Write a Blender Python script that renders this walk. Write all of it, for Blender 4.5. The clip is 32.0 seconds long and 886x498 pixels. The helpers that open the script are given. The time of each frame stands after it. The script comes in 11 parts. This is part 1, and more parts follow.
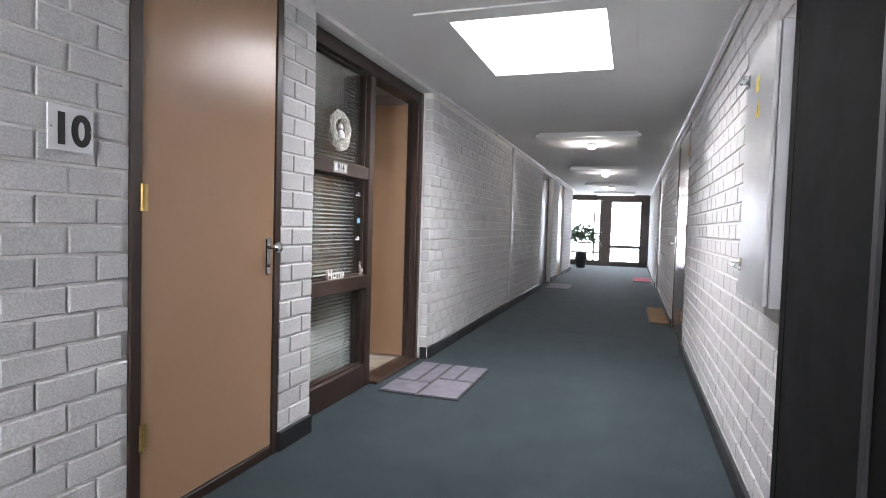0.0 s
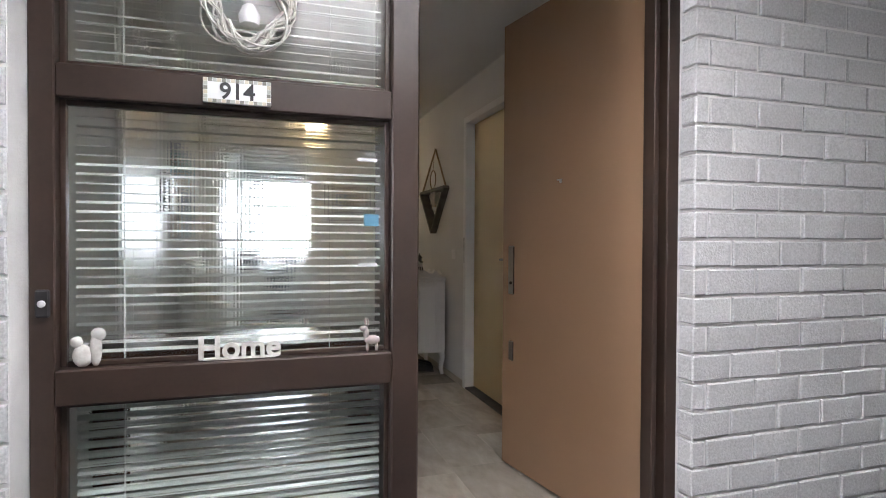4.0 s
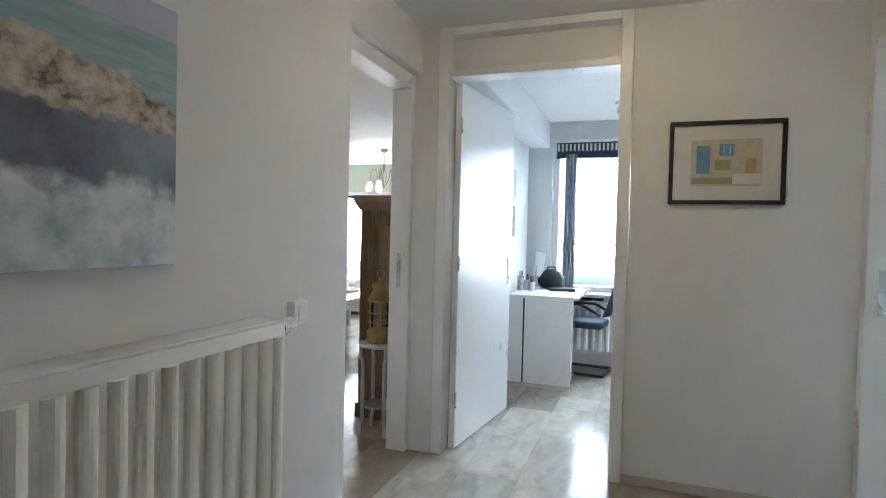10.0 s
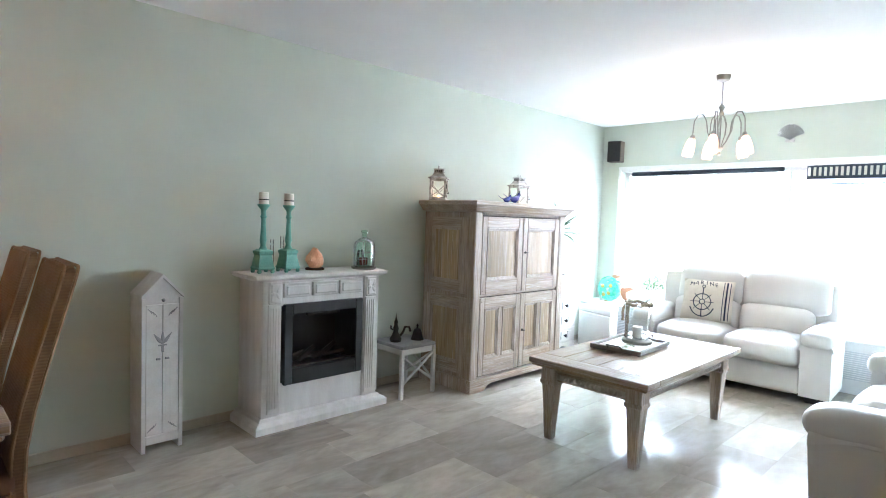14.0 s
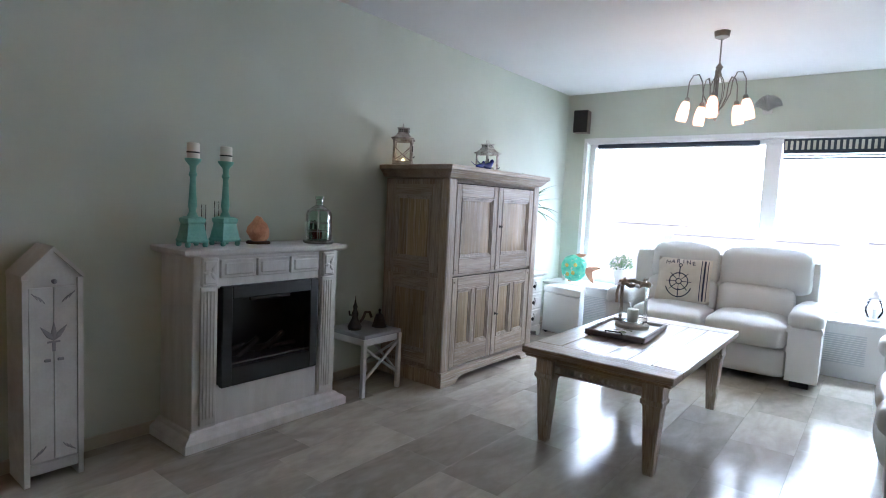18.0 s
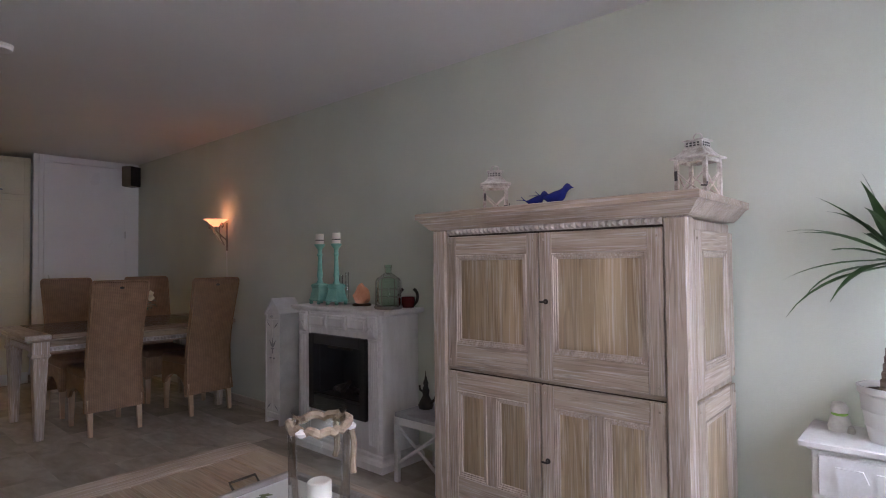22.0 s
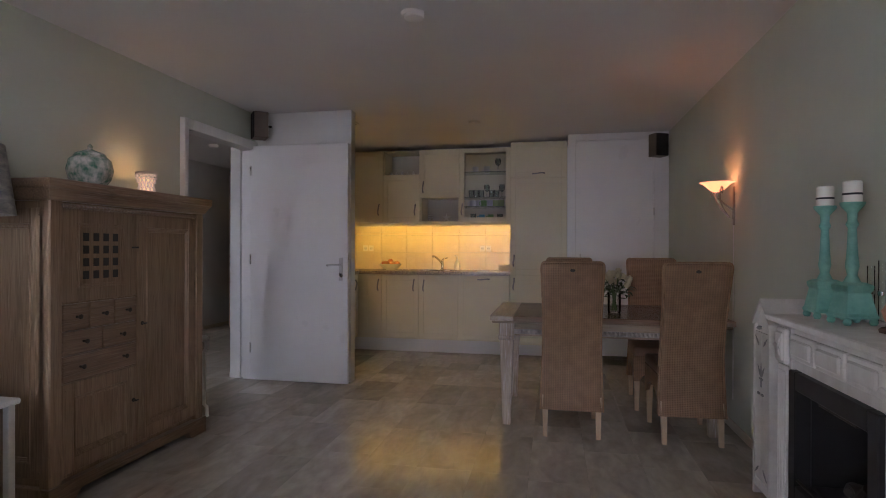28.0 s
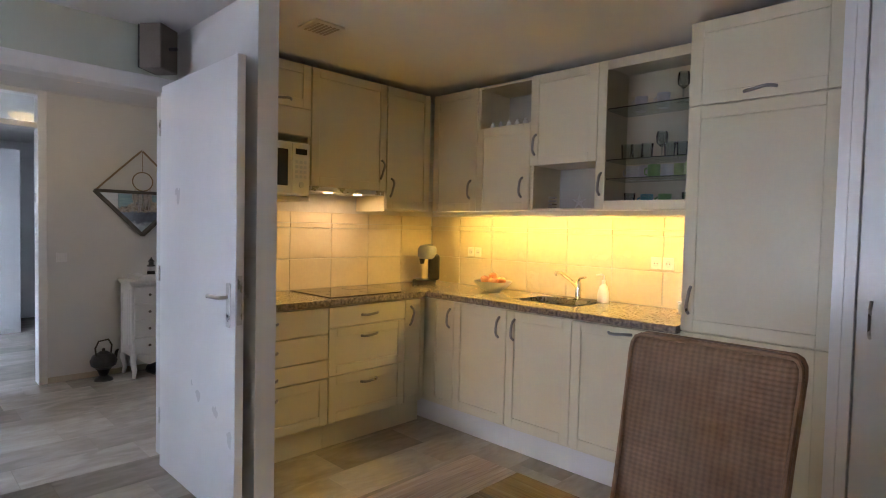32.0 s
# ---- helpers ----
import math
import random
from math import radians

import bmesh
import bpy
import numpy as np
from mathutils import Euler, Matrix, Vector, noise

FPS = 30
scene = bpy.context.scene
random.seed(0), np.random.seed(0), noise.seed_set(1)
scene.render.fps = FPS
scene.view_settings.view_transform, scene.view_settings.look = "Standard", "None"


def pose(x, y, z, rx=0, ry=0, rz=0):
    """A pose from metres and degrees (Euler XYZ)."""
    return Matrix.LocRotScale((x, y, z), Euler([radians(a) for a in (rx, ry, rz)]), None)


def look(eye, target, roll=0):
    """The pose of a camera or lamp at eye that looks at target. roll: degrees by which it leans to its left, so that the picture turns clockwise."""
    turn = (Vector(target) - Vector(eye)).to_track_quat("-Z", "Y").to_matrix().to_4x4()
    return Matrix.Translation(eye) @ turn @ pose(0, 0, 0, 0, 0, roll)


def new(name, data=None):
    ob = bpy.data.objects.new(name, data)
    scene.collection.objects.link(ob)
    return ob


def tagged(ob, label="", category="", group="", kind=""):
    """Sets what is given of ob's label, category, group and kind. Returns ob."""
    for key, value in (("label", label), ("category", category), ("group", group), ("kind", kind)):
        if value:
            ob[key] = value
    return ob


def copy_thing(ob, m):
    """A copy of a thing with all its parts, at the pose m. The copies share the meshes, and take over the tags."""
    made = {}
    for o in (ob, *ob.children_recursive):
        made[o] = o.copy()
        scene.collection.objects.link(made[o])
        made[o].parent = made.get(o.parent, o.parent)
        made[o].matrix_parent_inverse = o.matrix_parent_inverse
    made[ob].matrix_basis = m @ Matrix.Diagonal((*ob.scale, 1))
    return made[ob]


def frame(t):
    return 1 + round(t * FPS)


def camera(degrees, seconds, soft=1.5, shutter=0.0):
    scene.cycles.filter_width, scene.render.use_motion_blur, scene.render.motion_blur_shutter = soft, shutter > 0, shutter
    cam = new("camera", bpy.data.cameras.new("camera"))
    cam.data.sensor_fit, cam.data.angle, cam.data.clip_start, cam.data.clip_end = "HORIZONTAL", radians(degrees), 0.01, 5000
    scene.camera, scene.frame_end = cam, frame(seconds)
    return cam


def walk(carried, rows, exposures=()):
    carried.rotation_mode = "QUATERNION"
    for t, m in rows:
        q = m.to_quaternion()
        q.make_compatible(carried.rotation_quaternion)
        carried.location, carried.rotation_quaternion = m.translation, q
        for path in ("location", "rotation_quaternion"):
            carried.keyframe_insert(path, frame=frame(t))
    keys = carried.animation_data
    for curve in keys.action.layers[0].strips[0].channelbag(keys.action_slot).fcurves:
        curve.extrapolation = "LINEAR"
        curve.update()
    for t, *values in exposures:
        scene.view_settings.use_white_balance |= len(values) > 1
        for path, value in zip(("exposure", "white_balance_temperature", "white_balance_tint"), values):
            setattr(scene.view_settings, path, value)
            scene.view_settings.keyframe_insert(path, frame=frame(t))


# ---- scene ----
cam = camera(76.9, 32.0, soft=1.0)
PATH = [
    (0, (-2.805, -1.279, 1.218), (-0.912, -0.639, 1.134), 1.7),
    (0.5, (-2.665, -1.250, 1.223), (-0.772, -0.609, 1.130), 1.8),
    (1, (-2.349, -1.210, 1.231), (-0.472, -0.527, 1.130), 1.7),
    (1.5, (-1.958, -1.143, 1.200), (-0.138, -0.318, 1.101), 1.4),
    (2, (-1.492, -1.103, 1.215), (0.283, -0.188, 1.111), 1.6),
    (2.5, (-0.948, -1.064, 1.219), (0.754, -0.019, 1.120), 1.2),
    (3, (-0.466, -1.006, 1.191), (0.983, 0.370, 1.119), 0.5),
    (3.5, (0.069, -1.050, 1.204), (1.044, 0.695, 1.142), 0.5),
    (4, (0.547, -1.080, 1.173), (1.155, 0.825, 1.144), 0.3),
    (4.5, (0.916, -1.078, 1.195), (1.273, 0.890, 1.180), 0.5),
    (6.5, (1.502, -0.195, 1.190), (1.444, 1.804, 1.162), 0.9),
    (7, (1.550, 0.198, 1.226), (1.280, 2.180, 1.207), 0.8),
    (7.5, (1.506, 0.643, 1.226), (0.994, 2.576, 1.214), 0.8),
    (8, (1.455, 1.046, 1.222), (0.857, 2.954, 1.207), 0.9),
    (8.5, (1.377, 1.453, 1.253), (0.709, 3.338, 1.232), 1.0),
    (9, (1.292, 1.735, 1.237), (0.618, 3.618, 1.207), 1.2),
    (9.5, (1.221, 2.045, 1.254), (0.557, 3.931, 1.214), 1.3),
    (10, (1.106, 2.467, 1.259), (0.441, 4.353, 1.209), 1.4),
    (10.5, (0.993, 2.906, 1.246), (0.232, 4.755, 1.201), 1.3),
    (11, (0.973, 3.341, 1.228), (-0.044, 5.064, 1.194), 1.1),
    (11.5, (0.913, 3.858, 1.281), (-0.404, 5.363, 1.233), 1.3),
    (12, (0.646, 4.336, 1.284), (-0.802, 5.715, 1.237), 1.3),
    (12.5, (0.262, 4.690, 1.307), (-1.225, 6.026, 1.243), 1.7),
    (13, (-0.083, 4.868, 1.276), (-1.587, 6.184, 1.213), 1.7),
    (13.5, (-0.452, 5.025, 1.323), (-1.951, 6.346, 1.228), 2.0),
    (14, (-0.725, 5.190, 1.317), (-2.151, 6.588, 1.207), 2.0),
    (14.5, (-0.925, 5.275, 1.290), (-2.147, 6.854, 1.169), 2.4),
    (16.5, (-1.217, 5.194, 1.272), (-2.300, 6.869, 1.128), 3.1),
    (17, (-1.227, 5.176, 1.261), (-2.318, 6.846, 1.112), 3.1),
    (17.5, (-1.254, 5.186, 1.254), (-2.370, 6.838, 1.101), 3.2),
    (18, (-1.331, 5.431, 1.211), (-2.561, 7.000, 1.047), 2.8),
    (18.5, (-1.390, 5.976, 1.231), (-2.693, 7.483, 1.058), 2.7),
    (19, (-1.480, 6.586, 1.223), (-2.796, 8.083, 1.057), 2.5),
    (19.5, (-1.544, 7.191, 1.205), (-2.963, 8.591, 1.038), 2.3),
    (20, (-1.667, 7.854, 1.166), (-3.465, 8.725, 1.070), 0.4),
    (20.5, (-1.710, 8.541, 1.174), (-3.669, 8.939, 1.125), -0.5),
    (21, (-1.776, 9.250, 1.157), (-3.772, 9.120, 1.129), -0.7),
    (21.5, (-1.814, 9.735, 1.214), (-3.681, 9.019, 1.202), -0.9),
    (22, (-1.548, 10.067, 1.219), (-3.044, 8.742, 1.271), -0.6),
    (22.5, (-1.218, 10.261, 1.236), (-2.670, 8.886, 1.272), -0.7),
    (23, (-1.019, 10.416, 1.264), (-2.470, 9.040, 1.280), -0.8),
    (23.5, (-0.977, 10.517, 1.257), (-2.430, 9.142, 1.256), -1.0),
    (24, (-0.959, 10.541, 1.245), (-2.411, 9.166, 1.228), -0.8),
    (24.5, (-0.912, 10.542, 1.258), (-2.362, 9.165, 1.215), -0.9),
    (25, (-0.867, 10.548, 1.256), (-2.297, 9.151, 1.198), -0.8),
    (25.5, (-0.919, 10.479, 1.249), (-2.311, 9.045, 1.174), -0.8),
    (26, (-1.167, 10.192, 1.232), (-2.311, 8.553, 1.159), -0.7),
    (26.5, (-1.487, 9.834, 1.216), (-2.199, 7.966, 1.176), -0.7),
    (28.5, (-3.051, 8.362, 1.209), (-2.323, 6.499, 1.204), 0.4),
    (29, (-3.174, 7.705, 1.228), (-2.353, 5.881, 1.211), 0.7),
    (29.5, (-3.24, 7.134, 1.298), (-2.274, 5.383, 1.266), 0.8),
    (30, (-3.296, 6.562, 1.359), (-2.202, 4.889, 1.316), 0.9),
    (30.5, (-3.361, 6.114, 1.39), (-2.161, 4.515, 1.346), 0.9),
    (31, (-3.398, 5.752, 1.4), (-2.109, 4.224, 1.344), 1.2),
    (31.5, (-3.458, 5.62, 1.399), (-2.103, 4.151, 1.326), 1.3),
    (32, (-3.528, 5.612, 1.382), (-2.125, 4.188, 1.306), 1.3),
]
# the way round the coffee table
GAPS = [
    (27.0, (-1.93, 9.66, 1.2), (-2.277, 7.69, 1.18), -0.3),
    (27.5, (-2.52, 9.585, 1.2), (-2.485, 7.586, 1.19), -0.1),
    (27.8, (-2.82, 9.38, 1.2), (-2.61, 7.39, 1.195), 0.1),
    (28.1, (-2.96, 8.98, 1.205), (-2.48, 7.04, 1.2), 0.2),
]
EXPOSURES = [(0, 2.1, 6450, 15), (4.5, 1.95, 6450, 15), (6.5, 2.25, 6200, 8), (7, 2.55, 6150, 6), (8, 2.78, 6150, 7), (9, 2.8, 5700, 7), (10, 2.75, 5600, 6), (11, 2.65, 5550, 5), (12, 2.95, 5450, 7), (14.5, 2.85, 5500, 9), (17, 2.0, 5470, 13),
             (19, 1.5, 5550, 15), (20, 1.25, 5750, 20), (21, 1.06, 5900, 23), (22, 1.1, 6000, 27), (26, 1.0, 6000, 26), (29, 1.48, 5900, 22), (31, 2.1, 5550, 18), (32, 2.35, 5450, 18)]
walk(cam, [(t, look(eye, target, roll)) for t, eye, target, roll in sorted(PATH + GAPS)], EXPOSURES)

# ---- light ----
world = bpy.data.worlds.new("sky")
scene.world = world
world.use_nodes = True
wn = world.node_tree.nodes
sky = wn.new("ShaderNodeTexSky")
sky.sky_type, sky.sun_disc = "NISHITA", False
sky.sun_elevation, sky.sun_rotation = radians(42), radians(150)
sky.air_density, sky.dust_density, sky.ozone_density = 1.0, 1.0, 1.0
wn["Background"].inputs["Strength"].default_value = 0.15
world.node_tree.links.new(sky.outputs["Color"], wn["Background"].inputs["Color"])
sun = new("sun", bpy.data.lights.new("sun", "SUN"))
sun.data.energy, sun.data.angle, sun.data.color = 2.5, radians(0.5), (1.0, 0.95, 0.88)
sun.matrix_world = look((-12, -30, 30), (0, 0, 0))


COR = Vector((0.12, 0.45, 0))  # where the corridor's own plan starts


def area_lamp(name, at, aim, w, h, power, colour):
    lamp = new(name, bpy.data.lights.new(name, "AREA"))
    lamp.data.shape, lamp.data.size, lamp.data.size_y = "RECTANGLE", w, h
    lamp.data.energy, lamp.data.color = power, colour
    lamp.matrix_world = look(at, aim)
    return lamp


def bulb(name, at, power, colour, radius=0.03):
    lamp = new(name, bpy.data.lights.new(name, "POINT"))
    lamp.data.energy, lamp.data.color, lamp.data.shadow_soft_size = power, colour, radius
    lamp.location = at
    return lamp


WARM, DAY = (1.0, 0.72, 0.42), (0.82, 0.92, 1.0)
# sky light standing in the window openings, outside the panes, facing in
area_lamp("window_light", (-2.1, 11.62, 2.32), (-2.1, 10.55, 0.6), 3.3, 0.5, 140, DAY)
area_lamp("office_light", (0.95, 8.75, 2.3), (0.9, 6.8, 0.6), 1.4, 0.4, 16, DAY)
area_lamp("bedroom_light", (3.6, 9.0, 2.3), (3.4, 6.5, 0.6), 1.4, 0.4, 88, DAY)
# daylight in the corridor's roof light and beyond its glazed end
area_lamp("roof_light", (0.97, -0.65, 2.85), (0.97, -0.65, 0), 1.15, 0.85, 28, (0.97, 0.98, 1.0))
area_lamp("corridor_end_light", (17.6, -0.35, 2.4), (14.0, -0.35, 0.9), 2.4, 0.6, 80, DAY)
# one fill lamp added behind the corridor's start, to brighten the near bricks
area_lamp("corridor_start_light", (-5.18, -0.65, 1.5), (-2.0, -0.65, 1.0), 1.5, 1.9, 26, (0.97, 0.98, 1.0))
bulb("corridor_bulb", (5.01, -0.71, 2.28), 3.6, (1.0, 0.96, 0.9), 0.06)
bulb("corridor_bulb", (9.05, -0.71, 2.28), 3.6, (1.0, 0.96, 0.9), 0.06)
bulb("corridor_bulb", (12.92, -0.71, 2.28), 3.6, (1.0, 0.96, 0.9), 0.06)
bulb("hall_bulb", (1.02, 4.6, 2.31), 1.2, WARM, 0.07)

# ---- materials ----
MATS = {}


def surf(name, c1, c2=None, rough=0.5, metal=0.0, scale=6.0, fine=80.0, bump=0.0, bump_scale=None, stretch=(1, 1, 1), vary=0.0, coat=0.0,
         rough_var=0.08, detail=5.0, wear=0.0, sheen=0.0, spec=0.5, distort=0.0, island=False):
    """A painted, stony, leathery or metal surface: two scales of colour change, fine relief, and a shift from piece to piece."""
    m = bpy.data.materials.new(name)
    m.use_nodes = True
    t = m.node_tree
    n, l = t.nodes, t.links
    b = n["Principled BSDF"]
    c2 = c2 or tuple(v * 0.86 for v in c1)
    co = n.new("ShaderNodeTexCoord")
    mp = n.new("ShaderNodeMapping")
    mp.inputs["Scale"].default_value = stretch
    l.new(co.outputs["Object"], mp.inputs["Vector"])
    big = n.new("ShaderNodeTexNoise")
    big.inputs["Scale"].default_value, big.inputs["Detail"].default_value, big.inputs["Distortion"].default_value = scale, detail, distort
    small = n.new("ShaderNodeTexNoise")
    small.inputs["Scale"].default_value, small.inputs["Detail"].default_value = fine, 3.0
    for x in (big, small):
        l.new(mp.outputs["Vector"], x.inputs["Vector"])
    add = n.new("ShaderNodeMath")
    add.operation = "MULTIPLY_ADD"
    add.inputs[1].default_value = 0.35
    l.new(small.outputs["Fac"], add.inputs[0])
    l.new(big.outputs["Fac"], add.inputs[2])
    ramp = n.new("ShaderNodeValToRGB")
    ramp.color_ramp.elements[0].position, ramp.color_ramp.elements[1].position = 0.48, 0.88
    ramp.color_ramp.elements[0].color, ramp.color_ramp.elements[1].color = (*c1, 1), (*c2, 1)
    l.new(add.outputs[0], ramp.inputs["Fac"])
    colour = ramp.outputs["Color"]
    if vary:
        info = n.new("ShaderNodeNewGeometry" if island else "ShaderNodeObjectInfo")
        chance = info.outputs["Random Per Island" if island else "Random"]
        span = n.new("ShaderNodeMapRange")
        span.inputs["To Min"].default_value, span.inputs["To Max"].default_value = 1 - vary, 1 + vary
        l.new(chance, span.inputs["Value"])
        hsv = n.new("ShaderNodeHueSaturation")
        l.new(span.outputs["Result"], hsv.inputs["Value"])
        l.new(colour, hsv.inputs["Color"])
        colour = hsv.outputs["Color"]
        shift = n.new("ShaderNodeVectorMath")
        shift.operation = "MULTIPLY_ADD"
        shift.inputs[1].default_value = (37, 53, 29)
        l.new(chance, shift.inputs[0])
        l.new(co.outputs["Object"], shift.inputs[2])
        l.new(shift.outputs[0], mp.inputs["Vector"])
    l.new(colour, b.inputs["Base Color"])
    rr = n.new("ShaderNodeMapRange")
    rr.inputs["To Min"].default_value, rr.inputs["To Max"].default_value = max(0.02, rough - rough_var), min(1, rough + rough_var)
    l.new(big.outputs["Fac"], rr.inputs["Value"])
    l.new(rr.outputs["Result"], b.inputs["Roughness"])
    b.inputs["Metallic"].default_value = metal
    b.inputs["Coat Weight"].default_value = coat
    b.inputs["Coat Roughness"].default_value = 0.12
    b.inputs["Specular IOR Level"].default_value = spec
    b.inputs["Sheen Weight"].default_value = sheen
    if bump:
        bp = n.new("ShaderNodeBump")
        bp.inputs["Strength"].default_value, bp.inputs["Distance"].default_value = min(1.0, bump), 0.004
        if bump_scale:
            bn = n.new("ShaderNodeTexNoise")
            bn.inputs["Scale"].default_value, bn.inputs["Detail"].default_value = bump_scale, 4.0
            l.new(mp.outputs["Vector"], bn.inputs["Vector"])
            l.new(bn.outputs["Fac"], bp.inputs["Height"])
        else:
            l.new(small.outputs["Fac"], bp.inputs["Height"])
        l.new(bp.outputs["Normal"], b.inputs["Normal"])
    MATS[name] = m
    return m


def glow(name, colour, strength):
    m = bpy.data.materials.new(name)
    m.use_nodes = True
    b = m.node_tree.nodes["Principled BSDF"]
    b.inputs["Base Color"].default_value = (*colour, 1)
    b.inputs["Emission Color"].default_value = (*colour, 1)
    b.inputs["Emission Strength"].default_value = strength
    b.inputs["Roughness"].default_value = 0.4
    MATS[name] = m
    return m


def glass(name, colour=(1, 1, 1), rough=0.0, ior=1.45, bump=None, stretch=(1, 1, 1)):
    m = bpy.data.materials.new(name)
    m.use_nodes = True
    t = m.node_tree
    b = t.nodes["Principled BSDF"]
    b.inputs["Base Color"].default_value = (*colour, 1)
    b.inputs["Transmission Weight"].default_value = 1
    b.inputs["Roughness"].default_value = rough
    b.inputs["IOR"].default_value = ior
    if bump:
        co, mp, w = t.nodes.new("ShaderNodeTexCoord"), t.nodes.new("ShaderNodeMapping"), t.nodes.new("ShaderNodeTexVoronoi")
        mp.inputs["Scale"].default_value = stretch
        w.inputs["Scale"].default_value = bump
        w.inputs["Randomness"].default_value = 0.0
        bp = t.nodes.new("ShaderNodeBump")
        bp.inputs["Strength"].default_value, bp.inputs["Distance"].default_value = 0.35, 0.002
        t.links.new(co.outputs["Object"], mp.inputs["Vector"])
        t.links.new(mp.outputs["Vector"], w.inputs["Vector"])
        t.links.new(w.outputs["Distance"], bp.inputs["Height"])
        t.links.new(bp.outputs["Normal"], b.inputs["Normal"])
    MATS[name] = m
    return m


def thin_glass(name, tint):
    """Blown glass: clear with a light tint, glossy at grazing angles."""
    m = bpy.data.materials.new(name)
    m.use_nodes = True
    n, l = m.node_tree.nodes, m.node_tree.links
    clear, shine, mix, fr = (n.new("ShaderNode" + k) for k in ("BsdfTransparent", "BsdfGlossy", "MixShader", "Fresnel"))
    clear.inputs["Color"].default_value = (*tint, 1)
    shine.inputs["Roughness"].default_value = 0.03
    fr.inputs["IOR"].default_value = 1.35
    l.new(fr.outputs["Fac"], mix.inputs["Fac"])
    l.new(clear.outputs["BSDF"], mix.inputs[1])
    l.new(shine.outputs["BSDF"], mix.inputs[2])
    l.new(mix.outputs["Shader"], n["Material Output"].inputs["Surface"])
    MATS[name] = m
    return m


def timber(name, c1, c2, pores, along="Z", rough=0.5, vary=0.08, size=1.0, bump=0.25, bands=0.35, staves=0.0):
    """Wood: long streaks along one axis, cathedral bands, fine open pores."""
    m = bpy.data.materials.new(name)
    m.use_nodes = True
    t = m.node_tree
    n, l = t.nodes, t.links
    b = n["Principled BSDF"]
    co, info = n.new("ShaderNodeTexCoord"), n.new("ShaderNodeObjectInfo")
    shift = n.new("ShaderNodeVectorMath")
    shift.operation = "MULTIPLY_ADD"
    shift.inputs[1].default_value = (11, 17, 23)
    l.new(info.outputs["Random"], shift.inputs[0])
    l.new(co.outputs["Object"], shift.inputs[2])

    def streak(long, across, detail, wavy=0.6):
        mp = n.new("ShaderNodeMapping")
        mp.inputs["Scale"].default_value = [long * size if a == along else across * size for a in "XYZ"]
        l.new(shift.outputs[0], mp.inputs["Vector"])
        x = n.new("ShaderNodeTexNoise")
        x.inputs["Scale"].default_value, x.inputs["Detail"].default_value, x.inputs["Distortion"].default_value = 1.0, detail, wavy
        l.new(mp.outputs["Vector"], x.inputs["Vector"])
        return x.outputs["Fac"]

    wide, fine = streak(1.6, 13, 4), streak(5, 170, 3)
    r1 = n.new("ShaderNodeValToRGB")
    r1.color_ramp.elements[0].position, r1.color_ramp.elements[1].position = 0.5 - bands / 2, 0.5 + bands / 2
    r1.color_ramp.elements[0].color, r1.color_ramp.elements[1].color = (*c1, 1), (*c2, 1)
    l.new(wide, r1.inputs["Fac"])
    r2 = n.new("ShaderNodeValToRGB")
    r2.color_ramp.elements[0].position, r2.color_ramp.elements[1].position = 0.52, 0.78
    r2.color_ramp.elements[0].color, r2.color_ramp.elements[1].color = (0, 0, 0, 1), (1, 1, 1, 1)
    l.new(fine, r2.inputs["Fac"])
    mix = n.new("ShaderNodeMix")
    mix.data_type = "RGBA"
    l.new(r2.outputs["Color"], mix.inputs["Factor"])
    l.new(r1.outputs["Color"], mix.inputs["A"])
    mix.inputs["B"].default_value = (*pores, 1)
    # flowing dark grain lines
    r3 = n.new("ShaderNodeValToRGB")
    r3.color_ramp.elements[0].position, r3.color_ramp.elements[1].position = 0.36, 0.5
    r3.color_ramp.elements[0].color, r3.color_ramp.elements[1].color = (0.68, 0.66, 0.64, 1), (1, 1, 1, 1)
    l.new(streak(2.4, 48, 2, 2.6), r3.inputs["Fac"])
    grain = n.new("ShaderNodeMix")
    grain.data_type, grain.blend_type = "RGBA", "MULTIPLY"
    grain.inputs["Factor"].default_value = 0.8
    l.new(mix.outputs["Result"], grain.inputs["A"])
    l.new(r3.outputs["Color"], grain.inputs["B"])
    hsv = n.new("ShaderNodeHueSaturation")
    span = n.new("ShaderNodeMapRange")
    span.inputs["To Min"].default_value, span.inputs["To Max"].default_value = 1 - vary, 1 + vary
    l.new(info.outputs["Random"], span.inputs["Value"])
    tone = span.outputs["Result"]
    if staves:
        # boards glued side by side, each of its own tone
        xyz, num, whole, dice, each, prod = (n.new("ShaderNode" + k) for k in ("SeparateXYZ", "Math", "Math", "TexWhiteNoise", "MapRange", "Math"))
        l.new(shift.outputs[0], xyz.inputs[0])
        num.operation, num.inputs[1].default_value = "DIVIDE", staves
        l.new(xyz.outputs["X"], num.inputs[0])
        whole.operation = "FLOOR"
        l.new(num.outputs[0], whole.inputs[0])
        dice.noise_dimensions = "1D"
        l.new(whole.outputs[0], dice.inputs["W"])
        each.inputs["To Min"].default_value, each.inputs["To Max"].default_value = 0.78, 1.2
        l.new(dice.outputs["Value"], each.inputs["Value"])
        prod.operation = "MULTIPLY"
        l.new(tone, prod.inputs[0])
        l.new(each.outputs["Result"], prod.inputs[1])
        tone = prod.outputs[0]
    l.new(tone, hsv.inputs["Value"])
    l.new(grain.outputs["Result"], hsv.inputs["Color"])
    l.new(hsv.outputs["Color"], b.inputs["Base Color"])
    b.inputs["Roughness"].default_value = rough
    bp = n.new("ShaderNodeBump")
    bp.inputs["Strength"].default_value, bp.inputs["Distance"].default_value = bump, 0.002
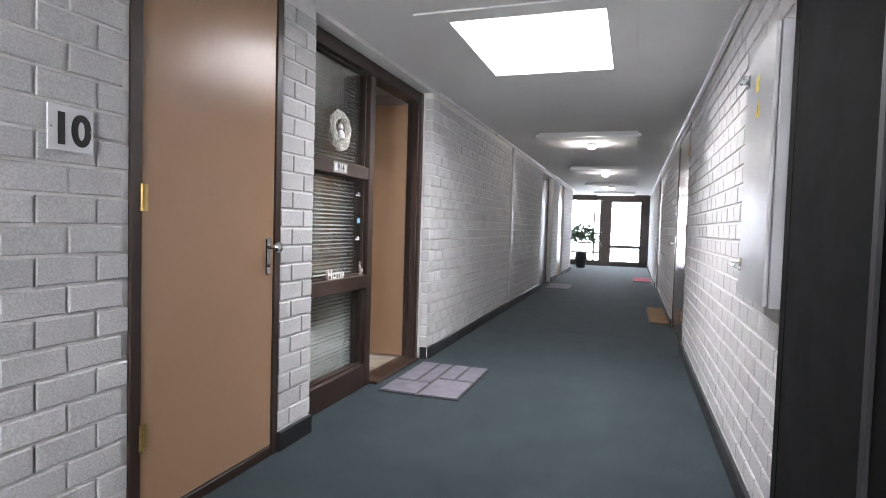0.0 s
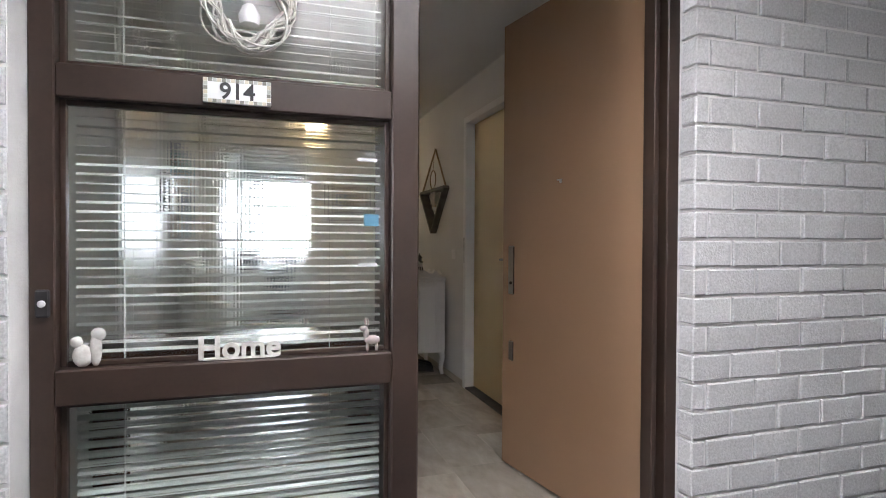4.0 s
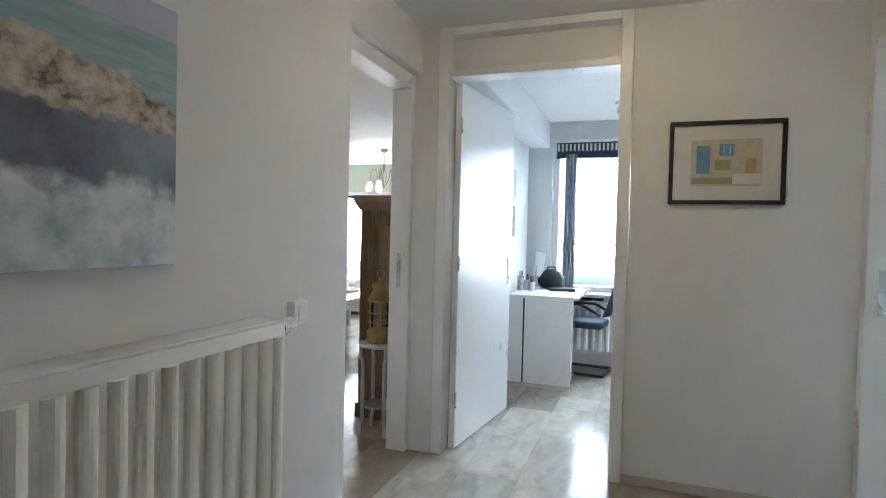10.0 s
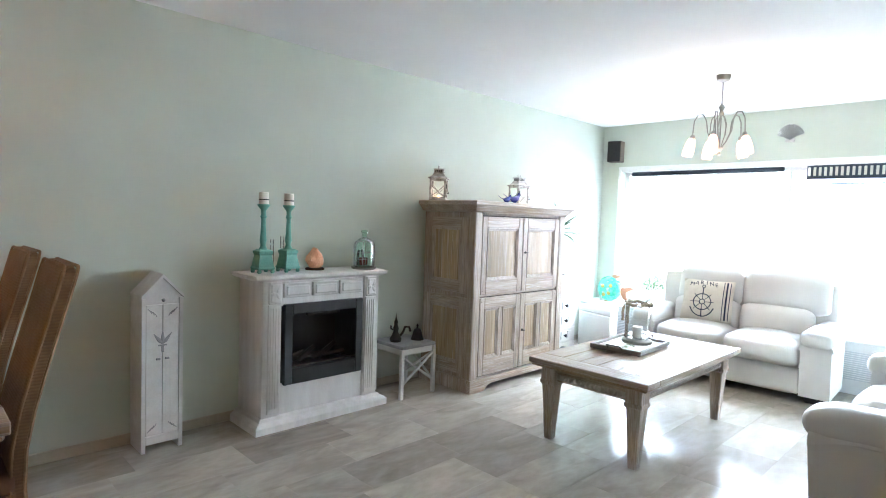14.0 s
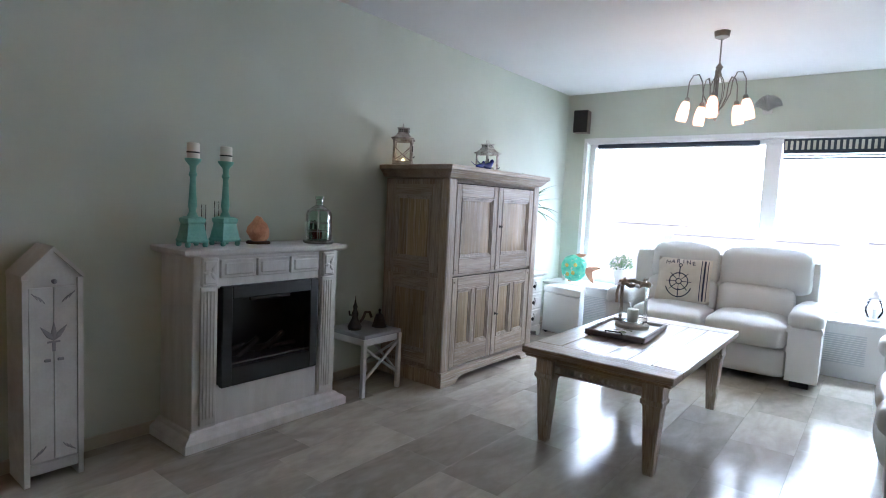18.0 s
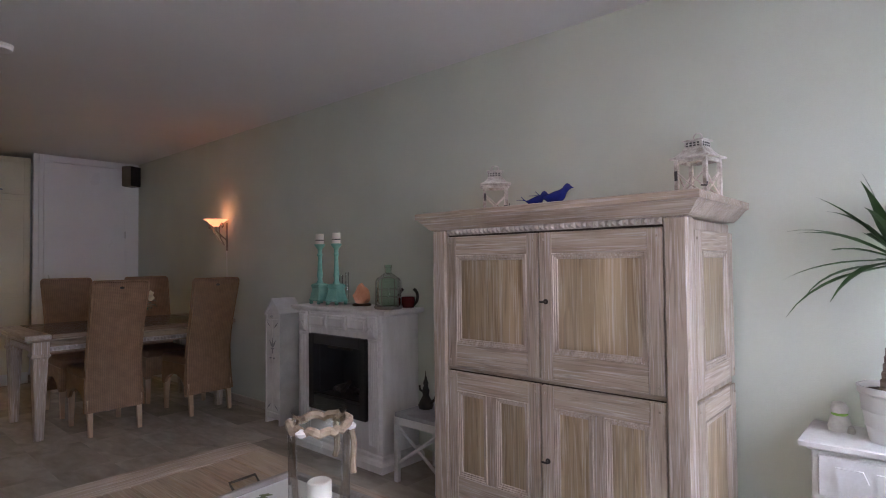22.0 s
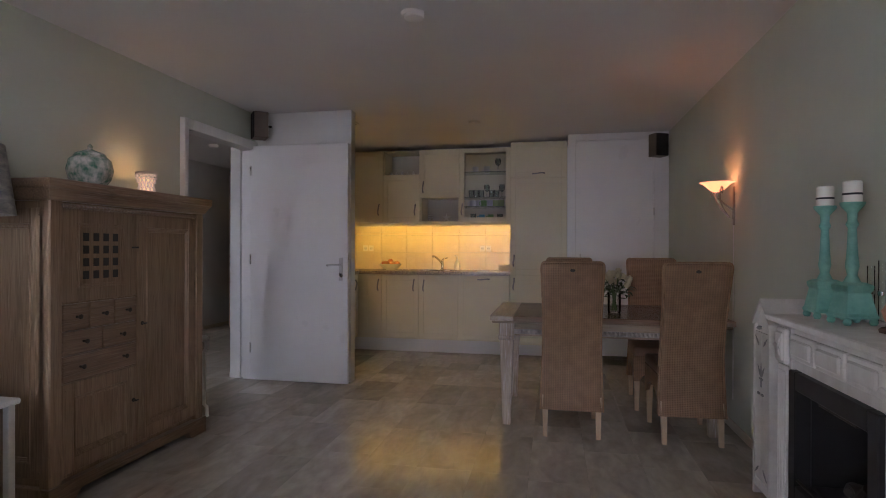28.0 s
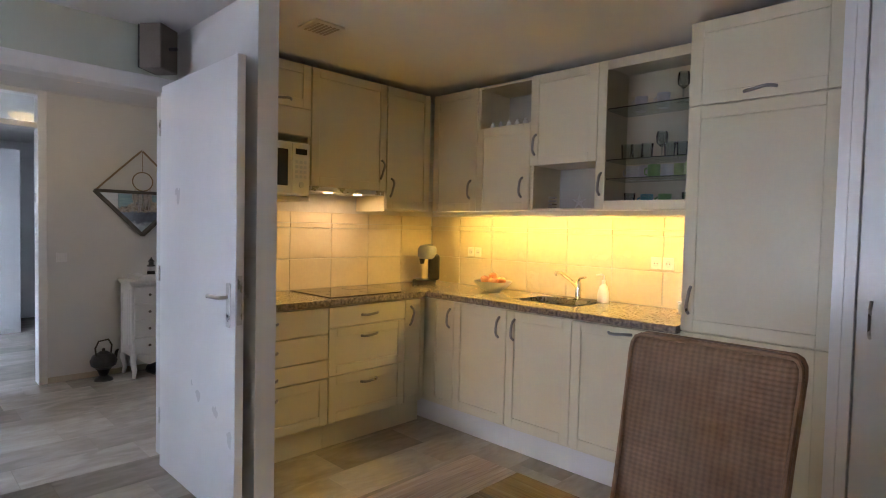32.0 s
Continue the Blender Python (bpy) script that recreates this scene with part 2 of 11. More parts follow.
    l.new(fine, bp.inputs["Height"])
    l.new(bp.outputs["Normal"], b.inputs["Normal"])
    MATS[name] = m
    return m


M_HALL = surf("hall_plaster", (0.70, 0.70, 0.685), (0.66, 0.66, 0.645), 0.85, scale=2.5, fine=220, bump=0.2)
M_GREEN = surf("pale_green_plaster", (0.59, 0.625, 0.54), (0.55, 0.585, 0.50), 0.85, scale=2.0, fine=220, bump=0.2)
M_CEIL = surf("ceiling_paint", (0.76, 0.755, 0.745), (0.73, 0.725, 0.715), 0.9, scale=1.5, fine=160, bump=0.15)
M_WHITE = surf("white_gloss_paint", (0.78, 0.78, 0.775), (0.75, 0.75, 0.745), 0.3, scale=3, fine=60, bump=0.03)
M_BROWN = surf("dark_brown_paint", (0.045, 0.026, 0.019), (0.03, 0.018, 0.013), 0.38, scale=5, fine=90, bump=0.05)
M_DOOR = surf("beige_door_paint", (0.36, 0.222, 0.135), (0.354, 0.217, 0.131), 0.26, scale=1.2, fine=120, bump=0.03, rough_var=0.005)
M_MORTAR = surf("mortar", (0.73, 0.72, 0.70), (0.66, 0.65, 0.635), 0.95, scale=12, fine=150, bump=0.5)
M_BRICK = surf("white_rough_brick", (0.62, 0.615, 0.615), (0.44, 0.435, 0.435), 0.9, scale=130, fine=320, bump=0.6, bump_scale=110, vary=0.05)
M_BRICKS = surf("white_rough_bricks", (0.62, 0.615, 0.615), (0.44, 0.435, 0.435), 0.9, scale=130, fine=320, bump=0.6, bump_scale=110, vary=0.05, island=True)
M_CARPET = surf("dark_teal_carpet", (0.018, 0.034, 0.039), (0.012, 0.023, 0.027), 0.98, scale=3, fine=420, bump=0.5, sheen=0.05)
M_BLACK = surf("black_paint", (0.02, 0.02, 0.022), (0.012, 0.012, 0.014), 0.5, scale=8)
M_SOOT = surf("near_black_matt_paint", (0.007, 0.006, 0.006), (0.005, 0.005, 0.005), 0.85, scale=8, spec=0.15)
M_STEEL = surf("brushed_steel", (0.62, 0.61, 0.59), (0.54, 0.53, 0.51), 0.28, metal=1.0, scale=12, fine=200)
M_BRASS = surf("brass", (0.62, 0.44, 0.16), (0.46, 0.31, 0.10), 0.3, metal=1.0, scale=20)
M_GLASS = glass("window_glass")
M_RIB = glass("ribbed_glass", (0.93, 0.97, 0.94), 0.02, bump=110, stretch=(1, 1, 1))
M_OPAL = glow("opal_lamp", (1.0, 0.68, 0.24), 1.6)
M_TILE = surf("marble_floor_tile", (0.47, 0.43, 0.365), (0.33, 0.30, 0.25), 0.165, scale=2.6, fine=14, stretch=(2.2, 0.9, 1), vary=0.19, detail=7, distort=1.4, rough_var=0.05, spec=0.4)
M_TILES = surf("marble_floor_tiles", (0.47, 0.43, 0.365), (0.33, 0.30, 0.25), 0.165, scale=2.6, fine=14, stretch=(2.2, 0.9, 1), vary=0.19, detail=7, distort=1.4, rough_var=0.05, spec=0.4, island=True)
M_GROUT = surf("grout", (0.40, 0.385, 0.36), (0.34, 0.325, 0.30), 0.6, scale=10)

# ---- builders ----


def part(name, bm, material, parent, label="", smooth=False):
    """Links a bmesh as one mesh object under a thing or a part."""
    me = bpy.data.meshes.new(name)
    bm.to_mesh(me)
    bm.free()
    if smooth:
        me.shade_smooth()
        me.set_sharp_from_angle(angle=radians(38))
    for m in material if isinstance(material, (list, tuple)) else (material,):
        me.materials.append(m)
    ob = new(name, me)
    if parent:
        ob.parent = parent
    return tagged(ob, label)


def thing(name, label, category, at=(0, 0, 0), turn=0.0, group="", kind=""):
    ob = new(name)
    ob.empty_display_size = 0.1
    ob.matrix_basis = pose(*at, 0, 0, turn)
    return tagged(ob, label, category, group, kind)


def add_box(bm, a, b, bevel=0.0, seg=1, m=None):
    """A box from corner a to corner b, its edges rounded by bevel."""
    lo, hi = [min(p, q) for p, q in zip(a, b)], [max(p, q) for p, q in zip(a, b)]
    bevel = min(bevel, 0.45 * min(q - p for p, q in zip(lo, hi)))
    side = bmesh.new() if bevel > 0 else bm
    v = [side.verts.new((x, y, z)) for x in (lo[0], hi[0]) for y in (lo[1], hi[1]) for z in (lo[2], hi[2])]
    for f in ((0, 1, 3, 2), (4, 6, 7, 5), (0, 4, 5, 1), (2, 3, 7, 6), (0, 2, 6, 4), (1, 5, 7, 3)):
        side.faces.new([v[i] for i in f])
    if bevel > 0:
        bmesh.ops.bevel(side, geom=side.edges[:], offset=bevel, segments=seg, profile=0.6, affect="EDGES")
        paste(bm, side, m)
    elif m is not None:
        for x in v:
            x.co = m @ x.co
    return bm


def paste(bm, other, m=None):
    """Adds the other bmesh to bm, and frees it."""
    made = {v: bm.verts.new(m @ v.co if m is not None else v.co) for v in other.verts}
    for f in other.faces:
        g = bm.faces.new([made[v] for v in f.verts])
        g.smooth, g.material_index = f.smooth, f.material_index
    other.free()
    return bm


def box(name, mat, parent, a, b, bevel=0.004, label="", seg=1, m=None):
    return part(name, add_box(bmesh.new(), a, b, bevel, seg, m), mat, parent, label)


def add_lathe(bm, profile, seg=20, at=(0, 0, 0), m=None, close=True, sx=1.0, sy=1.0):
    """A turned shape: profile is (radius, height) from bottom to top."""
    rings = []
    for r, z in profile:
        ring = []
        for i in range(seg):
            p = Vector((at[0] + r * sx * math.cos(2 * math.pi * i / seg), at[1] + r * sy * math.sin(2 * math.pi * i / seg), at[2] + z))
            ring.append(bm.verts.new(m @ p if m is not None else p))
        rings.append(ring)
    for p, q in zip(rings, rings[1:]):
        for i in range(seg):
            bm.faces.new((p[i], p[(i + 1) % seg], q[(i + 1) % seg], q[i]))
    if close:
        bm.faces.new(rings[0][::-1])
        bm.faces.new(rings[-1])
    return bm


def turned(name, mat, parent, profile, at=(0, 0, 0), seg=20, label="", m=None, close=True, sx=1.0, sy=1.0):
    return part(name, add_lathe(bmesh.new(), profile, seg, at, m, close, sx, sy), mat, parent, label, smooth=True)


def add_tube(bm, points, r, seg=8, ends=True, r_end=None):
    """A round bar along points, tapering to r_end."""
    pts = [Vector(p) for p in points]
    rings, up = [], None
    for i, p in enumerate(pts):
        d = (pts[min(i + 1, len(pts) - 1)] - pts[max(i - 1, 0)]).normalized()
        if up is None:
            up = d.orthogonal().normalized()
        up = (up - d * up.dot(d)).normalized()
        side = d.cross(up)
        rad = r + ((r_end if r_end is not None else r) - r) * i / max(1, len(pts) - 1)
        rings.append([bm.verts.new(p + rad * (math.cos(2 * math.pi * k / seg) * up + math.sin(2 * math.pi * k / seg) * side)) for k in range(seg)])
    for p, q in zip(rings, rings[1:]):
        for i in range(seg):
            bm.faces.new((p[i], p[(i + 1) % seg], q[(i + 1) % seg], q[i]))
    if ends:
        bm.faces.new(rings[0][::-1])
        bm.faces.new(rings[-1])
    return bm


def tube(name, mat, parent, points, r, seg=8, label="", r_end=None):
    return part(name, add_tube(bmesh.new(), points, r, seg, True, r_end), mat, parent, label, smooth=True)


def add_prism(bm, outline, y0, y1, m=None):
    """An outline in x and z, drawn out along y."""
    a = [bm.verts.new(m @ Vector((x, y0, z)) if m is not None else (x, y0, z)) for x, z in outline]
    b = [bm.verts.new(m @ Vector((x, y1, z)) if m is not None else (x, y1, z)) for x, z in outline]
    bm.faces.new(a)
    bm.faces.new(b[::-1])
    for i in range(len(a)):
        j = (i + 1) % len(a)
        bm.faces.new((a[j], a[i], b[i], b[j]))
    bmesh.ops.recalc_face_normals(bm, faces=bm.faces)
    return bm


def prism(name, mat, parent, outline, y0, y1, label="", m=None):
    return part(name, add_prism(bmesh.new(), outline, y0, y1, m), mat, parent, label)


def arc(cx, cz, r, a0, a1, n=8, rz=None):
    rz = rz or r
    return [(cx + r * math.cos(radians(a0 + (a1 - a0) * i / n)), cz + rz * math.sin(radians(a0 + (a1 - a0) * i / n))) for i in range(n + 1)]


ALONG_X = Matrix(((0, -1, 0, 0), (1, 0, 0, 0), (0, 0, 1, 0), (0, 0, 0, 1)))


def wall(name, axis, lo, hi, u0, u1, z0, z1, mats, holes=(), label="", category="wall"):
    """A wall with openings through it. axis 'x': it stands between x = lo and hi and runs along y from u0 to u1; 'y' the other way.
    mats: the material of its low side, its high side and of the reveals."""
    us = sorted({u0, u1, *(v for h in holes for v in h[:2])})
    zs = sorted({z0, z1, *(v for h in holes for v in h[2:])})
    full = {(i, j) for i in range(len(us) - 1) for j in range(len(zs) - 1)
            if not any(h[0] <= us[i] and us[i + 1] <= h[1] and h[2] <= zs[j] and zs[j + 1] <= h[3] for h in holes)}
    bm, seen = bmesh.new(), {}

    def v(u, w, z):
        k = (u, w, z)
        if k not in seen:
            seen[k] = bm.verts.new((w, u, z) if axis == "x" else (u, w, z))
        return seen[k]

    def face(pts, idx):
        f = bm.faces.new([v(*p) for p in pts])
        f.material_index = idx

    for i, j in full:
        a, b, c, d = us[i], us[i + 1], zs[j], zs[j + 1]
        face([(a, lo, c), (b, lo, c), (b, lo, d), (a, lo, d)], 0)
        face([(a, hi, c), (a, hi, d), (b, hi, d), (b, hi, c)], 1)
        if (i - 1, j) not in full:
            face([(a, lo, c), (a, lo, d), (a, hi, d), (a, hi, c)], 2)
        if (i + 1, j) not in full:
            face([(b, lo, c), (b, hi, c), (b, hi, d), (b, lo, d)], 2)
        if (i, j - 1) not in full:
            face([(a, lo, c), (a, hi, c), (b, hi, c), (b, lo, c)], 2)
        if (i, j + 1) not in full:
            face([(a, lo, d), (b, lo, d), (b, hi, d), (a, hi, d)], 2)
    bmesh.ops.recalc_face_normals(bm, faces=bm.faces)
    ob = part(name, bm, mats, None, label)
    return tagged(ob, label, category, kind="structure")


H = 2.43

# ---- the setting ----
# floors
fl = box("floor", M_GROUT, None, (-4.4, 0.59, -0.2), (6.2, 11.36, -0.004), 0)
tagged(fl, "grouted screed under polished marble-look floor tiles", "floor", kind="structure")
cf = box("floor_corridor", M_CARPET, None, (-5.2, -2.6, -0.2), (17.2, 0.14, 0.0), 0)
tagged(cf, "dark teal loop carpet of the access corridor", "floor", kind="structure")
# ceilings
box_c = box("ceiling", M_CEIL, None, (-4.4, 0.59, H), (6.2, 11.36, H + 0.2), 0)
tagged(box_c, "smooth white painted concrete ceiling", "ceiling", kind="structure")
cc = bmesh.new()
for a, b in (((-5.2, -2.6), (0.25, 0.14)), ((1.45, -2.6), (17.2, 0.14)), ((0.25, -2.6), (1.45, -1.55)), ((0.25, -0.65), (1.45, 0.14))):
    add_box(cc, (*a, H), (*b, H + 0.2))
tagged(part("ceiling_corridor", cc, M_CEIL, None), "white painted corridor ceiling with a roof light opening", "ceiling", kind="structure")

# corridor, north side: brick piers round a cupboard door and the entrance frame
wall("wall_corridor_north", "y", 0.0085, 0.30, -5.2, 14.2, 0, H, (M_MORTAR, M_HALL, M_MORTAR),
     [(-1.37, -0.456, 0, 2.36), (-0.14, 1.815, 0, 2.40), (8.3, 9.9, 0, 2.35), (10.97, 12.0, 0, 2.35)], "pale mortar backing of the corridor's brick wall")
wall("wall_corridor_south", "y", -2.6, -2.2585, -0.80, 17.0, 0, H, (M_MORTAR, M_MORTAR, M_MORTAR), [(3.24, 4.76, 0, 2.36), (9.0, 10.2, 0, 2.36)],
     "pale mortar backing of the corridor's brick wall")
# the opening in this start wall is made up, for the fill lamp
wall("wall_corridor_start", "x", -5.2, -5.0, -2.6, 0.012, 0, H, (M_HALL, M_HALL, M_HALL), [(-1.9, -0.3, 0.5, 2.3)], "plain plastered wall closing the corridor")
wall("wall_stair_side", "y", -2.6, -2.25, -5.0, -0.80, 0, H, (M_SOOT, M_SOOT, M_SOOT), (), "near-black panelled wall at the corridor's start")
wall("wall_corridor_end", "x", 17.0, 17.2, -2.6, 0.7, 0, H, (M_BROWN, M_BROWN, M_BROWN), [(-0.72, 0.42, 0.12, 2.3), (-2.08, -0.92, 0.05, 2.3)],
     "dark brown timber screen with glazed openings")
wall("wall_corridor_recess", "y", 0.5, 0.7, 14.0, 17.0, 0, H, (M_HALL, M_HALL, M_HALL), (), "plain plastered wall of the recess at the corridor's end")
wall("wall_corridor_return", "x", 14.0, 14.2, 0.3, 0.5, 0, H, (M_HALL, M_HALL, M_HALL), (), "short return wall of the recess")
rf = box("floor_recess", M_CARPET, None, (14.0, 0.14, -0.2), (17.2, 0.7, 0.0), 0)
tagged(rf, "dark teal carpet of the recess", "floor", kind="structure")
rc = box("ceiling_recess", M_CEIL, None, (14.0, 0.14, H), (17.2, 0.7, H + 0.2), 0)
tagged(rc, "white painted ceiling of the recess", "ceiling", kind="structure")
for ob in list(bpy.data.objects):
    if "corridor" in ob.name and ob.type == "MESH" or ob.name in ("floor_recess", "ceiling_recess", "wall_stair_side"):
        ob.location += COR
# the hall
wall("wall_hall_west", "x", -0.10, 0.0, 0.75, 4.45, 0, H, (M_HALL, M_HALL, M_HALL), [(1.40, 2.30, 0, 2.12)], "off-white textured plaster wall of the hall")
wall("wall_hall_pier", "x", -0.22, -0.10, 4.31, 4.43, 0, H, (M_GREEN, M_HALL, M_WHITE), (), "narrow plastered pier beside the living room door")
wall("wall_over_living_door", "x", -0.22, -0.10, 4.43, 5.46, 2.17, H, (M_GREEN, M_HALL, M_WHITE), (), "plaster panel over the living room door")
wall("wall_hall_north", "y", 5.48, 5.60, 0.0, 2.19, 0, H, (M_HALL, M_HALL, M_HALL), [(0.0, 1.05, 0, H)], "off-white plaster wall at the end of the hall")
wall("wall_hall_east", "x", 2.07, 2.19, 0.75, 5.48, 0, H, (M_HALL, M_HALL, M_HALL), [(2.20, 3.12, 0, 2.15), (4.62, 5.48, 0, H)], "off-white plaster wall of the hall")
# the living room
wall("wall_west", "x", -4.41, -4.11, 2.2, 11.36, 0, H, (M_GREEN, M_GREEN, M_GREEN), (), "pale green textured plaster wall")
wall("wall_north", "y", 11.06, 11.36, -4.11, -0.22, 0, H, (M_GREEN, M_GREEN, M_GREEN), [(-3.86, -0.45, 0.45, 1.93)], "pale green plaster wall with a wide window opening")
wall("wall_living_east", "x", -0.22, 0.0, 5.46, 11.06, 0, H, (M_GREEN, M_HALL, M_HALL), (), "pale green plaster wall of the living room")
wall("wall_stub", "y", 4.31, 4.41, -1.16, -0.22, 0, H, (M_WHITE, M_HALL, M_HALL), (), "short white partition between kitchen and living room")
wall("wall_kitchen_south", "y", 2.12, 2.27, -4.11, -0.10, 0, H, (M_HALL, M_HALL, M_HALL), (), "plaster wall behind the kitchen units")
wall("wall_closet", "y", 2.90, 2.96, -4.11, -3.08, 0, H, (M_WHITE, M_WHITE, M_WHITE), [(-3.96, -3.16, 0, 2.36)], "white painted closet front")
# office, bathroom and bedroom round the hall
wall("wall_office_north", "y", 8.20, 8.42, 0.0, 2.19, 0, H, (M_HALL, M_HALL, M_HALL), [(0.25, 1.75, 0.72, 2.25)], "white plaster wall with the study's window")
wall("wall_office_east", "x", 2.07, 2.19, 5.60, 8.20, 0, H, (M_HALL, M_HALL, M_HALL), (), "white plaster wall of the study")
wall("wall_bedroom_north", "y", 8.42, 8.64, 2.07, 6.2, 0, H, (M_HALL, M_HALL, M_HALL), [(2.55, 4.75, 0.05, 2.1)], "white plaster wall with a balcony door")
wall("wall_bedroom_east", "x", 6.0, 6.2, 3.35, 8.42, 0, H, (M_HALL, M_HALL, M_HALL), (), "pale plaster wall of the bedroom")
wall("wall_bedroom_south", "y", 3.20, 3.35, 2.19, 6.2, 0, H, (M_HALL, M_HALL, M_HALL), (), "pale plaster wall of the bedroom")

# ---- living room: furniture ----
M_SOFA = surf("white_leather", (0.66, 0.66, 0.645), (0.60, 0.60, 0.585), 0.42, scale=3, fine=260, bump=0.12)
M_OAK = timber("limed_oak", (0.44, 0.365, 0.295), (0.32, 0.25, 0.19), (0.60, 0.56, 0.535), "Z", 0.55)
M_LIMED = timber("limed_oak_moulding", (0.47, 0.395, 0.33), (0.37, 0.30, 0.24), (0.60, 0.555, 0.51), "Z", 0.5)
M_OAKX = timber("limed_oak_rail", (0.44, 0.365, 0.29), (0.32, 0.25, 0.185), (0.59, 0.55, 0.52), "X", 0.5)
M_OAKTOP = timber("limed_oak_top", (0.35, 0.265, 0.18), (0.25, 0.18, 0.115), (0.41, 0.35, 0.28), "Y", 0.3)
M_OAKPAN = timber("oak_panel", (0.44, 0.345, 0.225), (0.31, 0.225, 0.13), (0.56, 0.51, 0.44), "Z", 0.55, size=0.7, staves=0.058)
M_OAKD = timber("brown_oak", (0.30, 0.205, 0.13), (0.22, 0.145, 0.085), (0.34, 0.25, 0.17), "Z", 0.5)
M_OAKDX = timber("brown_oak_top", (0.27, 0.18, 0.115), (0.19, 0.12, 0.075), (0.32, 0.25, 0.19), "X", 0.28)
M_LIME = surf("white_lime_rub", (0.52, 0.48, 0.44), (0.40, 0.35, 0.31), 0.6, scale=30, fine=200)
M_FPW = surf("white_washed_pine", (0.72, 0.71, 0.69), (0.60, 0.585, 0.56), 0.6, scale=4, fine=60, stretch=(4, 4, 0.7), bump=0.12)
M_GREYP = surf("grey_paint", (0.32, 0.32, 0.33), (0.24, 0.24, 0.25), 0.6, scale=9)
M_IRON = surf("black_iron", (0.03, 0.028, 0.026), (0.06, 0.05, 0.042), 0.5, metal=0.6, scale=18)
M_DARKGL = surf("dark_fire_glass", (0.012, 0.012, 0.013), (0.018, 0.018, 0.02), 0.35, scale=4)
M_CREAMP = surf("shabby_white_paint", (0.70, 0.695, 0.675), (0.58, 0.57, 0.545), 0.5, scale=9, fine=90, bump=0.05)
M_WAX = surf("white_wax", (0.82, 0.79, 0.72), (0.78, 0.75, 0.68), 0.45, scale=9)
M_RATTAN = surf("brown_rattan", (0.32, 0.19, 0.10), (0.21, 0.12, 0.06), 0.6, scale=24, fine=120, bump=0.3)
M_RATTAND = surf("brown_rattan_core", (0.215, 0.122, 0.064), (0.14, 0.078, 0.039), 0.65, scale=24, fine=120, bump=0.3)
M_SEAT = surf("brown_seat", (0.19, 0.10, 0.055), (0.14, 0.075, 0.04), 0.6, scale=12, fine=140, bump=0.2)
M_LEGW = surf("pale_beech", (0.48, 0.35, 0.23), (0.40, 0.28, 0.18), 0.5, scale=6, stretch=(6, 6, 1))


def add_ring(bm, a, b, z0, z1, profile):
    """A mitred moulding round a rectangle: profile is (inset, y) from its outer edge inwards."""
    last = None
    for o, y in profile:
        ring = [bm.verts.new(q) for q in ((a + o, y, z0 + o), (b - o, y, z0 + o), (b - o, y, z1 - o), (a + o, y, z1 - o))]
        if last:
            for i in range(4):
                bm.faces.new((last[i], last[(i + 1) % 4], ring[(i + 1) % 4], ring[i]))
        last = ring
    return bm


def leaf(parent, x0, x1, z0, z1, y, frame_mat, panel_mat, stile=0.07, splits=0, name="door", th=0.022, rails=None, mould=None, knob=None, low=None):
    """A framed door facing -y: a panelled core, its stiles, rails, mouldings and pegs."""
    r = rails or stile
    lo = low or r
    d = box(name, panel_mat, parent, (x0 + 0.001, y + 0.012, z0 + 0.001), (x1 - 0.001, y + th, z1 - 0.001), 0)
    box("stile", frame_mat, d, (x0, y, z0), (x0 + stile, y + 0.012, z1), 0.003)
    box("stile", frame_mat, d, (x1 - stile, y, z0), (x1, y + 0.012, z1), 0.003)
    cross = M_OAKX if frame_mat is M_OAK else frame_mat
    box("rail", cross, d, (x0 + stile, y + 0.0005, z1 - r), (x1 - stile, y + 0.012, z1), 0.003)
    box("rail", cross, d, (x0 + stile, y + 0.0005, z0), (x1 - stile, y + 0.012, z0 + lo), 0.003)
    inner = x1 - x0 - 2 * stile
    cells = splits + 1
    mw = stile * 0.85
    cw = (inner - splits * mw) / cells
    for k in range(splits):
        cx = x0 + stile + (k + 1) * cw + k * mw
        box("muntin", frame_mat, d, (cx, y + 0.0005, z0 + lo), (cx + mw, y + 0.012, z1 - r), 0.003)
    for k in range(cells):
        a = x0 + stile + k * (cw + mw)
        b = a + cw
        prof = [(0.0, y + 0.004), (0.002, y - 0.003), (0.007, y - 0.003), (0.009, y + 0.002), (0.014, y + 0.002), (0.016, y + 0.006), (0.022, y + 0.006), (0.024, y + 0.0121)]
        part("moulding", add_ring(bmesh.new(), a, b, z0 + lo, z1 - r, prof), mould or (M_LIMED if frame_mat is M_OAK else frame_mat), d)
    for px in (x0 + 0.02, x1 - 0.02):
        for pz in (z0 + 0.03, z1 - 0.03):
            turned("peg", frame_mat, d, [(0.005, 0), (0.005, 0.003), (0.002, 0.005)], seg=8, m=Matrix.Translation((px, y, pz)) @ pose(0, 0, 0, 90))
    if knob:
        kx, kz, kind = knob
        if kind == "key":
            b2 = bmesh.new()
            add_lathe(b2, [(0.011, 0), (0.011, 0.003), (0.004, 0.004), (0.004, 0.02)], 12, m=Matrix.Translation((kx, y, kz)) @ pose(0, 0, 0, 90))
            add_box(b2, (kx - 0.018, y - 0.028, kz - 0.004), (kx + 0.012, y - 0.02, kz + 0.004), 0.003)
            part("key", b2, M_IRON, d, "small black iron key", smooth=True)
        else:
            turned("knob", kind, d, [(0.006, 0), (0.006, 0.01), (0.014, 0.016), (0.015, 0.022), (0.009, 0.03)], m=Matrix.Translation((kx, y, kz)) @ pose(0, 0, 0, 90), seg=14)
    return d


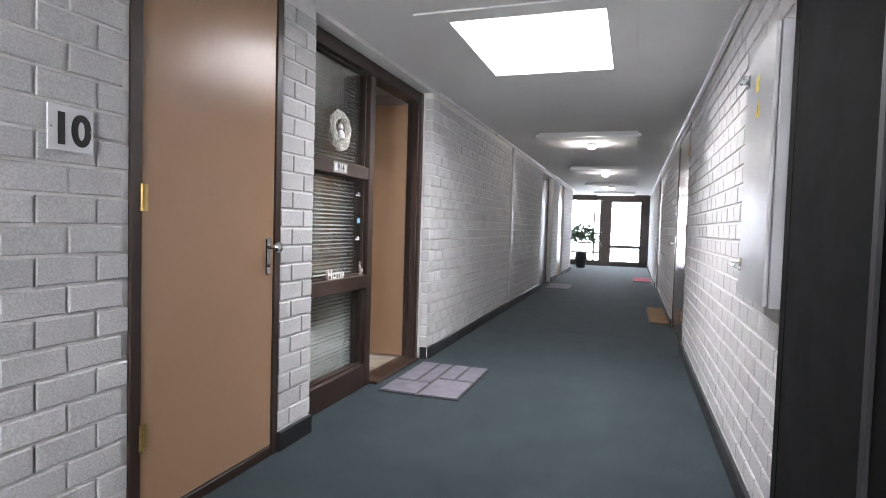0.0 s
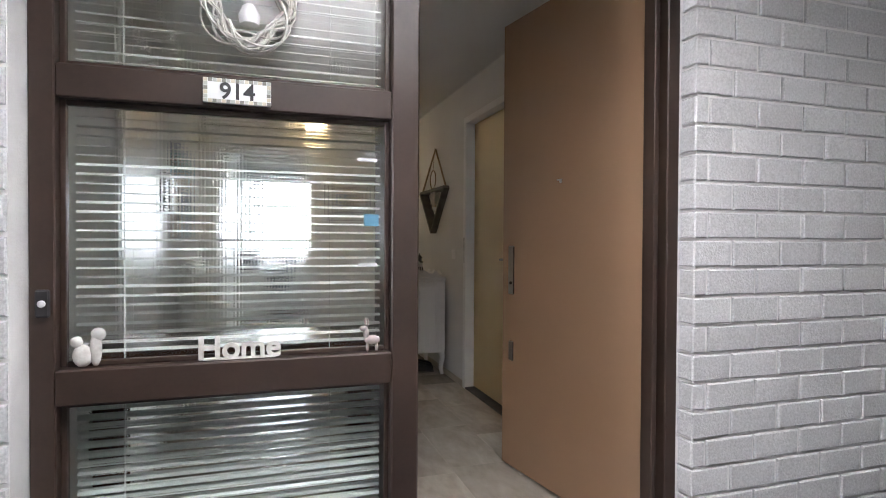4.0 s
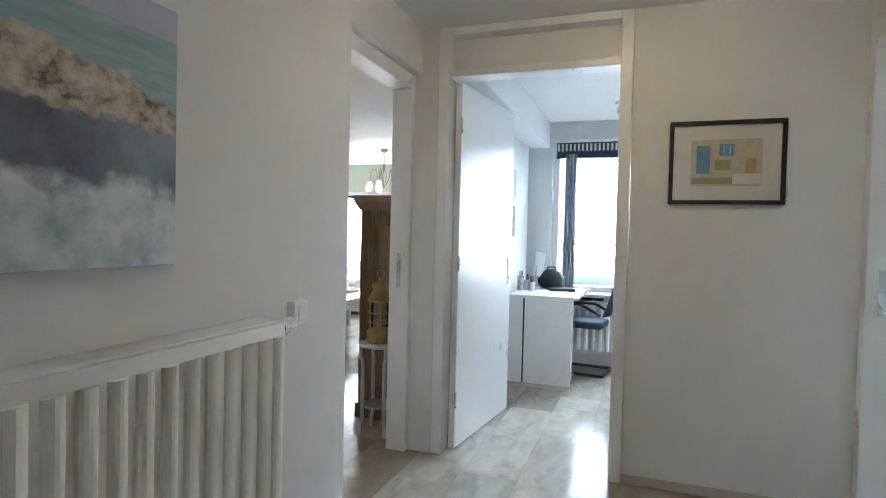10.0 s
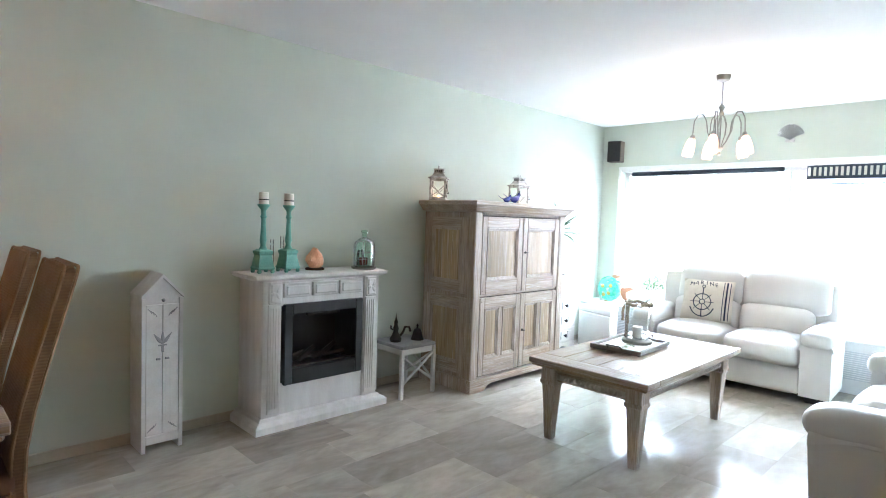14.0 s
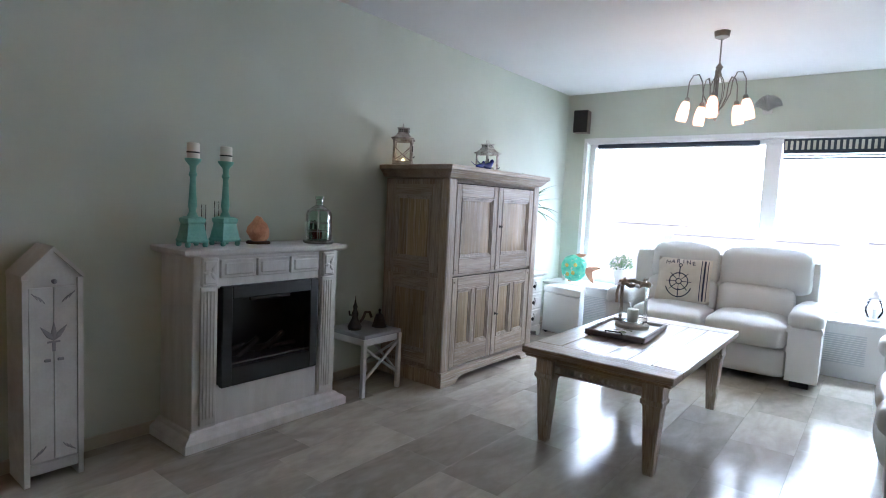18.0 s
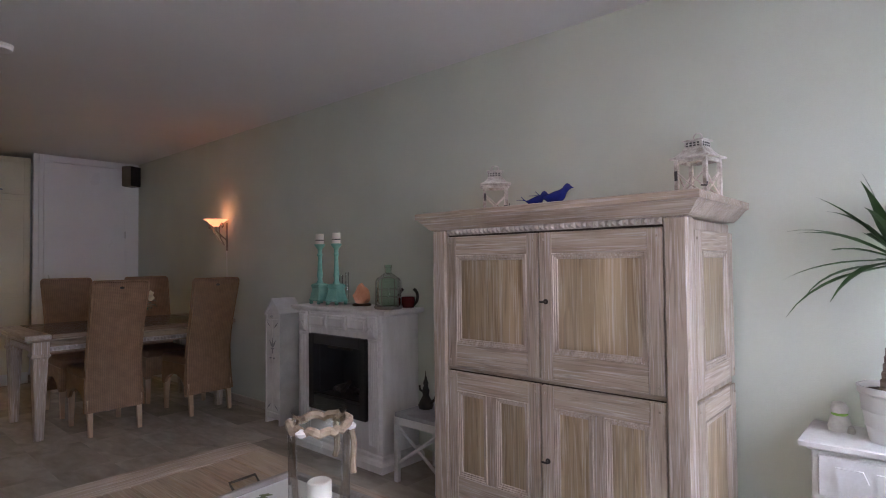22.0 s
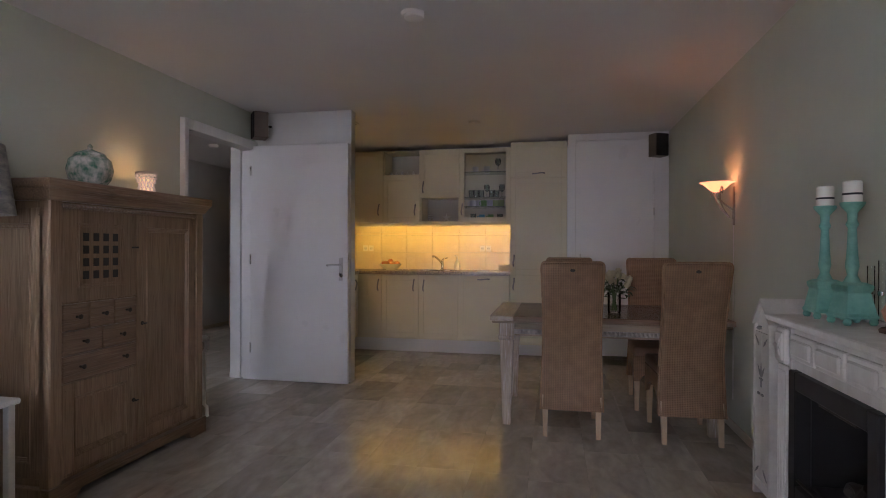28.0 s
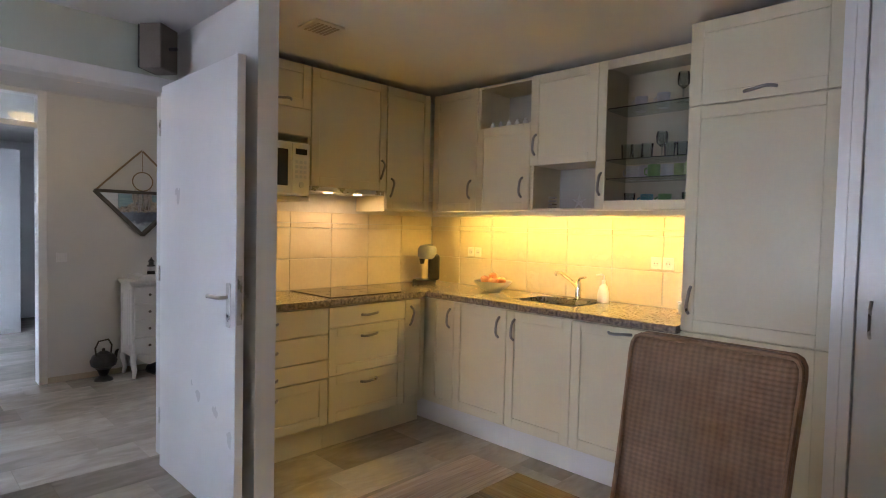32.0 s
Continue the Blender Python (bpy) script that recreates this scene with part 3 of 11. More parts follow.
def cornice(name, mat, parent, w, d, z0, steps, label=""):
    """A stepped and sloping crown round front and sides: steps are (overhang, height) upwards."""
    bm, last = bmesh.new(), None
    for o, z in steps:
        ring = [bm.verts.new(p) for p in ((-w / 2 - o, 0, z0 + z), (-w / 2 - o, -d - o, z0 + z), (w / 2 + o, -d - o, z0 + z), (w / 2 + o, 0, z0 + z))]
        if last:
            for i in range(4):
                bm.faces.new((last[i], last[(i + 1) % 4], ring[(i + 1) % 4], ring[i]))
        else:
            bm.faces.new(ring[::-1])
        last = ring
    bm.faces.new(last)
    return part(name, bm, mat, parent, label)


def dentils(parent, mat, x0, x1, y, z0, z1, step=0.0235, name="dentil_strip", m=None):
    """A fillet carved into a row of small pyramids."""
    n = max(1, int((x1 - x0) / step))
    step = (x1 - x0) / n
    bm = add_box(bmesh.new(), (x0, y + 0.004, z0), (x1, y + 0.012, z1), 0, m=m)
    m = m or Matrix()
    for i in range(n):
        a, b = x0 + (i + 0.08) * step, x0 + (i + 0.92) * step
        base = [bm.verts.new(m @ Vector((x, y + 0.003, z))) for x, z in ((a, z0 + 0.001), (b, z0 + 0.001), (b, z1 - 0.001), (a, z1 - 0.001))]
        top = bm.verts.new(m @ Vector(((a + b) / 2, y - 0.009, (z0 + z1) / 2)))
        for k in range(4):
            bm.faces.new((base[k], base[(k + 1) % 4], top))
    return part(name, bm, mat, parent, "carved dentil moulding with white lime in its grooves")


# armoire
A = thing("armoire", "limed oak armoire with four panelled doors and dentil cornice", "armoire", (-4.09, 8.845, 0), 90)
wA, dA = 1.18, 0.575
box("carcass", M_OAK, A, (-wA / 2 + 0.02, -dA + 0.03, 0.09), (wA / 2 - 0.02, 0, 1.37), 0.004)
for s in (-1, 1):
    box("corner_post", M_OAK, A, (s * wA / 2, -dA, 0.09), (s * (wA / 2 - 0.085), -dA + 0.07, 1.375), 0.008)
    mside = Matrix.Translation((s * (wA / 2 - 0.016), 0, 0)) @ pose(0, 0, 0, 0, 0, 90 * s)
    for z0, z1 in ((0.13, 0.72), (0.75, 1.33)):
        o = leaf(A, -dA / 2 - 0.22 if s > 0 else dA / 2 - 0.25, -dA / 2 + 0.25 if s > 0 else dA / 2 + 0.22, z0, z1, -0.018, M_OAK, M_OAKPAN, 0.075, 0, "side_panel")
        o.matrix_basis = mside
dentils(A, M_LIME, -0.50, 0.50, -dA + 0.004, 1.3505, 1.375)
# near-black sheet behind the doors, painting the shade of the gaps round them
box("rebate", surf("dark_gap_shade", (0.05, 0.036, 0.026), (0.035, 0.026, 0.02), 0.8, scale=10), A, (-0.5045, -dA + 0.0265, 0.105), (0.5045, -dA + 0.0295, 1.35), 0)
box("rail", M_OAKX, A, (-0.505, -dA + 0.012, 1.35), (0.505, -dA + 0.06, 1.375), 0.003)
leaf(A, -0.502, -0.006, 0.745, 1.341, -dA + 0.004, M_OAK, M_OAKPAN, 0.056, 0, rails=0.085, low=0.105)
leaf(A, 0.001, 0.502, 0.745, 1.341, -dA + 0.004, M_OAK, M_OAKPAN, 0.056, 0, rails=0.085, low=0.105, knob=(0.03, 1.06, "key"))
leaf(A, -0.502, -0.006, 0.115, 0.721, -dA + 0.004, M_OAK, M_OAKPAN, 0.056, 1, rails=0.085, low=0.13)
leaf(A, 0.001, 0.502, 0.115, 0.721, -dA + 0.004, M_OAK, M_OAKPAN, 0.056, 1, rails=0.085, low=0.13, knob=(0.03, 0.42, "key"))
box("rail", M_OAKX, A, (-0.505, -dA + 0.02, 0.727), (0.505, -dA + 0.05, 0.743), 0.002)
cornice("cornice", M_OAKX, A, wA, dA, 1.375, [(0, 0), (0.012, 0.008), (0.045, 0.045), (0.052, 0.05), (0.058, 0.052), (0.058, 0.078), (0.05, 0.082)])
bm = add_prism(bmesh.new(), [(-0.6, 0), (-0.44, 0), (-0.41, 0.035), (-0.36, 0.05), (0.36, 0.05), (0.41, 0.035), (0.44, 0), (0.6, 0), (0.6, 0.1), (-0.6, 0.1)], -dA - 0.012, -dA + 0.03)
part("plinth", bm, M_OAKX, A)
for s in (-1, 1):
    box("foot", M_OAK, A, (s * 0.6, -dA + 0.03, 0), (s * 0.56, 0, 0.1), 0.004)

# fireplace
F = thing("fireplace", "white-washed pine mantel with a black electric fire in it", "fireplace", (-4.105, 7.155, 0), 90)
wF, dF = 0.86, 0.31
box("carcass", M_FPW, F, (-wF / 2, -dF, 0.05), (-0.305, 0, 0.915), 0.004)
box("carcass", M_FPW, F, (0.305, -dF, 0.05), (wF / 2, 0, 0.915), 0.004)
box("breast", M_FPW, F, (-0.305, -dF + 0.01, 0.05), (0.305, -0.02, 0.27), 0.003)
box("frieze", M_FPW, F, (-0.305, -dF + 0.01, 0.75), (0.305, -0.02, 0.915), 0.003)
box("back", M_BLACK, F, (-0.305, -0.03, 0.27), (0.305, -0.005, 0.75), 0)
for s in (-1, 1):
    x0 = s * 0.355 - 0.042
    bm = bmesh.new()
    add_box(bm, (x0, -dF - 0.012, 0.1), (x0 + 0.084, -dF, 0.765), 0.003)
    pl = part("pilaster", bm, M_FPW, F, "fluted pilaster")
    for k in range(4):
        box("flute", M_FPW, pl, (x0 + 0.012 + k * 0.017, -dF - 0.018, 0.13), (x0 + 0.021 + k * 0.017, -dF - 0.0125, 0.745), 0.002)
    bm = bmesh.new()
    add_box(bm, (x0, -dF - 0.02, 0.77), (x0 + 0.084, -dF, 0.905), 0.006)
    add_box(bm, (x0 + 0.01, -dF - 0.028, 0.78), (x0 + 0.074, -dF - 0.016, 0.89), 0.006)
    for a in (30, 150, 270):
        m = Matrix.Translation((x0 + 0.042, -dF - 0.03, 0.835)) @ pose(0, 0, 0, 0, a, 0)
        add_lathe(bm, [(0.002, 0), (0.011, 0.018), (0.006, 0.034), (0.001, 0.04)], 8, m=m, sy=0.5)
    part("corbel", bm, M_FPW, F, "carved flower corbel")
for k in range(3):
    x0 = -0.295 + k * 0.2
    bm = bmesh.new()
    add_box(bm, (x0, -dF - 0.008, 0.80), (x0 + 0.188, -dF + 0.012, 0.89), 0.004)
    add_box(bm, (x0 + 0.016, -dF - 0.018, 0.815), (x0 + 0.172, -dF - 0.004, 0.875), 0.007)
    part("frieze_panel", bm, M_FPW, F)
cornice("mantel_shelf", M_FPW, F, wF + 0.03, dF - 0.01, 0.905, [(0, 0), (0.03, 0.012), (0.036, 0.018), (0.04, 0.034), (0.034, 0.038)])
cornice("base", M_FPW, F, wF, dF, 0.0, [(0.055, 0), (0.055, 0.04), (0.04, 0.055), (0.02, 0.062), (0.012, 0.075), (0, 0.08)])
fi = box("fire_box", M_DARKGL, F, (-0.235, -0.07, 0.27), (0.235, -0.05, 0.75), 0, "black electric fire with dark glass and logs")
for a, b in (((-0.29, 0.26), (-0.235, 0.76)), ((0.235, 0.26), (0.29, 0.76)), ((-0.235, 0.695), (0.235, 0.76)), ((-0.235, 0.26), (0.235, 0.355))):
    box("surround_bar", M_BLACK, fi, (a[0], -dF - 0.016, a[1]), (b[0], -dF + 0.04, b[1]), 0.004)
for s in (-1, 1):
    box("fire_wall", M_BLACK, fi, (s * 0.236, -dF + 0.041, 0.28), (s * 0.25, -0.071, 0.74), 0)
box("fire_wall", M_BLACK, fi, (-0.235, -dF + 0.041, 0.73), (0.235, -0.071, 0.74), 0)
box("grille", M_IRON, fi, (-0.12, -dF + 0.012, 0.672), (0.12, -dF + 0.03, 0.697), 0.002)
tube("guard_rail", M_IRON, fi, [(-0.235, -dF - 0.006, 0.372), (0.235, -dF - 0.006, 0.372)], 0.005)
for k in range(7):
    a = -0.18 + 0.06 * k
    tube("log", M_IRON, fi, [(a - 0.06, -0.14 - 0.02 * (k % 3), 0.36 + 0.02 * (k % 2)), (a + 0.05, -0.2 + 0.03 * (k % 2), 0.385 + 0.03 * (k % 3))], 0.02, r_end=0.015)
box("ember_bed", M_IRON, fi, (-0.235, -dF + 0.03, 0.30), (0.235, -0.07, 0.36), 0.01)

# coffee table
CT = thing("coffee_table", "limed oak coffee table with tapered legs and planked top", "table", (-2.36, 8.62, 0))


def oak_table(T, w, l, h, leg, top_mat, rail_mat, inset=0.055, planks=4, apron=0.085, cross=None):
    bw = leg * 1.5
    plank_w = (w - 2 * bw) / planks
    for k in range(planks):
        x0 = -w / 2 + bw + k * plank_w
        box("plank", top_mat, T, (x0 + 0.001, -l / 2 + bw + 0.001, h - 0.03), (x0 + plank_w - 0.001, l / 2 - bw - 0.001, h - 0.001), 0.0025)
    for s in (-1, 1):
        box("top_border", top_mat, T, (s * w / 2, -l / 2 + bw, h - 0.034), (s * (w / 2 - bw) + s * 0.001, l / 2 - bw, h), 0.004)
        box("top_border", M_OAKX, T, (-w / 2, s * l / 2, h - 0.034), (w / 2, s * (l / 2 - bw), h), 0.004)
    box("under_top", rail_mat, T, (-w / 2 + 0.012, -l / 2 + 0.012, h - 0.052), (w / 2 - 0.012, l / 2 - 0.012, h - 0.034), 0.006)
    i = inset
    for sx in (-1, 1):
        for sy in (-1, 1):
            cx, cy = sx * (w / 2 - i - leg / 2), sy * (l / 2 - i - leg / 2)
            bm = bmesh.new()
            last = None
            for k, z in ((0.5, 0.0), (0.86, h - 0.052 - apron - 0.04), (0.9, h - 0.052 - apron - 0.028), (1.08, h - 0.052 - apron - 0.02), (1.08, h - 0.052 - apron - 0.004), (0.98, h - 0.052 - apron + 0.004), (0.98, h - 0.052)):
                r = leg / 2 * k
                ring = [bm.verts.new((cx + a * r, cy + b * r, z)) for a, b in ((-1, -1), (1, -1), (1, 1), (-1, 1))]
                if last:
                    for q in range(4):
                        bm.faces.new((last[q], last[(q + 1) % 4], ring[(q + 1) % 4], ring[q]))
                else:
                    bm.faces.new(ring[::-1])
                last = ring
            bm.faces.new(last)
            bmesh.ops.bevel(bm, geom=[e for e in bm.edges if abs(e.verts[0].co.z - e.verts[1].co.z) > 0.01], offset=0.004, segments=1, affect="EDGES")
            part("leg", bm, M_OAK, T)
    za, zb = h - 0.052 - apron, h - 0.052
    for s in (-1, 1):
        x = s * (w / 2 - i - leg * 0.3)
        box("apron", rail_mat, T, (x, -l / 2 + i + leg, za), (x - s * 0.022, l / 2 - i - leg, zb), 0.003)
        y = s * (l / 2 - i - leg * 0.3)
        box("apron", M_OAKX, T, (-w / 2 + i + leg, y, za), (w / 2 - i - leg, y - s * 0.022, zb), 0.003)
        dentils(T, M_LIME, -(w / 2 - i - leg), w / 2 - i - leg, -(l / 2 - i - leg * 0.3) - 0.01, za + 0.012, za + 0.045, 0.026, m=pose(0, 0, 0, 0, 0, 0 if s < 0 else 180))
        dentils(T, M_LIME, -(l / 2 - i - leg), l / 2 - i - leg, -(w / 2 - i - leg * 0.3) - 0.01, za + 0.012, za + 0.045, 0.026, m=pose(0, 0, 0, 0, 0, 90 * s))


oak_table(CT, 0.755, 1.39, 0.50, 0.098, M_OAKTOP, M_OAKTOP, planks=4)

# dining table
DT = thing("dining_table", "oak dining table with limed apron and tapered legs", "table", (-3.275, 4.92, 0), 90)
oak_table(DT, 0.95, 1.53, 0.75, 0.105, timber("dining_top", (0.21, 0.135, 0.085), (0.15, 0.095, 0.06), (0.26, 0.20, 0.15), "Y", 0.22), M_OAKTOP, planks=1, apron=0.09)


# sofas
def cushion(name, parent, a, b, bulge=0.02, bev=0.06, label="", m=None, mat=None):
    """A padded block: rounded edges, faces swollen in the middle, and a sewn seam."""
    lo, hi = Vector([min(p, q) for p, q in zip(a, b)]), Vector([max(p, q) for p, q in zip(a, b)])
    bm = bmesh.new()
    bmesh.ops.create_cube(bm, size=1.0)
    bmesh.ops.subdivide_edges(bm, edges=bm.edges[:], cuts=7, use_grid_fill=True)
    size, mid = hi - lo, (hi + lo) / 2
    for v in bm.verts:
        p = Vector((v.co.x * size.x, v.co.y * size.y, v.co.z * size.z))
        q = Vector([max(-s / 2 + bev, min(s / 2 - bev, c)) if s > 2 * bev else 0 for c, s in zip(p, size)])
        d = p - q
        r = [min(bev, s / 2) for s in size]
        if d.length > 1e-9:
            d = d.normalized()
            p = q + Vector((d.x * r[0], d.y * r[1], d.z * r[2]))
        u = [1 - min(1, (2 * abs(c) / s)) ** 2 for c, s in zip(v.co, (1, 1, 1))]
        p.z += (1 if v.co.z > 0 else 0) * bulge * u[0] * u[1] * (2 * v.co.z if v.co.z > 0 else 0)
        p.y += -bulge * u[0] * u[2] * (-2 * v.co.y if v.co.y < 0 else 0)
        p += noise.noise_vector(p * 5 + mid * 3) * 0.004
        v.co = m @ (p + mid) if m is not None else p + mid
    return part(name, bm, mat or M_SOFA, parent, label, smooth=True)


def sofa(T, w, arm=0.2, depth=0.92, seat_h=0.44, back_h=0.93, arm_h=0.6, bd=0.36, over=(0.15, 0.15)):
    y0 = -depth
    box("base", M_SOFA, T, (-w / 2 + 0.02, y0 + 0.08, 0.07), (w / 2 - 0.02, -0.04, 0.30), 0.03, seg=3)
    for sx in (-1, 1):
        xo, xi = sx * w / 2, sx * (w / 2 - arm)
        bm = bmesh.new()
        prof = [(0, 0.06), (0, arm_h - 0.09)] + [(arm / 2 - (arm / 2 + 0.012) * math.cos(radians(a)), arm_h - 0.1 + 0.1 * math.sin(radians(a))) for a in range(0, 181, 20)] + [(arm, arm_h - 0.1), (arm, 0.06)]
        n = 10
        rings = []
        for k in range(n + 1):
            f = k / n
            y = y0 + 0.03 + f * (depth - 0.12)
            drop = 0.05 * max(0, 0.25 - f) ** 2 / 0.0625 + 0.0
            rise = 0.05 * max(0, f - 0.55)
            rings.append([bm.verts.new((xo - sx * px, y - (0.05 if pz > 0.3 else 0) * (1 - f) * 0.6, pz - (drop if pz > arm_h - 0.15 else 0) + (rise if pz > 0.4 else 0))) for px, pz in prof])
        for p, q in zip(rings, rings[1:]):
            for i in range(len(p) - 1):
                bm.faces.new((p[i], p[i + 1], q[i + 1], q[i]))
        bm.faces.new(rings[0])
        bm.faces.new(rings[-1][::-1])
        bmesh.ops.recalc_face_normals(bm, faces=bm.faces)
        arm_ob = part("armrest", bm, M_SOFA, T, smooth=True)
        cushion("arm_pad", arm_ob, (xo + sx * 0.012, y0 - 0.02, arm_h - 0.13), (xi - sx * 0.012, y0 + 0.68 * depth, arm_h + 0.005), 0.015, 0.055)
        for fy in (y0 + 0.1, -0.12):
            box("foot", M_BLACK, T, (xo - sx * 0.05, fy, 0), (xo - sx * 0.17, fy + 0.07, 0.065), 0.004)
    inner = w - 2 * arm
    for k in range(2):
        x0 = -inner / 2 + k * inner / 2
        cushion("seat_cushion", T, (x0 + 0.003, y0, 0.26), (x0 + inner / 2 - 0.003, -bd + 0.16, seat_h + 0.02), 0.03, 0.07)
        cushion("seat_front", T, (x0 + 0.002, y0 + 0.03, 0.06), (x0 + inner / 2 - 0.002, y0 + 0.2, 0.27), 0.01, 0.03)
        lean = Matrix.Translation((0, -0.24, seat_h)) @ pose(0, 0, 0, -11) @ Matrix.Translation((0, 0.24, -seat_h))
        xa, xb = x0 + 0.003 - (over[0] if k == 0 else 0), x0 + inner / 2 - 0.003 + (over[1] if k else 0)
        cushion("back_cushion", T, (x0 + 0.003, -bd, seat_h - 0.02), (x0 + inner / 2 - 0.003, -bd / 3, seat_h + 0.24), 0.03, 0.06, m=lean)
        cushion("head_cushion", T, (xa, -bd + 0.03, seat_h + 0.2), (xb, -bd / 6, back_h - 0.01), 0.03, 0.075, m=lean)
    cushion("back", T, (-w / 2 + 0.05, -bd * 0.38, 0.06), (w / 2 - 0.05, 0.0, back_h - 0.1), 0.0, 0.05)


S1 = thing("sofa", "white leather two-seat sofa standing under the window", "sofa", (-2.385, 10.69, 0), 2, group="sofas")
sofa(S1, 1.53, depth=0.655, bd=0.25, back_h=0.995, arm_h=0.565, over=(0.0, 0.1))
S2 = thing("sofa", "white leather two-seat sofa along the side wall", "sofa", (-0.31, 8.66, 0), -90, group="sofas")
sofa(S2, 1.66, depth=0.95)
turned("recliner_button", M_BLACK, S2, [(0.03, 0), (0.03, 0.008), (0.024, 0.012)], m=Matrix.Translation((0.832, -0.55, 0.3)) @ pose(0, 0, 0, 0, 90, 0), label="round black recliner button")


# wicker dining chairs
def woven(name, c1, c2, pitch, row):
    """Fine upright rattan strands with a cross weave, as colour and relief."""
    m = surf(name, c1, c2, 0.55, scale=18, fine=140)
    n, l = m.node_tree.nodes, m.node_tree.links
    b = n["Principled BSDF"]
    co = n.new("ShaderNodeTexCoord")
    sp = n.new("ShaderNodeSeparateXYZ")
    l.new(co.outputs["Object"], sp.inputs[0])
    waves = []
    for axis, size in (("X", pitch), ("Z", row)):
        k = n.new("ShaderNodeMath")
        k.operation = "MULTIPLY"
        k.inputs[1].default_value = 2 * math.pi / size
        l.new(sp.outputs[axis], k.inputs[0])
        w = n.new("ShaderNodeMath")
        w.operation = "SINE"
        l.new(k.outputs[0], w.inputs[0])
        waves.append(w)
    both = n.new("ShaderNodeMath")
    both.operation = "MULTIPLY_ADD"
    both.inputs[1].default_value = 0.55
    l.new(waves[1].outputs[0], both.inputs[0])
    l.new(waves[0].outputs[0], both.inputs[2])
    span = n.new("ShaderNodeMapRange")
    span.inputs["From Min"].default_value, span.inputs["From Max"].default_value = -1.4, 0.9
    span.inputs["To Min"].default_value, span.inputs["To Max"].default_value = 0.76, 1.05
    l.new(both.outputs[0], span.inputs["Value"])
    hsv = n.new("ShaderNodeHueSaturation")
    l.new(b.inputs["Base Color"].links[0].from_socket, hsv.inputs["Color"])
    l.new(span.outputs["Result"], hsv.inputs["Value"])
    l.new(hsv.outputs["Color"], b.inputs["Base Color"])
    bp = n.new("ShaderNodeBump")
    bp.inputs["Strength"].default_value, bp.inputs["Distance"].default_value = 0.35, 0.002
    l.new(both.outputs[0], bp.inputs["Height"])
    l.new(bp.outputs["Normal"], b.inputs["Normal"])
    return m


M_WOVEN = woven("woven_rattan_back", (0.27, 0.155, 0.08), (0.20, 0.112, 0.055), 0.0145, 0.0105)


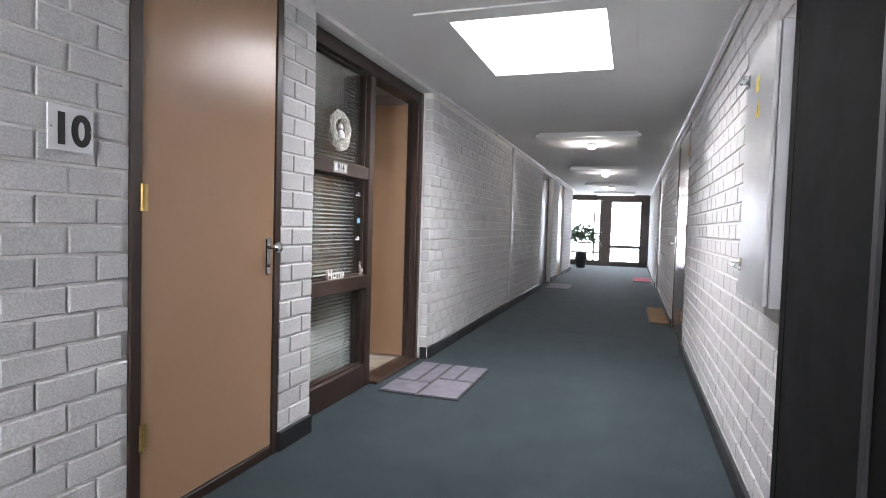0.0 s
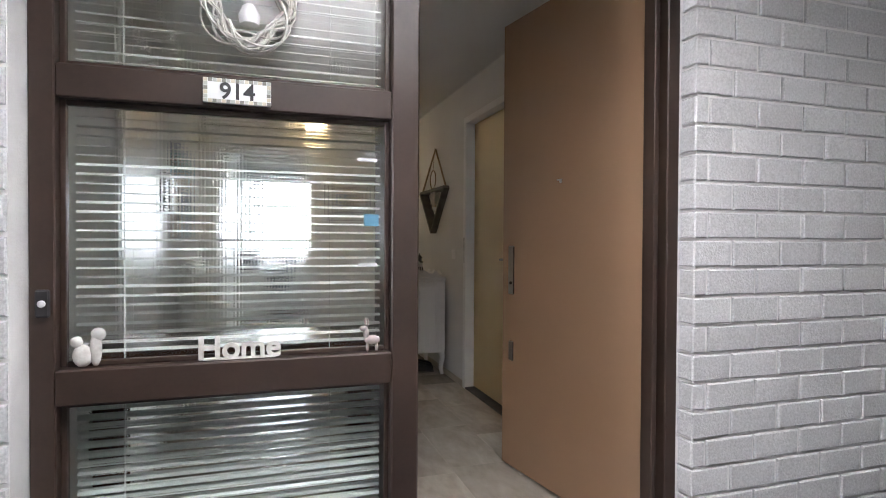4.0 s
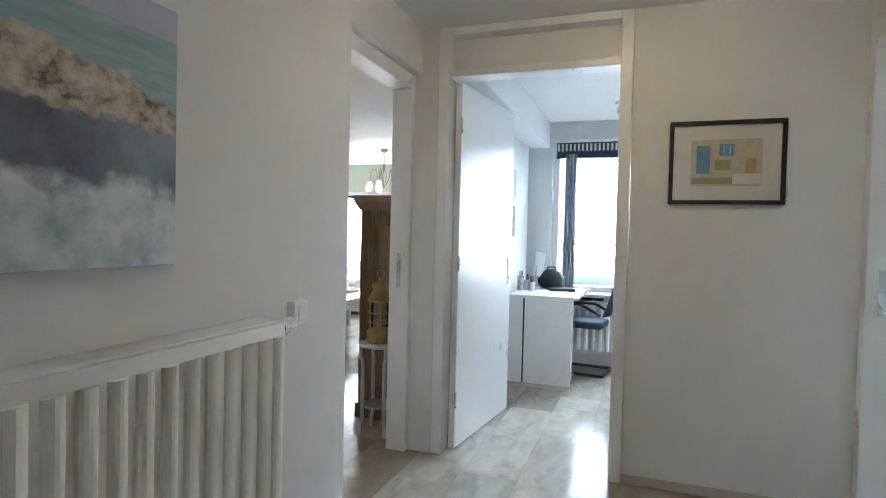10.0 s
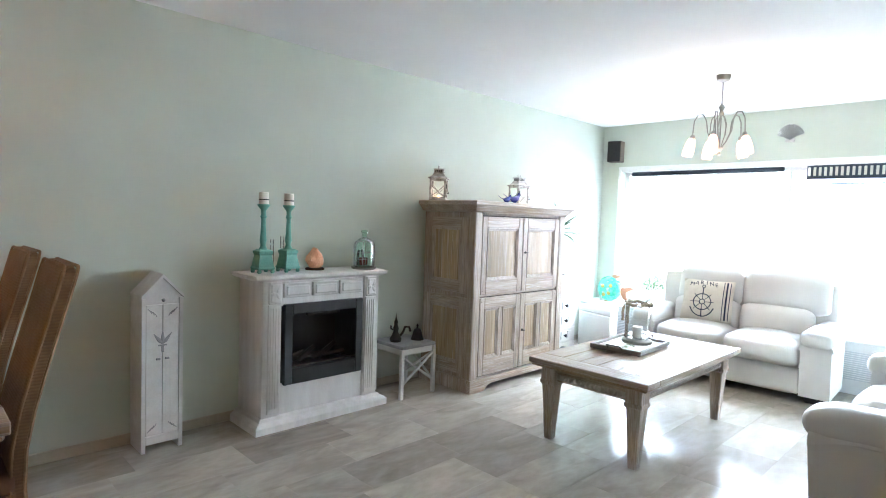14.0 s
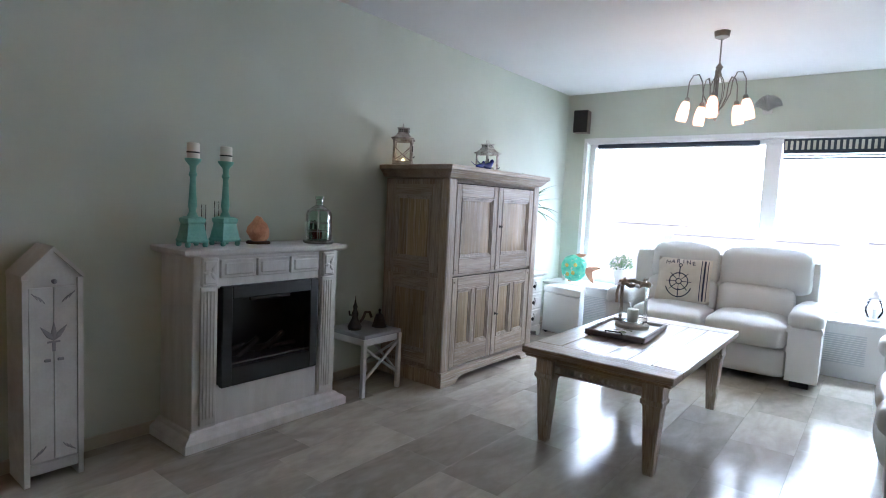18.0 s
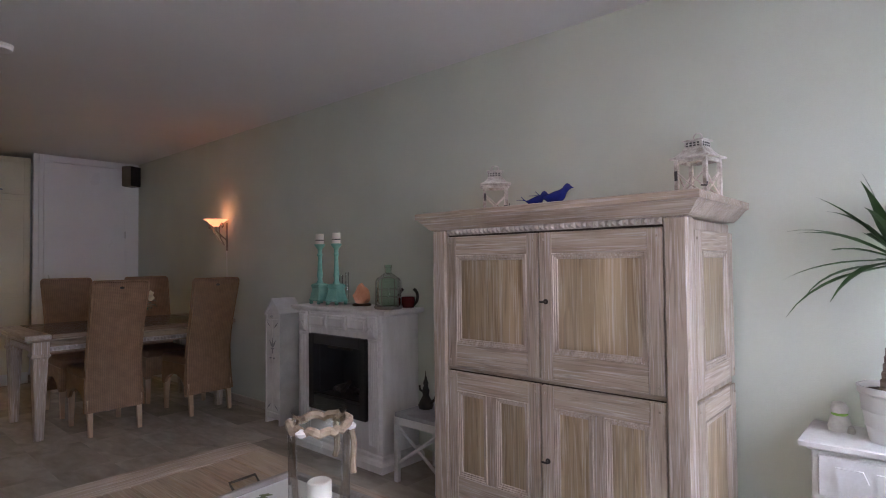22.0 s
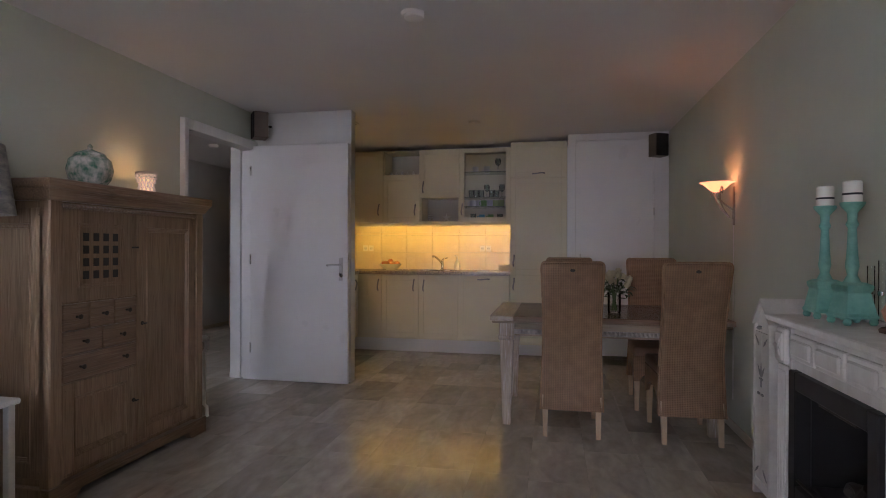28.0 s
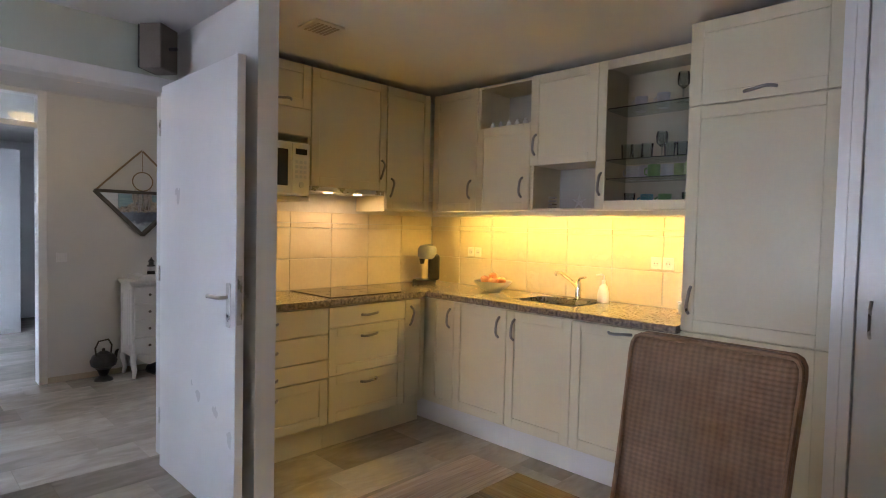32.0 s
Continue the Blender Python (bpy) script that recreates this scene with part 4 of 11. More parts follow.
def chair_proto(at, turn):
    T = thing("dining_chair", "high-backed brown woven rattan dining chair with pale legs", "chair", at, turn, group="chairs round the dining table")
    # height, lean and half width of the curved back, from the skirt to the top
    line = [(0.17, -0.002, 0.196), (0.30, -0.018, 0.192), (0.42, -0.026, 0.187), (0.54, -0.02, 0.183), (0.66, 0.002, 0.181), (0.78, 0.032, 0.181), (0.90, 0.064, 0.184), (1.0, 0.091, 0.188), (1.075, 0.110, 0.191),
            (1.098, 0.116, 0.189), (1.112, 0.119, 0.182), (1.118, 0.121, 0.17)]
    bm = bmesh.new()
    n = 16
    skins = []
    for y in (-0.024, 0.024):
        skins.append([[bm.verts.new((hw * (-1 + 2 * i / n), c + y * (1 if 0 < i < n else 0.55) * (1 if z < 1.11 else 0.5), z + 0.006 * (z > 1.0) * (1 - (-1 + 2 * i / n) ** 2))) for i in range(n + 1)] for z, c, hw in line])
    a, b = skins
    for k in range(len(line) - 1):
        for i in range(n):
            bm.faces.new((a[k][i], a[k][i + 1], a[k + 1][i + 1], a[k + 1][i]))
            bm.faces.new((b[k][i], b[k + 1][i], b[k + 1][i + 1], b[k][i + 1]))
        bm.faces.new((a[k][0], a[k + 1][0], b[k + 1][0], b[k][0]))
        bm.faces.new((a[k][n], b[k][n], b[k + 1][n], a[k + 1][n]))
    for i in range(n):
        bm.faces.new((a[-1][i], a[-1][i + 1], b[-1][i + 1], b[-1][i]))
        bm.faces.new((a[0][i], b[0][i], b[0][i + 1], a[0][i + 1]))
    bmesh.ops.recalc_face_normals(bm, faces=bm.faces)
    back = part("backrest", bm, M_WOVEN, T, "tall curved backrest woven from fine rattan strands", smooth=True)
    for y in (-0.019, 0.019):
        rim = [Vector((-hw, c + y, z)) for z, c, hw in line] + [Vector((hw, c + y, z)) for z, c, hw in line[::-1]]
        tube("piping", M_RATTAN, back, rim, 0.0055, 6)
    part("hand_grip", add_lathe(bmesh.new(), [(0.014, -0.002), (0.016, 0.004), (0.01, 0.007)], 14, m=Matrix.Translation((0, 0.134, 1.065)) @ pose(0, 0, 0, -78), sy=0.6), M_IRON, back)
    sb = add_box(bmesh.new(), (-0.195, -0.46, 0.405), (0.195, -0.025, 0.475), 0.028, 3)
    part("seat", sb, M_SEAT, T, smooth=True)
    # side and front skirts with an arched lower edge
    for sx in (-1, 1):
        arch = [(-0.45, 0.41), (-0.45, 0.22), (-0.415, 0.22)] + [(-0.405 + 0.36 * k / 8, 0.23 + 0.09 * math.sin(math.pi * k / 8) ** 0.6) for k in range(9)] + [(-0.03, 0.2), (-0.03, 0.41)]
        prism("side_skirt", M_WOVEN, T, arch, -0.012, 0.012, m=Matrix.Translation((sx * 0.18, 0, 0)) @ pose(0, 0, 0, 0, 0, 90))
    arch = [(-0.168, 0.41), (-0.168, 0.22), (-0.15, 0.22)] + [(-0.14 + 0.28 * k / 8, 0.24 + 0.07 * math.sin(math.pi * k / 8) ** 0.6) for k in range(9)] + [(0.15, 0.22), (0.168, 0.22), (0.168, 0.41)]
    prism("front_skirt", M_WOVEN, T, arch, -0.45, -0.428)
    for sx in (-1, 1):
        for fy, tilt in ((-0.425, 0), (-0.01, 0.03)):
            x = sx * 0.165
            bm = bmesh.new()
            lo = [bm.verts.new((x + i * 0.013, fy + tilt + j * 0.013, 0)) for i, j in ((-1, -1), (1, -1), (1, 1), (-1, 1))]
            hi = [bm.verts.new((x + i * 0.02, fy + j * 0.018, 0.26)) for i, j in ((-1, -1), (1, -1), (1, 1), (-1, 1))]
            bm.faces.new(lo[::-1])
            bm.faces.new(hi)
            for i in range(4):
                bm.faces.new((lo[i], lo[(i + 1) % 4], hi[(i + 1) % 4], hi[i]))
            part("leg", bm, M_LEGW, T)
    return T


ch = chair_proto((-3.045, 5.475, 0), 0)
copy_thing(ch, pose(-3.765, 5.475, 0, 0, 0, 2))
copy_thing(ch, pose(-3.06, 4.33, 0, 0, 0, 180))
copy_thing(ch, pose(-3.72, 4.36, 0, 0, 0, 178))

# chest of drawers with the yucca
CD = thing("chest_of_drawers", "white painted chest with three panelled drawers and black knobs", "chest", (-4.10, 9.95, 0), 90)
CD.scale = (1.0, 1.0, 1.04)
box("carcass", M_CREAMP, CD, (-0.225, -0.27, 0.09), (0.225, 0, 0.55), 0.004)
cornice("top", M_CREAMP, CD, 0.45, 0.275, 0.55, [(0.005, 0), (0.012, 0.005), (0.03, 0.012), (0.033, 0.028), (0.028, 0.032)])
for k in range(3):
    z0 = 0.115 + k * 0.145
    dr = part("drawer", add_box(bmesh.new(), (-0.205, -0.282, z0), (0.205, -0.268, z0 + 0.132), 0.004), M_CREAMP, CD)
    for j, x in enumerate((-0.155, -0.045, 0.065)):
        bm = bmesh.new()
        o = [(x, z0 + 0.03), (x + 0.075, z0 + 0.03), (x + 0.09, z0 + 0.066), (x + 0.075, z0 + 0.102), (x, z0 + 0.102), (x + (0.015 if j == 2 else 0), z0 + 0.066)]
        add_prism(bm, o, -0.291, -0.281)
        part("raised_field", bm, M_CREAMP, dr)
    turned("knob", M_BLACK, dr, [(0.007, 0), (0.007, 0.012), (0.016, 0.018), (0.017, 0.025), (0.008, 0.033)], m=Matrix.Translation((0.005, -0.289, z0 + 0.066)) @ pose(0, 0, 0, 90), label="black knob")
bm = add_prism(bmesh.new(), [(-0.225, 0), (-0.17, 0), (-0.15, 0.045), (-0.05, 0.06), (0, 0.075), (0.05, 0.06), (0.15, 0.045), (0.17, 0), (0.225, 0), (0.225, 0.095), (-0.225, 0.095)], -0.275, -0.255)
part("skirt", bm, M_CREAMP, CD)
for s in (-1, 1):
    box("foot", M_CREAMP, CD, (s * 0.225, -0.255, 0), (s * 0.19, 0, 0.095), 0.003)

M_POT = surf("white_glazed_pot", (0.70, 0.69, 0.67), (0.64, 0.63, 0.61), 0.3, scale=6)
M_SOIL = surf("potting_soil", (0.06, 0.035, 0.025), (0.10, 0.06, 0.04), 0.95, scale=30, bump=0.6)
M_BARK = surf("yucca_bark", (0.16, 0.11, 0.075), (0.34, 0.29, 0.23), 0.85, scale=9, fine=60, stretch=(1, 1, 7), bump=0.6)
M_LEAF = surf("yucca_leaf", (0.035, 0.105, 0.025), (0.075, 0.17, 0.05), 0.42, scale=4, fine=90, stretch=(6, 6, 1), vary=0.15)
YU = thing("yucca", "yucca palm with two stems in a ribbed white pot", "plant", (-3.95, 9.955, 0.605))
turned("pot", M_POT, YU, [(0.075, 0), (0.079, 0.006), (0.086, 0.048), (0.09, 0.053), (0.089, 0.06), (0.095, 0.1), (0.099, 0.106), (0.098, 0.112), (0.103, 0.16), (0.110, 0.166), (0.111, 0.187), (0.102, 0.187), (0.099, 0.16), (0.02, 0.158)], seg=32)
turned("soil", M_SOIL, YU, [(0.097, 0.145), (0.097, 0.167), (0.05, 0.173), (0.004, 0.175)], seg=20)


def ringed_stem(name, z0, z1, r0, r1, foot, top, ring):
    """A stem ringed by the scars of fallen leaves."""
    n = int((z1 - z0) / ring)
    prof = [(0.001, z0)]
    for k in range(n):
        f = k / n
        r = r0 + (r1 - r0) * f
        z = z0 + (z1 - z0) * f
        prof += [(r * 0.93, z), (r * 1.06, z + ring * 0.75), (r * 1.04, z + ring * 0.92)]
    prof += [(r1 * 0.9, z1), (0.001, z1 + 0.003)]
    bm = add_lathe(bmesh.new(), prof, 12)
    for v in bm.verts:
        f = (v.co.z - z0) / (z1 - z0)
        tilt = 0.16 * math.sin(31 * v.co.z)
        v.co.z += tilt * v.co.x
        v.co.x += foot[0] + (top[0] - foot[0]) * f
        v.co.y += foot[1] + (top[1] - foot[1]) * f + 0.012 * math.sin(math.pi * f)
    part(name, bm, M_BARK, YU, smooth=False)


ringed_stem("trunk", 0.155, 0.64, 0.028, 0.021, (0.0, -0.022), (0.0, 0.012), 0.026)
ringed_stem("stump", 0.155, 0.395, 0.022, 0.02, (0.012, 0.045), (0.01, 0.052), 0.034)
rnd = random.Random(5)


def blade(bm, at, yaw, rise, length, width, droop):
    """A folded, tapering leaf that bends over."""
    rows = []
    n = 7
    for k in range(n + 1):
        f = k / n
        ang = radians(rise) - radians(droop) * f * f
        if k == 0:
            p = Vector(at)
        else:
            d = Vector((math.cos(yaw) * math.cos(ang), math.sin(yaw) * math.cos(ang), math.sin(ang)))
            p = p + d * (length / n)
        w = width * (0.55 + 0.9 * f if f < 0.45 else 1.0 * (1 - f) / 0.58) * 0.5
        s = Vector((-math.sin(yaw), math.cos(yaw), 0)) * max(w, 0.0006)
        up = Vector((0, 0, 1)) * (w * 0.35)
        rows.append([bm.verts.new(p - s + up), bm.verts.new(p), bm.verts.new(p + s + up)])
    for a, b in zip(rows, rows[1:]):
        for i in range(2):
            bm.faces.new((a[i], a[i + 1], b[i + 1], b[i]))
    return bm


for k in range(32):
    yaw, f = k * 2.4, k / 31
    rise = 80 - 100 * f ** 0.85 + rnd.uniform(-9, 9)
    long = 0.235 + 0.13 * f ** 0.6 + rnd.uniform(-0.03, 0.03)
    bm = blade(bmesh.new(), (0.015 * math.cos(yaw), 0.012 + 0.015 * math.sin(yaw), 0.665 - 0.075 * f), yaw, rise, long, rnd.uniform(0.034, 0.044), rnd.uniform(8, 30) + 22 * f)
    bmesh.ops.solidify(bm, geom=bm.faces[:], thickness=0.0012)
    part("leaf", bm, M_LEAF, YU)

# ---- windows, doors and trim ----
M_NAVY = surf("navy_blind", (0.035, 0.05, 0.075), (0.05, 0.065, 0.09), 0.8, scale=20, fine=200)
M_CREAMF = surf("cream_fabric", (0.68, 0.66, 0.60), (0.60, 0.58, 0.53), 0.9, scale=12, fine=220, bump=0.1)
M_GREYW = surf("grey_window_paint", (0.62, 0.64, 0.66), (0.56, 0.58, 0.60), 0.4, scale=5)


def pane(name, parent, a, b, mat=None):
    ob = box(name, mat or M_GLASS, parent, a, b, 0)
    ob.visible_shadow = False
    return ob


def frame_bars(name, mat, parent, axis, lo, hi, u0, u1, z0, z1, bar=0.06, bev=0.004):
    """Four bars of a window or door frame in a wall between lo and hi."""
    obs = []

    def b(ua, ub, za, zb, nm):
        a, c = ((lo, ua, za), (hi, ub, zb)) if axis == "x" else ((ua, lo, za), (ub, hi, zb))
        obs.append(box(nm, mat, parent, a, c, bev))

    b(u0, u0 + bar, z0, z1, name)
    b(u1 - bar, u1, z0, z1, name)
    b(u0 + bar, u1 - bar, z1 - bar, z1, name)
    b(u0 + bar, u1 - bar, z0, z0 + bar, name)
    return obs


W1 = thing("window_1", "wide white framed picture window over the living room ledge", "window", (0, 0, 0), kind="structure")
frame_bars("window_frame", M_WHITE, W1, "y", 11.14, 11.22, -3.86, -0.45, 0.45, 1.93, 0.055)
box("mullion", M_WHITE, W1, (-2.215, 11.13, 0.505), (-2.085, 11.225, 1.875), 0.006)
pane("pane", W1, (-3.805, 11.176, 0.505), (-2.215, 11.184, 1.875))
pane("pane", W1, (-2.085, 11.176, 0.505), (-0.505, 11.184, 1.875))
box("reveal_lining", M_WHITE, W1, (-3.858, 11.062, 1.905), (-0.452, 11.139, 1.928), 0)
box("inner_trim", M_WHITE, W1, (-3.9, 11.048, 1.925), (-0.41, 11.06, 1.965), 0.004)
box("inner_trim", M_WHITE, W1, (-3.9, 11.048, 0.46), (-3.86, 11.06, 1.925), 0.004)

LG = thing("window_ledge", "deep white painted ledge over the convector casing", "ledge", (0, 0, 0), kind="structure")
box("board", M_WHITE, LG, (-4.105, 10.70, 0.425), (-0.225, 11.135, 0.452), 0.006)
for k in range(4):
    x0 = -4.05 + k * 0.95
    pn = box("casing_panel", M_WHITE, LG, (x0, 10.74, 0.0), (x0 + 0.93, 10.76, 0.424), 0.003)
    bm = bmesh.new()
    for j in range(14):
        add_box(bm, (x0 + 0.12, 10.732, 0.12 + j * 0.017), (x0 + 0.8, 10.741, 0.128 + j * 0.017), 0.001)
    part("grille", bm, M_GREYW, pn)
RB = thing("roller_blind", "dark blue roller blind rolled up under the window head", "blind", (0, 0, 0))
turned("roll", M_NAVY, RB, [(0.02, 0), (0.02, 1.5)], m=Matrix.Translation((-2.26, 11.11, 1.885)) @ pose(0, 0, 0, 0, -90, 0), seg=12)
box("bottom_bar", M_GREYW, RB, (-3.76, 11.098, 1.852), (-2.26, 11.118, 1.866), 0.002)
RS = thing("roman_blind", "navy and cream striped pleated blind pulled up", "blind", (0, 0, 0))
box("head_rail", M_NAVY, RS, (-2.07, 11.075, 1.90), (-0.5, 11.125, 1.924), 0.003)
for z, t, mt in ((1.80, 0.02, M_NAVY), (1.772, 0.016, M_GREYW), (1.748, 0.014, M_NAVY)):
    box("fold", mt, RS, (-2.07, 11.07, z - t), (-0.5, 11.11, z), 0.006)
box("striped_band", M_NAVY, RS, (-2.07, 11.085, 1.80), (-0.5, 11.105, 1.9), 0.003)
bm = bmesh.new()
for k in range(38):
    add_box(bm, (-2.06 + k * 0.041, 11.079, 1.812), (-2.06 + k * 0.041 + 0.02, 11.0855, 1.888), 0.001)
part("stripe", bm, M_CREAMF, RS)

# study window, blind and balcony
W2 = thing("window_2", "white framed study window with a navy blind on top", "window", (0, 0, 0), kind="structure")
frame_bars("window_frame", M_WHITE, W2, "y", 8.28, 8.36, 0.25, 1.75, 0.72, 2.25, 0.06)
box("mullion", M_WHITE, W2, (0.40, 8.28, 0.78), (0.46, 8.36, 2.19), 0.004)
pane("pane", W2, (0.31, 8.316, 0.78), (0.40, 8.324, 2.19))
pane("pane", W2, (0.46, 8.316, 0.78), (1.69, 8.324, 2.19))
box("window_sill", M_WHITE, W2, (0.2, 8.1, 0.685), (1.8, 8.279, 0.715), 0.006)
RS2 = thing("roman_blind", "navy striped pleated blind pulled up over the study window", "blind", (0, 0, 0))
box("striped_band", M_NAVY, RS2, (0.28, 8.21, 2.12), (1.72, 8.235, 2.22), 0.003)
bm = bmesh.new()
for k in range(36):
    add_box(bm, (0.29 + k * 0.04, 8.203, 2.135), (0.31 + k * 0.04, 8.2105, 2.205), 0.001)
part("stripe", bm, M_CREAMF, RS2)
box("fold", M_NAVY, RS2, (0.28, 8.2, 2.06), (1.72, 8.24, 2.12), 0.01)
CU = thing("curtain", "grey patterned curtain drawn to the side of the study window", "curtain", (0.375, 8.17, 0.76))
bm = bmesh.new()
cols = []
for i in range(33):
    u = i / 32
    cols.append([bm.verts.new((u * 0.12, 0.022 * math.sin(u * 24), z)) for z in (0, 0.6, 1.34)])
for p, q in zip(cols, cols[1:]):
    for j in range(2):
        bm.faces.new((p[j], q[j], q[j + 1], p[j + 1]))
bmesh.ops.solidify(bm, geom=bm.faces[:], thickness=0.003)
part("cloth", bm, surf("grey_curtain", (0.30, 0.32, 0.36), (0.42, 0.44, 0.47), 0.9, scale=16), CU, smooth=True)

# bedroom balcony door, dark brown
W3 = thing("window_3", "dark brown framed balcony doors of the bedroom", "window", (0, 0, 0), kind="structure")
for x0, x1 in ((2.55, 3.28), (3.28, 4.02), (4.02, 4.75)):
    frame_bars("window_frame", M_BROWN, W3, "y", 8.49, 8.57, x0, x1, 0.05, 2.1, 0.11)
    box("cross_bar", M_BROWN, W3, (x0 + 0.11, 8.5, 0.85), (x1 - 0.11, 8.56, 0.93), 0.004)
    pane("pane", W3, (x0 + 0.11, 8.526, 0.16), (x1 - 0.11, 8.534, 0.85))
    pane("pane", W3, (x0 + 0.11, 8.526, 0.93), (x1 - 0.11, 8.534, 1.99))
for z in (0.6, 1.0, 1.45):
    box("latch", M_STEEL, W3, (3.24, 8.46, z), (3.27, 8.489, z + 0.09), 0.004)
BL = thing("balcony", "concrete balcony slab with a metal railing", "balcony", (0, 0, 0), kind="structure")
box("slab", M_MORTAR, BL, (0.0, 8.64, -0.2), (6.2, 10.2, -0.02), 0.01)
box("slab_edge", M_MORTAR, BL, (0.0, 8.43, -0.2), (2.06, 8.64, -0.02), 0.0)
for k in range(5):
    box("post", M_GREYW, BL, (0.1 + k * 1.5, 10.1, -0.02), (0.14 + k * 1.5, 10.14, 1.16), 0.004)
for z in (0.76, 0.94, 1.16):
    box("rail", M_GREYW, BL, (0.04, 10.09, z), (6.2, 10.15, z + 0.05), 0.006)
box("parapet_panel", surf("blue_grey_panel", (0.22, 0.25, 0.29), (0.18, 0.21, 0.25), 0.5, scale=3), BL, (0.04, 10.11, 0.02), (6.2, 10.13, 0.755), 0.002)


# doors of the flat
def lever(parent, x, y, z, side, m=None, plate=(0.036, 0.2), mat=None, hand=1):
    """A lever handle on a long plate, on the face towards -y (side -1) or +y."""
    mat = mat or M_STEEL
    s = side
    p = box("handle_plate", mat, parent, (x - plate[0] / 2, y, z - plate[1] * 0.68), (x + plate[0] / 2, y + s * 0.008, z + plate[1] * 0.32), 0.003, "brushed metal handle plate")
    bm = bmesh.new()
    add_tube(bm, [(x, y + s * 0.006, z), (x, y + s * 0.045, z), (x + hand * 0.02, y + s * 0.052, z), (x + hand * 0.115, y + s * 0.05, z - 0.003)], 0.009, 10)
    part("lever", bm, mat, p, smooth=True)
    turned("keyhole", M_BLACK, p, [(0.007, 0), (0.007, 0.002)], m=Matrix.Translation((x, y + s * 0.0075, z - plate[1] * 0.42)) @ pose(0, 0, 0, 90 if s < 0 else -90), seg=10)


LD = thing("door_living", "plain white flush living room door standing open", "door", (-0.238, 4.49, 0), 180, kind="structure")
box("leaf", M_WHITE, LD, (0.0, -0.02, 0.008), (0.93, 0.02, 2.118), 0.003)
lever(LD, 0.868, -0.02, 1.05, -1, hand=-1)
lever(LD, 0.868, 0.02, 1.05, 1, hand=-1)
box("lock_edge", M_STEEL, LD, (0.93, -0.011, 0.93), (0.932, 0.011, 1.15), 0)
for z in (0.25, 1.05, 1.85):
    turned("hinge", M_STEEL, LD, [(0.008, 0), (0.008, 0.09)], (0.0, -0.02, z), 10)
DF = thing("door_frame_living", "white painted door frame of the living room", "frame", (0, 0, 0), kind="structure")
box("post", M_WHITE, DF, (-0.262, 4.43, 0), (-0.14, 4.475, 2.165), 0.004)
box("post", M_WHITE, DF, (-0.262, 5.415, 0), (-0.14, 5.46, 2.165), 0.004)
box("head", M_WHITE, DF, (-0.262, 4.475, 2.085), (-0.14, 5.415, 2.165), 0.004)
box("strike_plate", M_STEEL, DF, (-0.215, 5.4135, 0.95), (-0.19, 5.4155, 1.15), 0)

OF = thing("door_frame_office", "white painted full-height frame with a fanlight panel", "frame", (0, 0, 0), kind="structure")
box("post", M_WHITE, OF, (0.0, 5.462, 0), (0.062, 5.585, H - 0.002), 0.004)
box("post", M_WHITE, OF, (0.985, 5.462, 0), (1.048, 5.585, H - 0.002), 0.004)
box("head", M_WHITE, OF, (0.062, 5.462, 2.385), (0.985, 5.585, H - 0.002), 0.003)
box("transom", M_WHITE, OF, (0.062, 5.462, 2.15), (0.985, 5.585, 2.19), 0.004)
box("fanlight_panel", M_WHITE, OF, (0.062, 5.555, 2.19), (0.985, 5.57, 2.385), 0)
OD = thing("door_office", "white flush study door swung open into the room", "door", (0.075, 5.56, 0), 83, kind="structure")
box("leaf", M_WHITE, OD, (0.0, -0.04, 0.008), (0.90, 0.0, 2.142), 0.003)
lever(OD, 0.845, -0.04, 1.05, -1, hand=-1)
for z in (0.25, 1.05, 1.85):
    turned("hinge", M_STEEL, OD, [(0.008, 0), (0.008, 0.09)], (0.0, -0.04, z), 10)

BF = thing("door_frame_bedroom", "white painted full-height frame of the bedroom door", "frame", (0, 0, 0), kind="structure")
box("post", M_WHITE, BF, (2.052, 5.415, 0), (2.2, 5.478, H - 0.002), 0.004)
box("post", M_WHITE, BF, (2.052, 4.622, 0), (2.2, 4.685, H - 0.002), 0.004)
box("transom", M_WHITE, BF, (2.06, 4.685, 2.12), (2.2, 5.415, 2.165), 0.004)
box("head", M_WHITE, BF, (2.06, 4.685, 2.39), (2.2, 5.415, H - 0.002), 0.003)
pane("fanlight_pane", BF, (2.125, 4.685, 2.165), (2.131, 5.415, 2.39))
box("strike_plate", M_STEEL, BF, (2.10, 5.413, 0.95), (2.13, 5.4155, 1.15), 0)

M_CREAMD = surf("cream_yellow_door", (0.66, 0.51, 0.28), (0.62, 0.48, 0.26), 0.4, scale=3)
EF = thing("door_frame_bathroom", "white painted door frame in the hall", "frame", (0, 0, 0), kind="structure")
box("post", M_WHITE, EF, (2.055, 2.2, 0), (2.185, 2.25, 2.15), 0.004)
box("post", M_WHITE, EF, (2.055, 3.07, 0), (2.185, 3.12, 2.15), 0.004)
box("head", M_WHITE, EF, (2.055, 2.25, 2.10), (2.185, 3.07, 2.15), 0.004)
box("threshold", M_BLACK, EF, (2.06, 2.25, 0), (2.185, 3.07, 0.015), 0.003)
box("strike_plate", M_STEEL, EF, (2.053, 3.085, 1.0), (2.0555, 3.105, 1.2), 0)
ED = thing("door_bathroom", "cream yellow flush door, closed", "door", (2.15, 2.66, 0), 90, kind="structure")
box("leaf", M_CREAMD, ED, (-0.405, -0.02, 0.02), (0.405, 0.02, 2.098), 0.003)
lever(ED, -0.34, 0.02, 1.05, 1, hand=1)

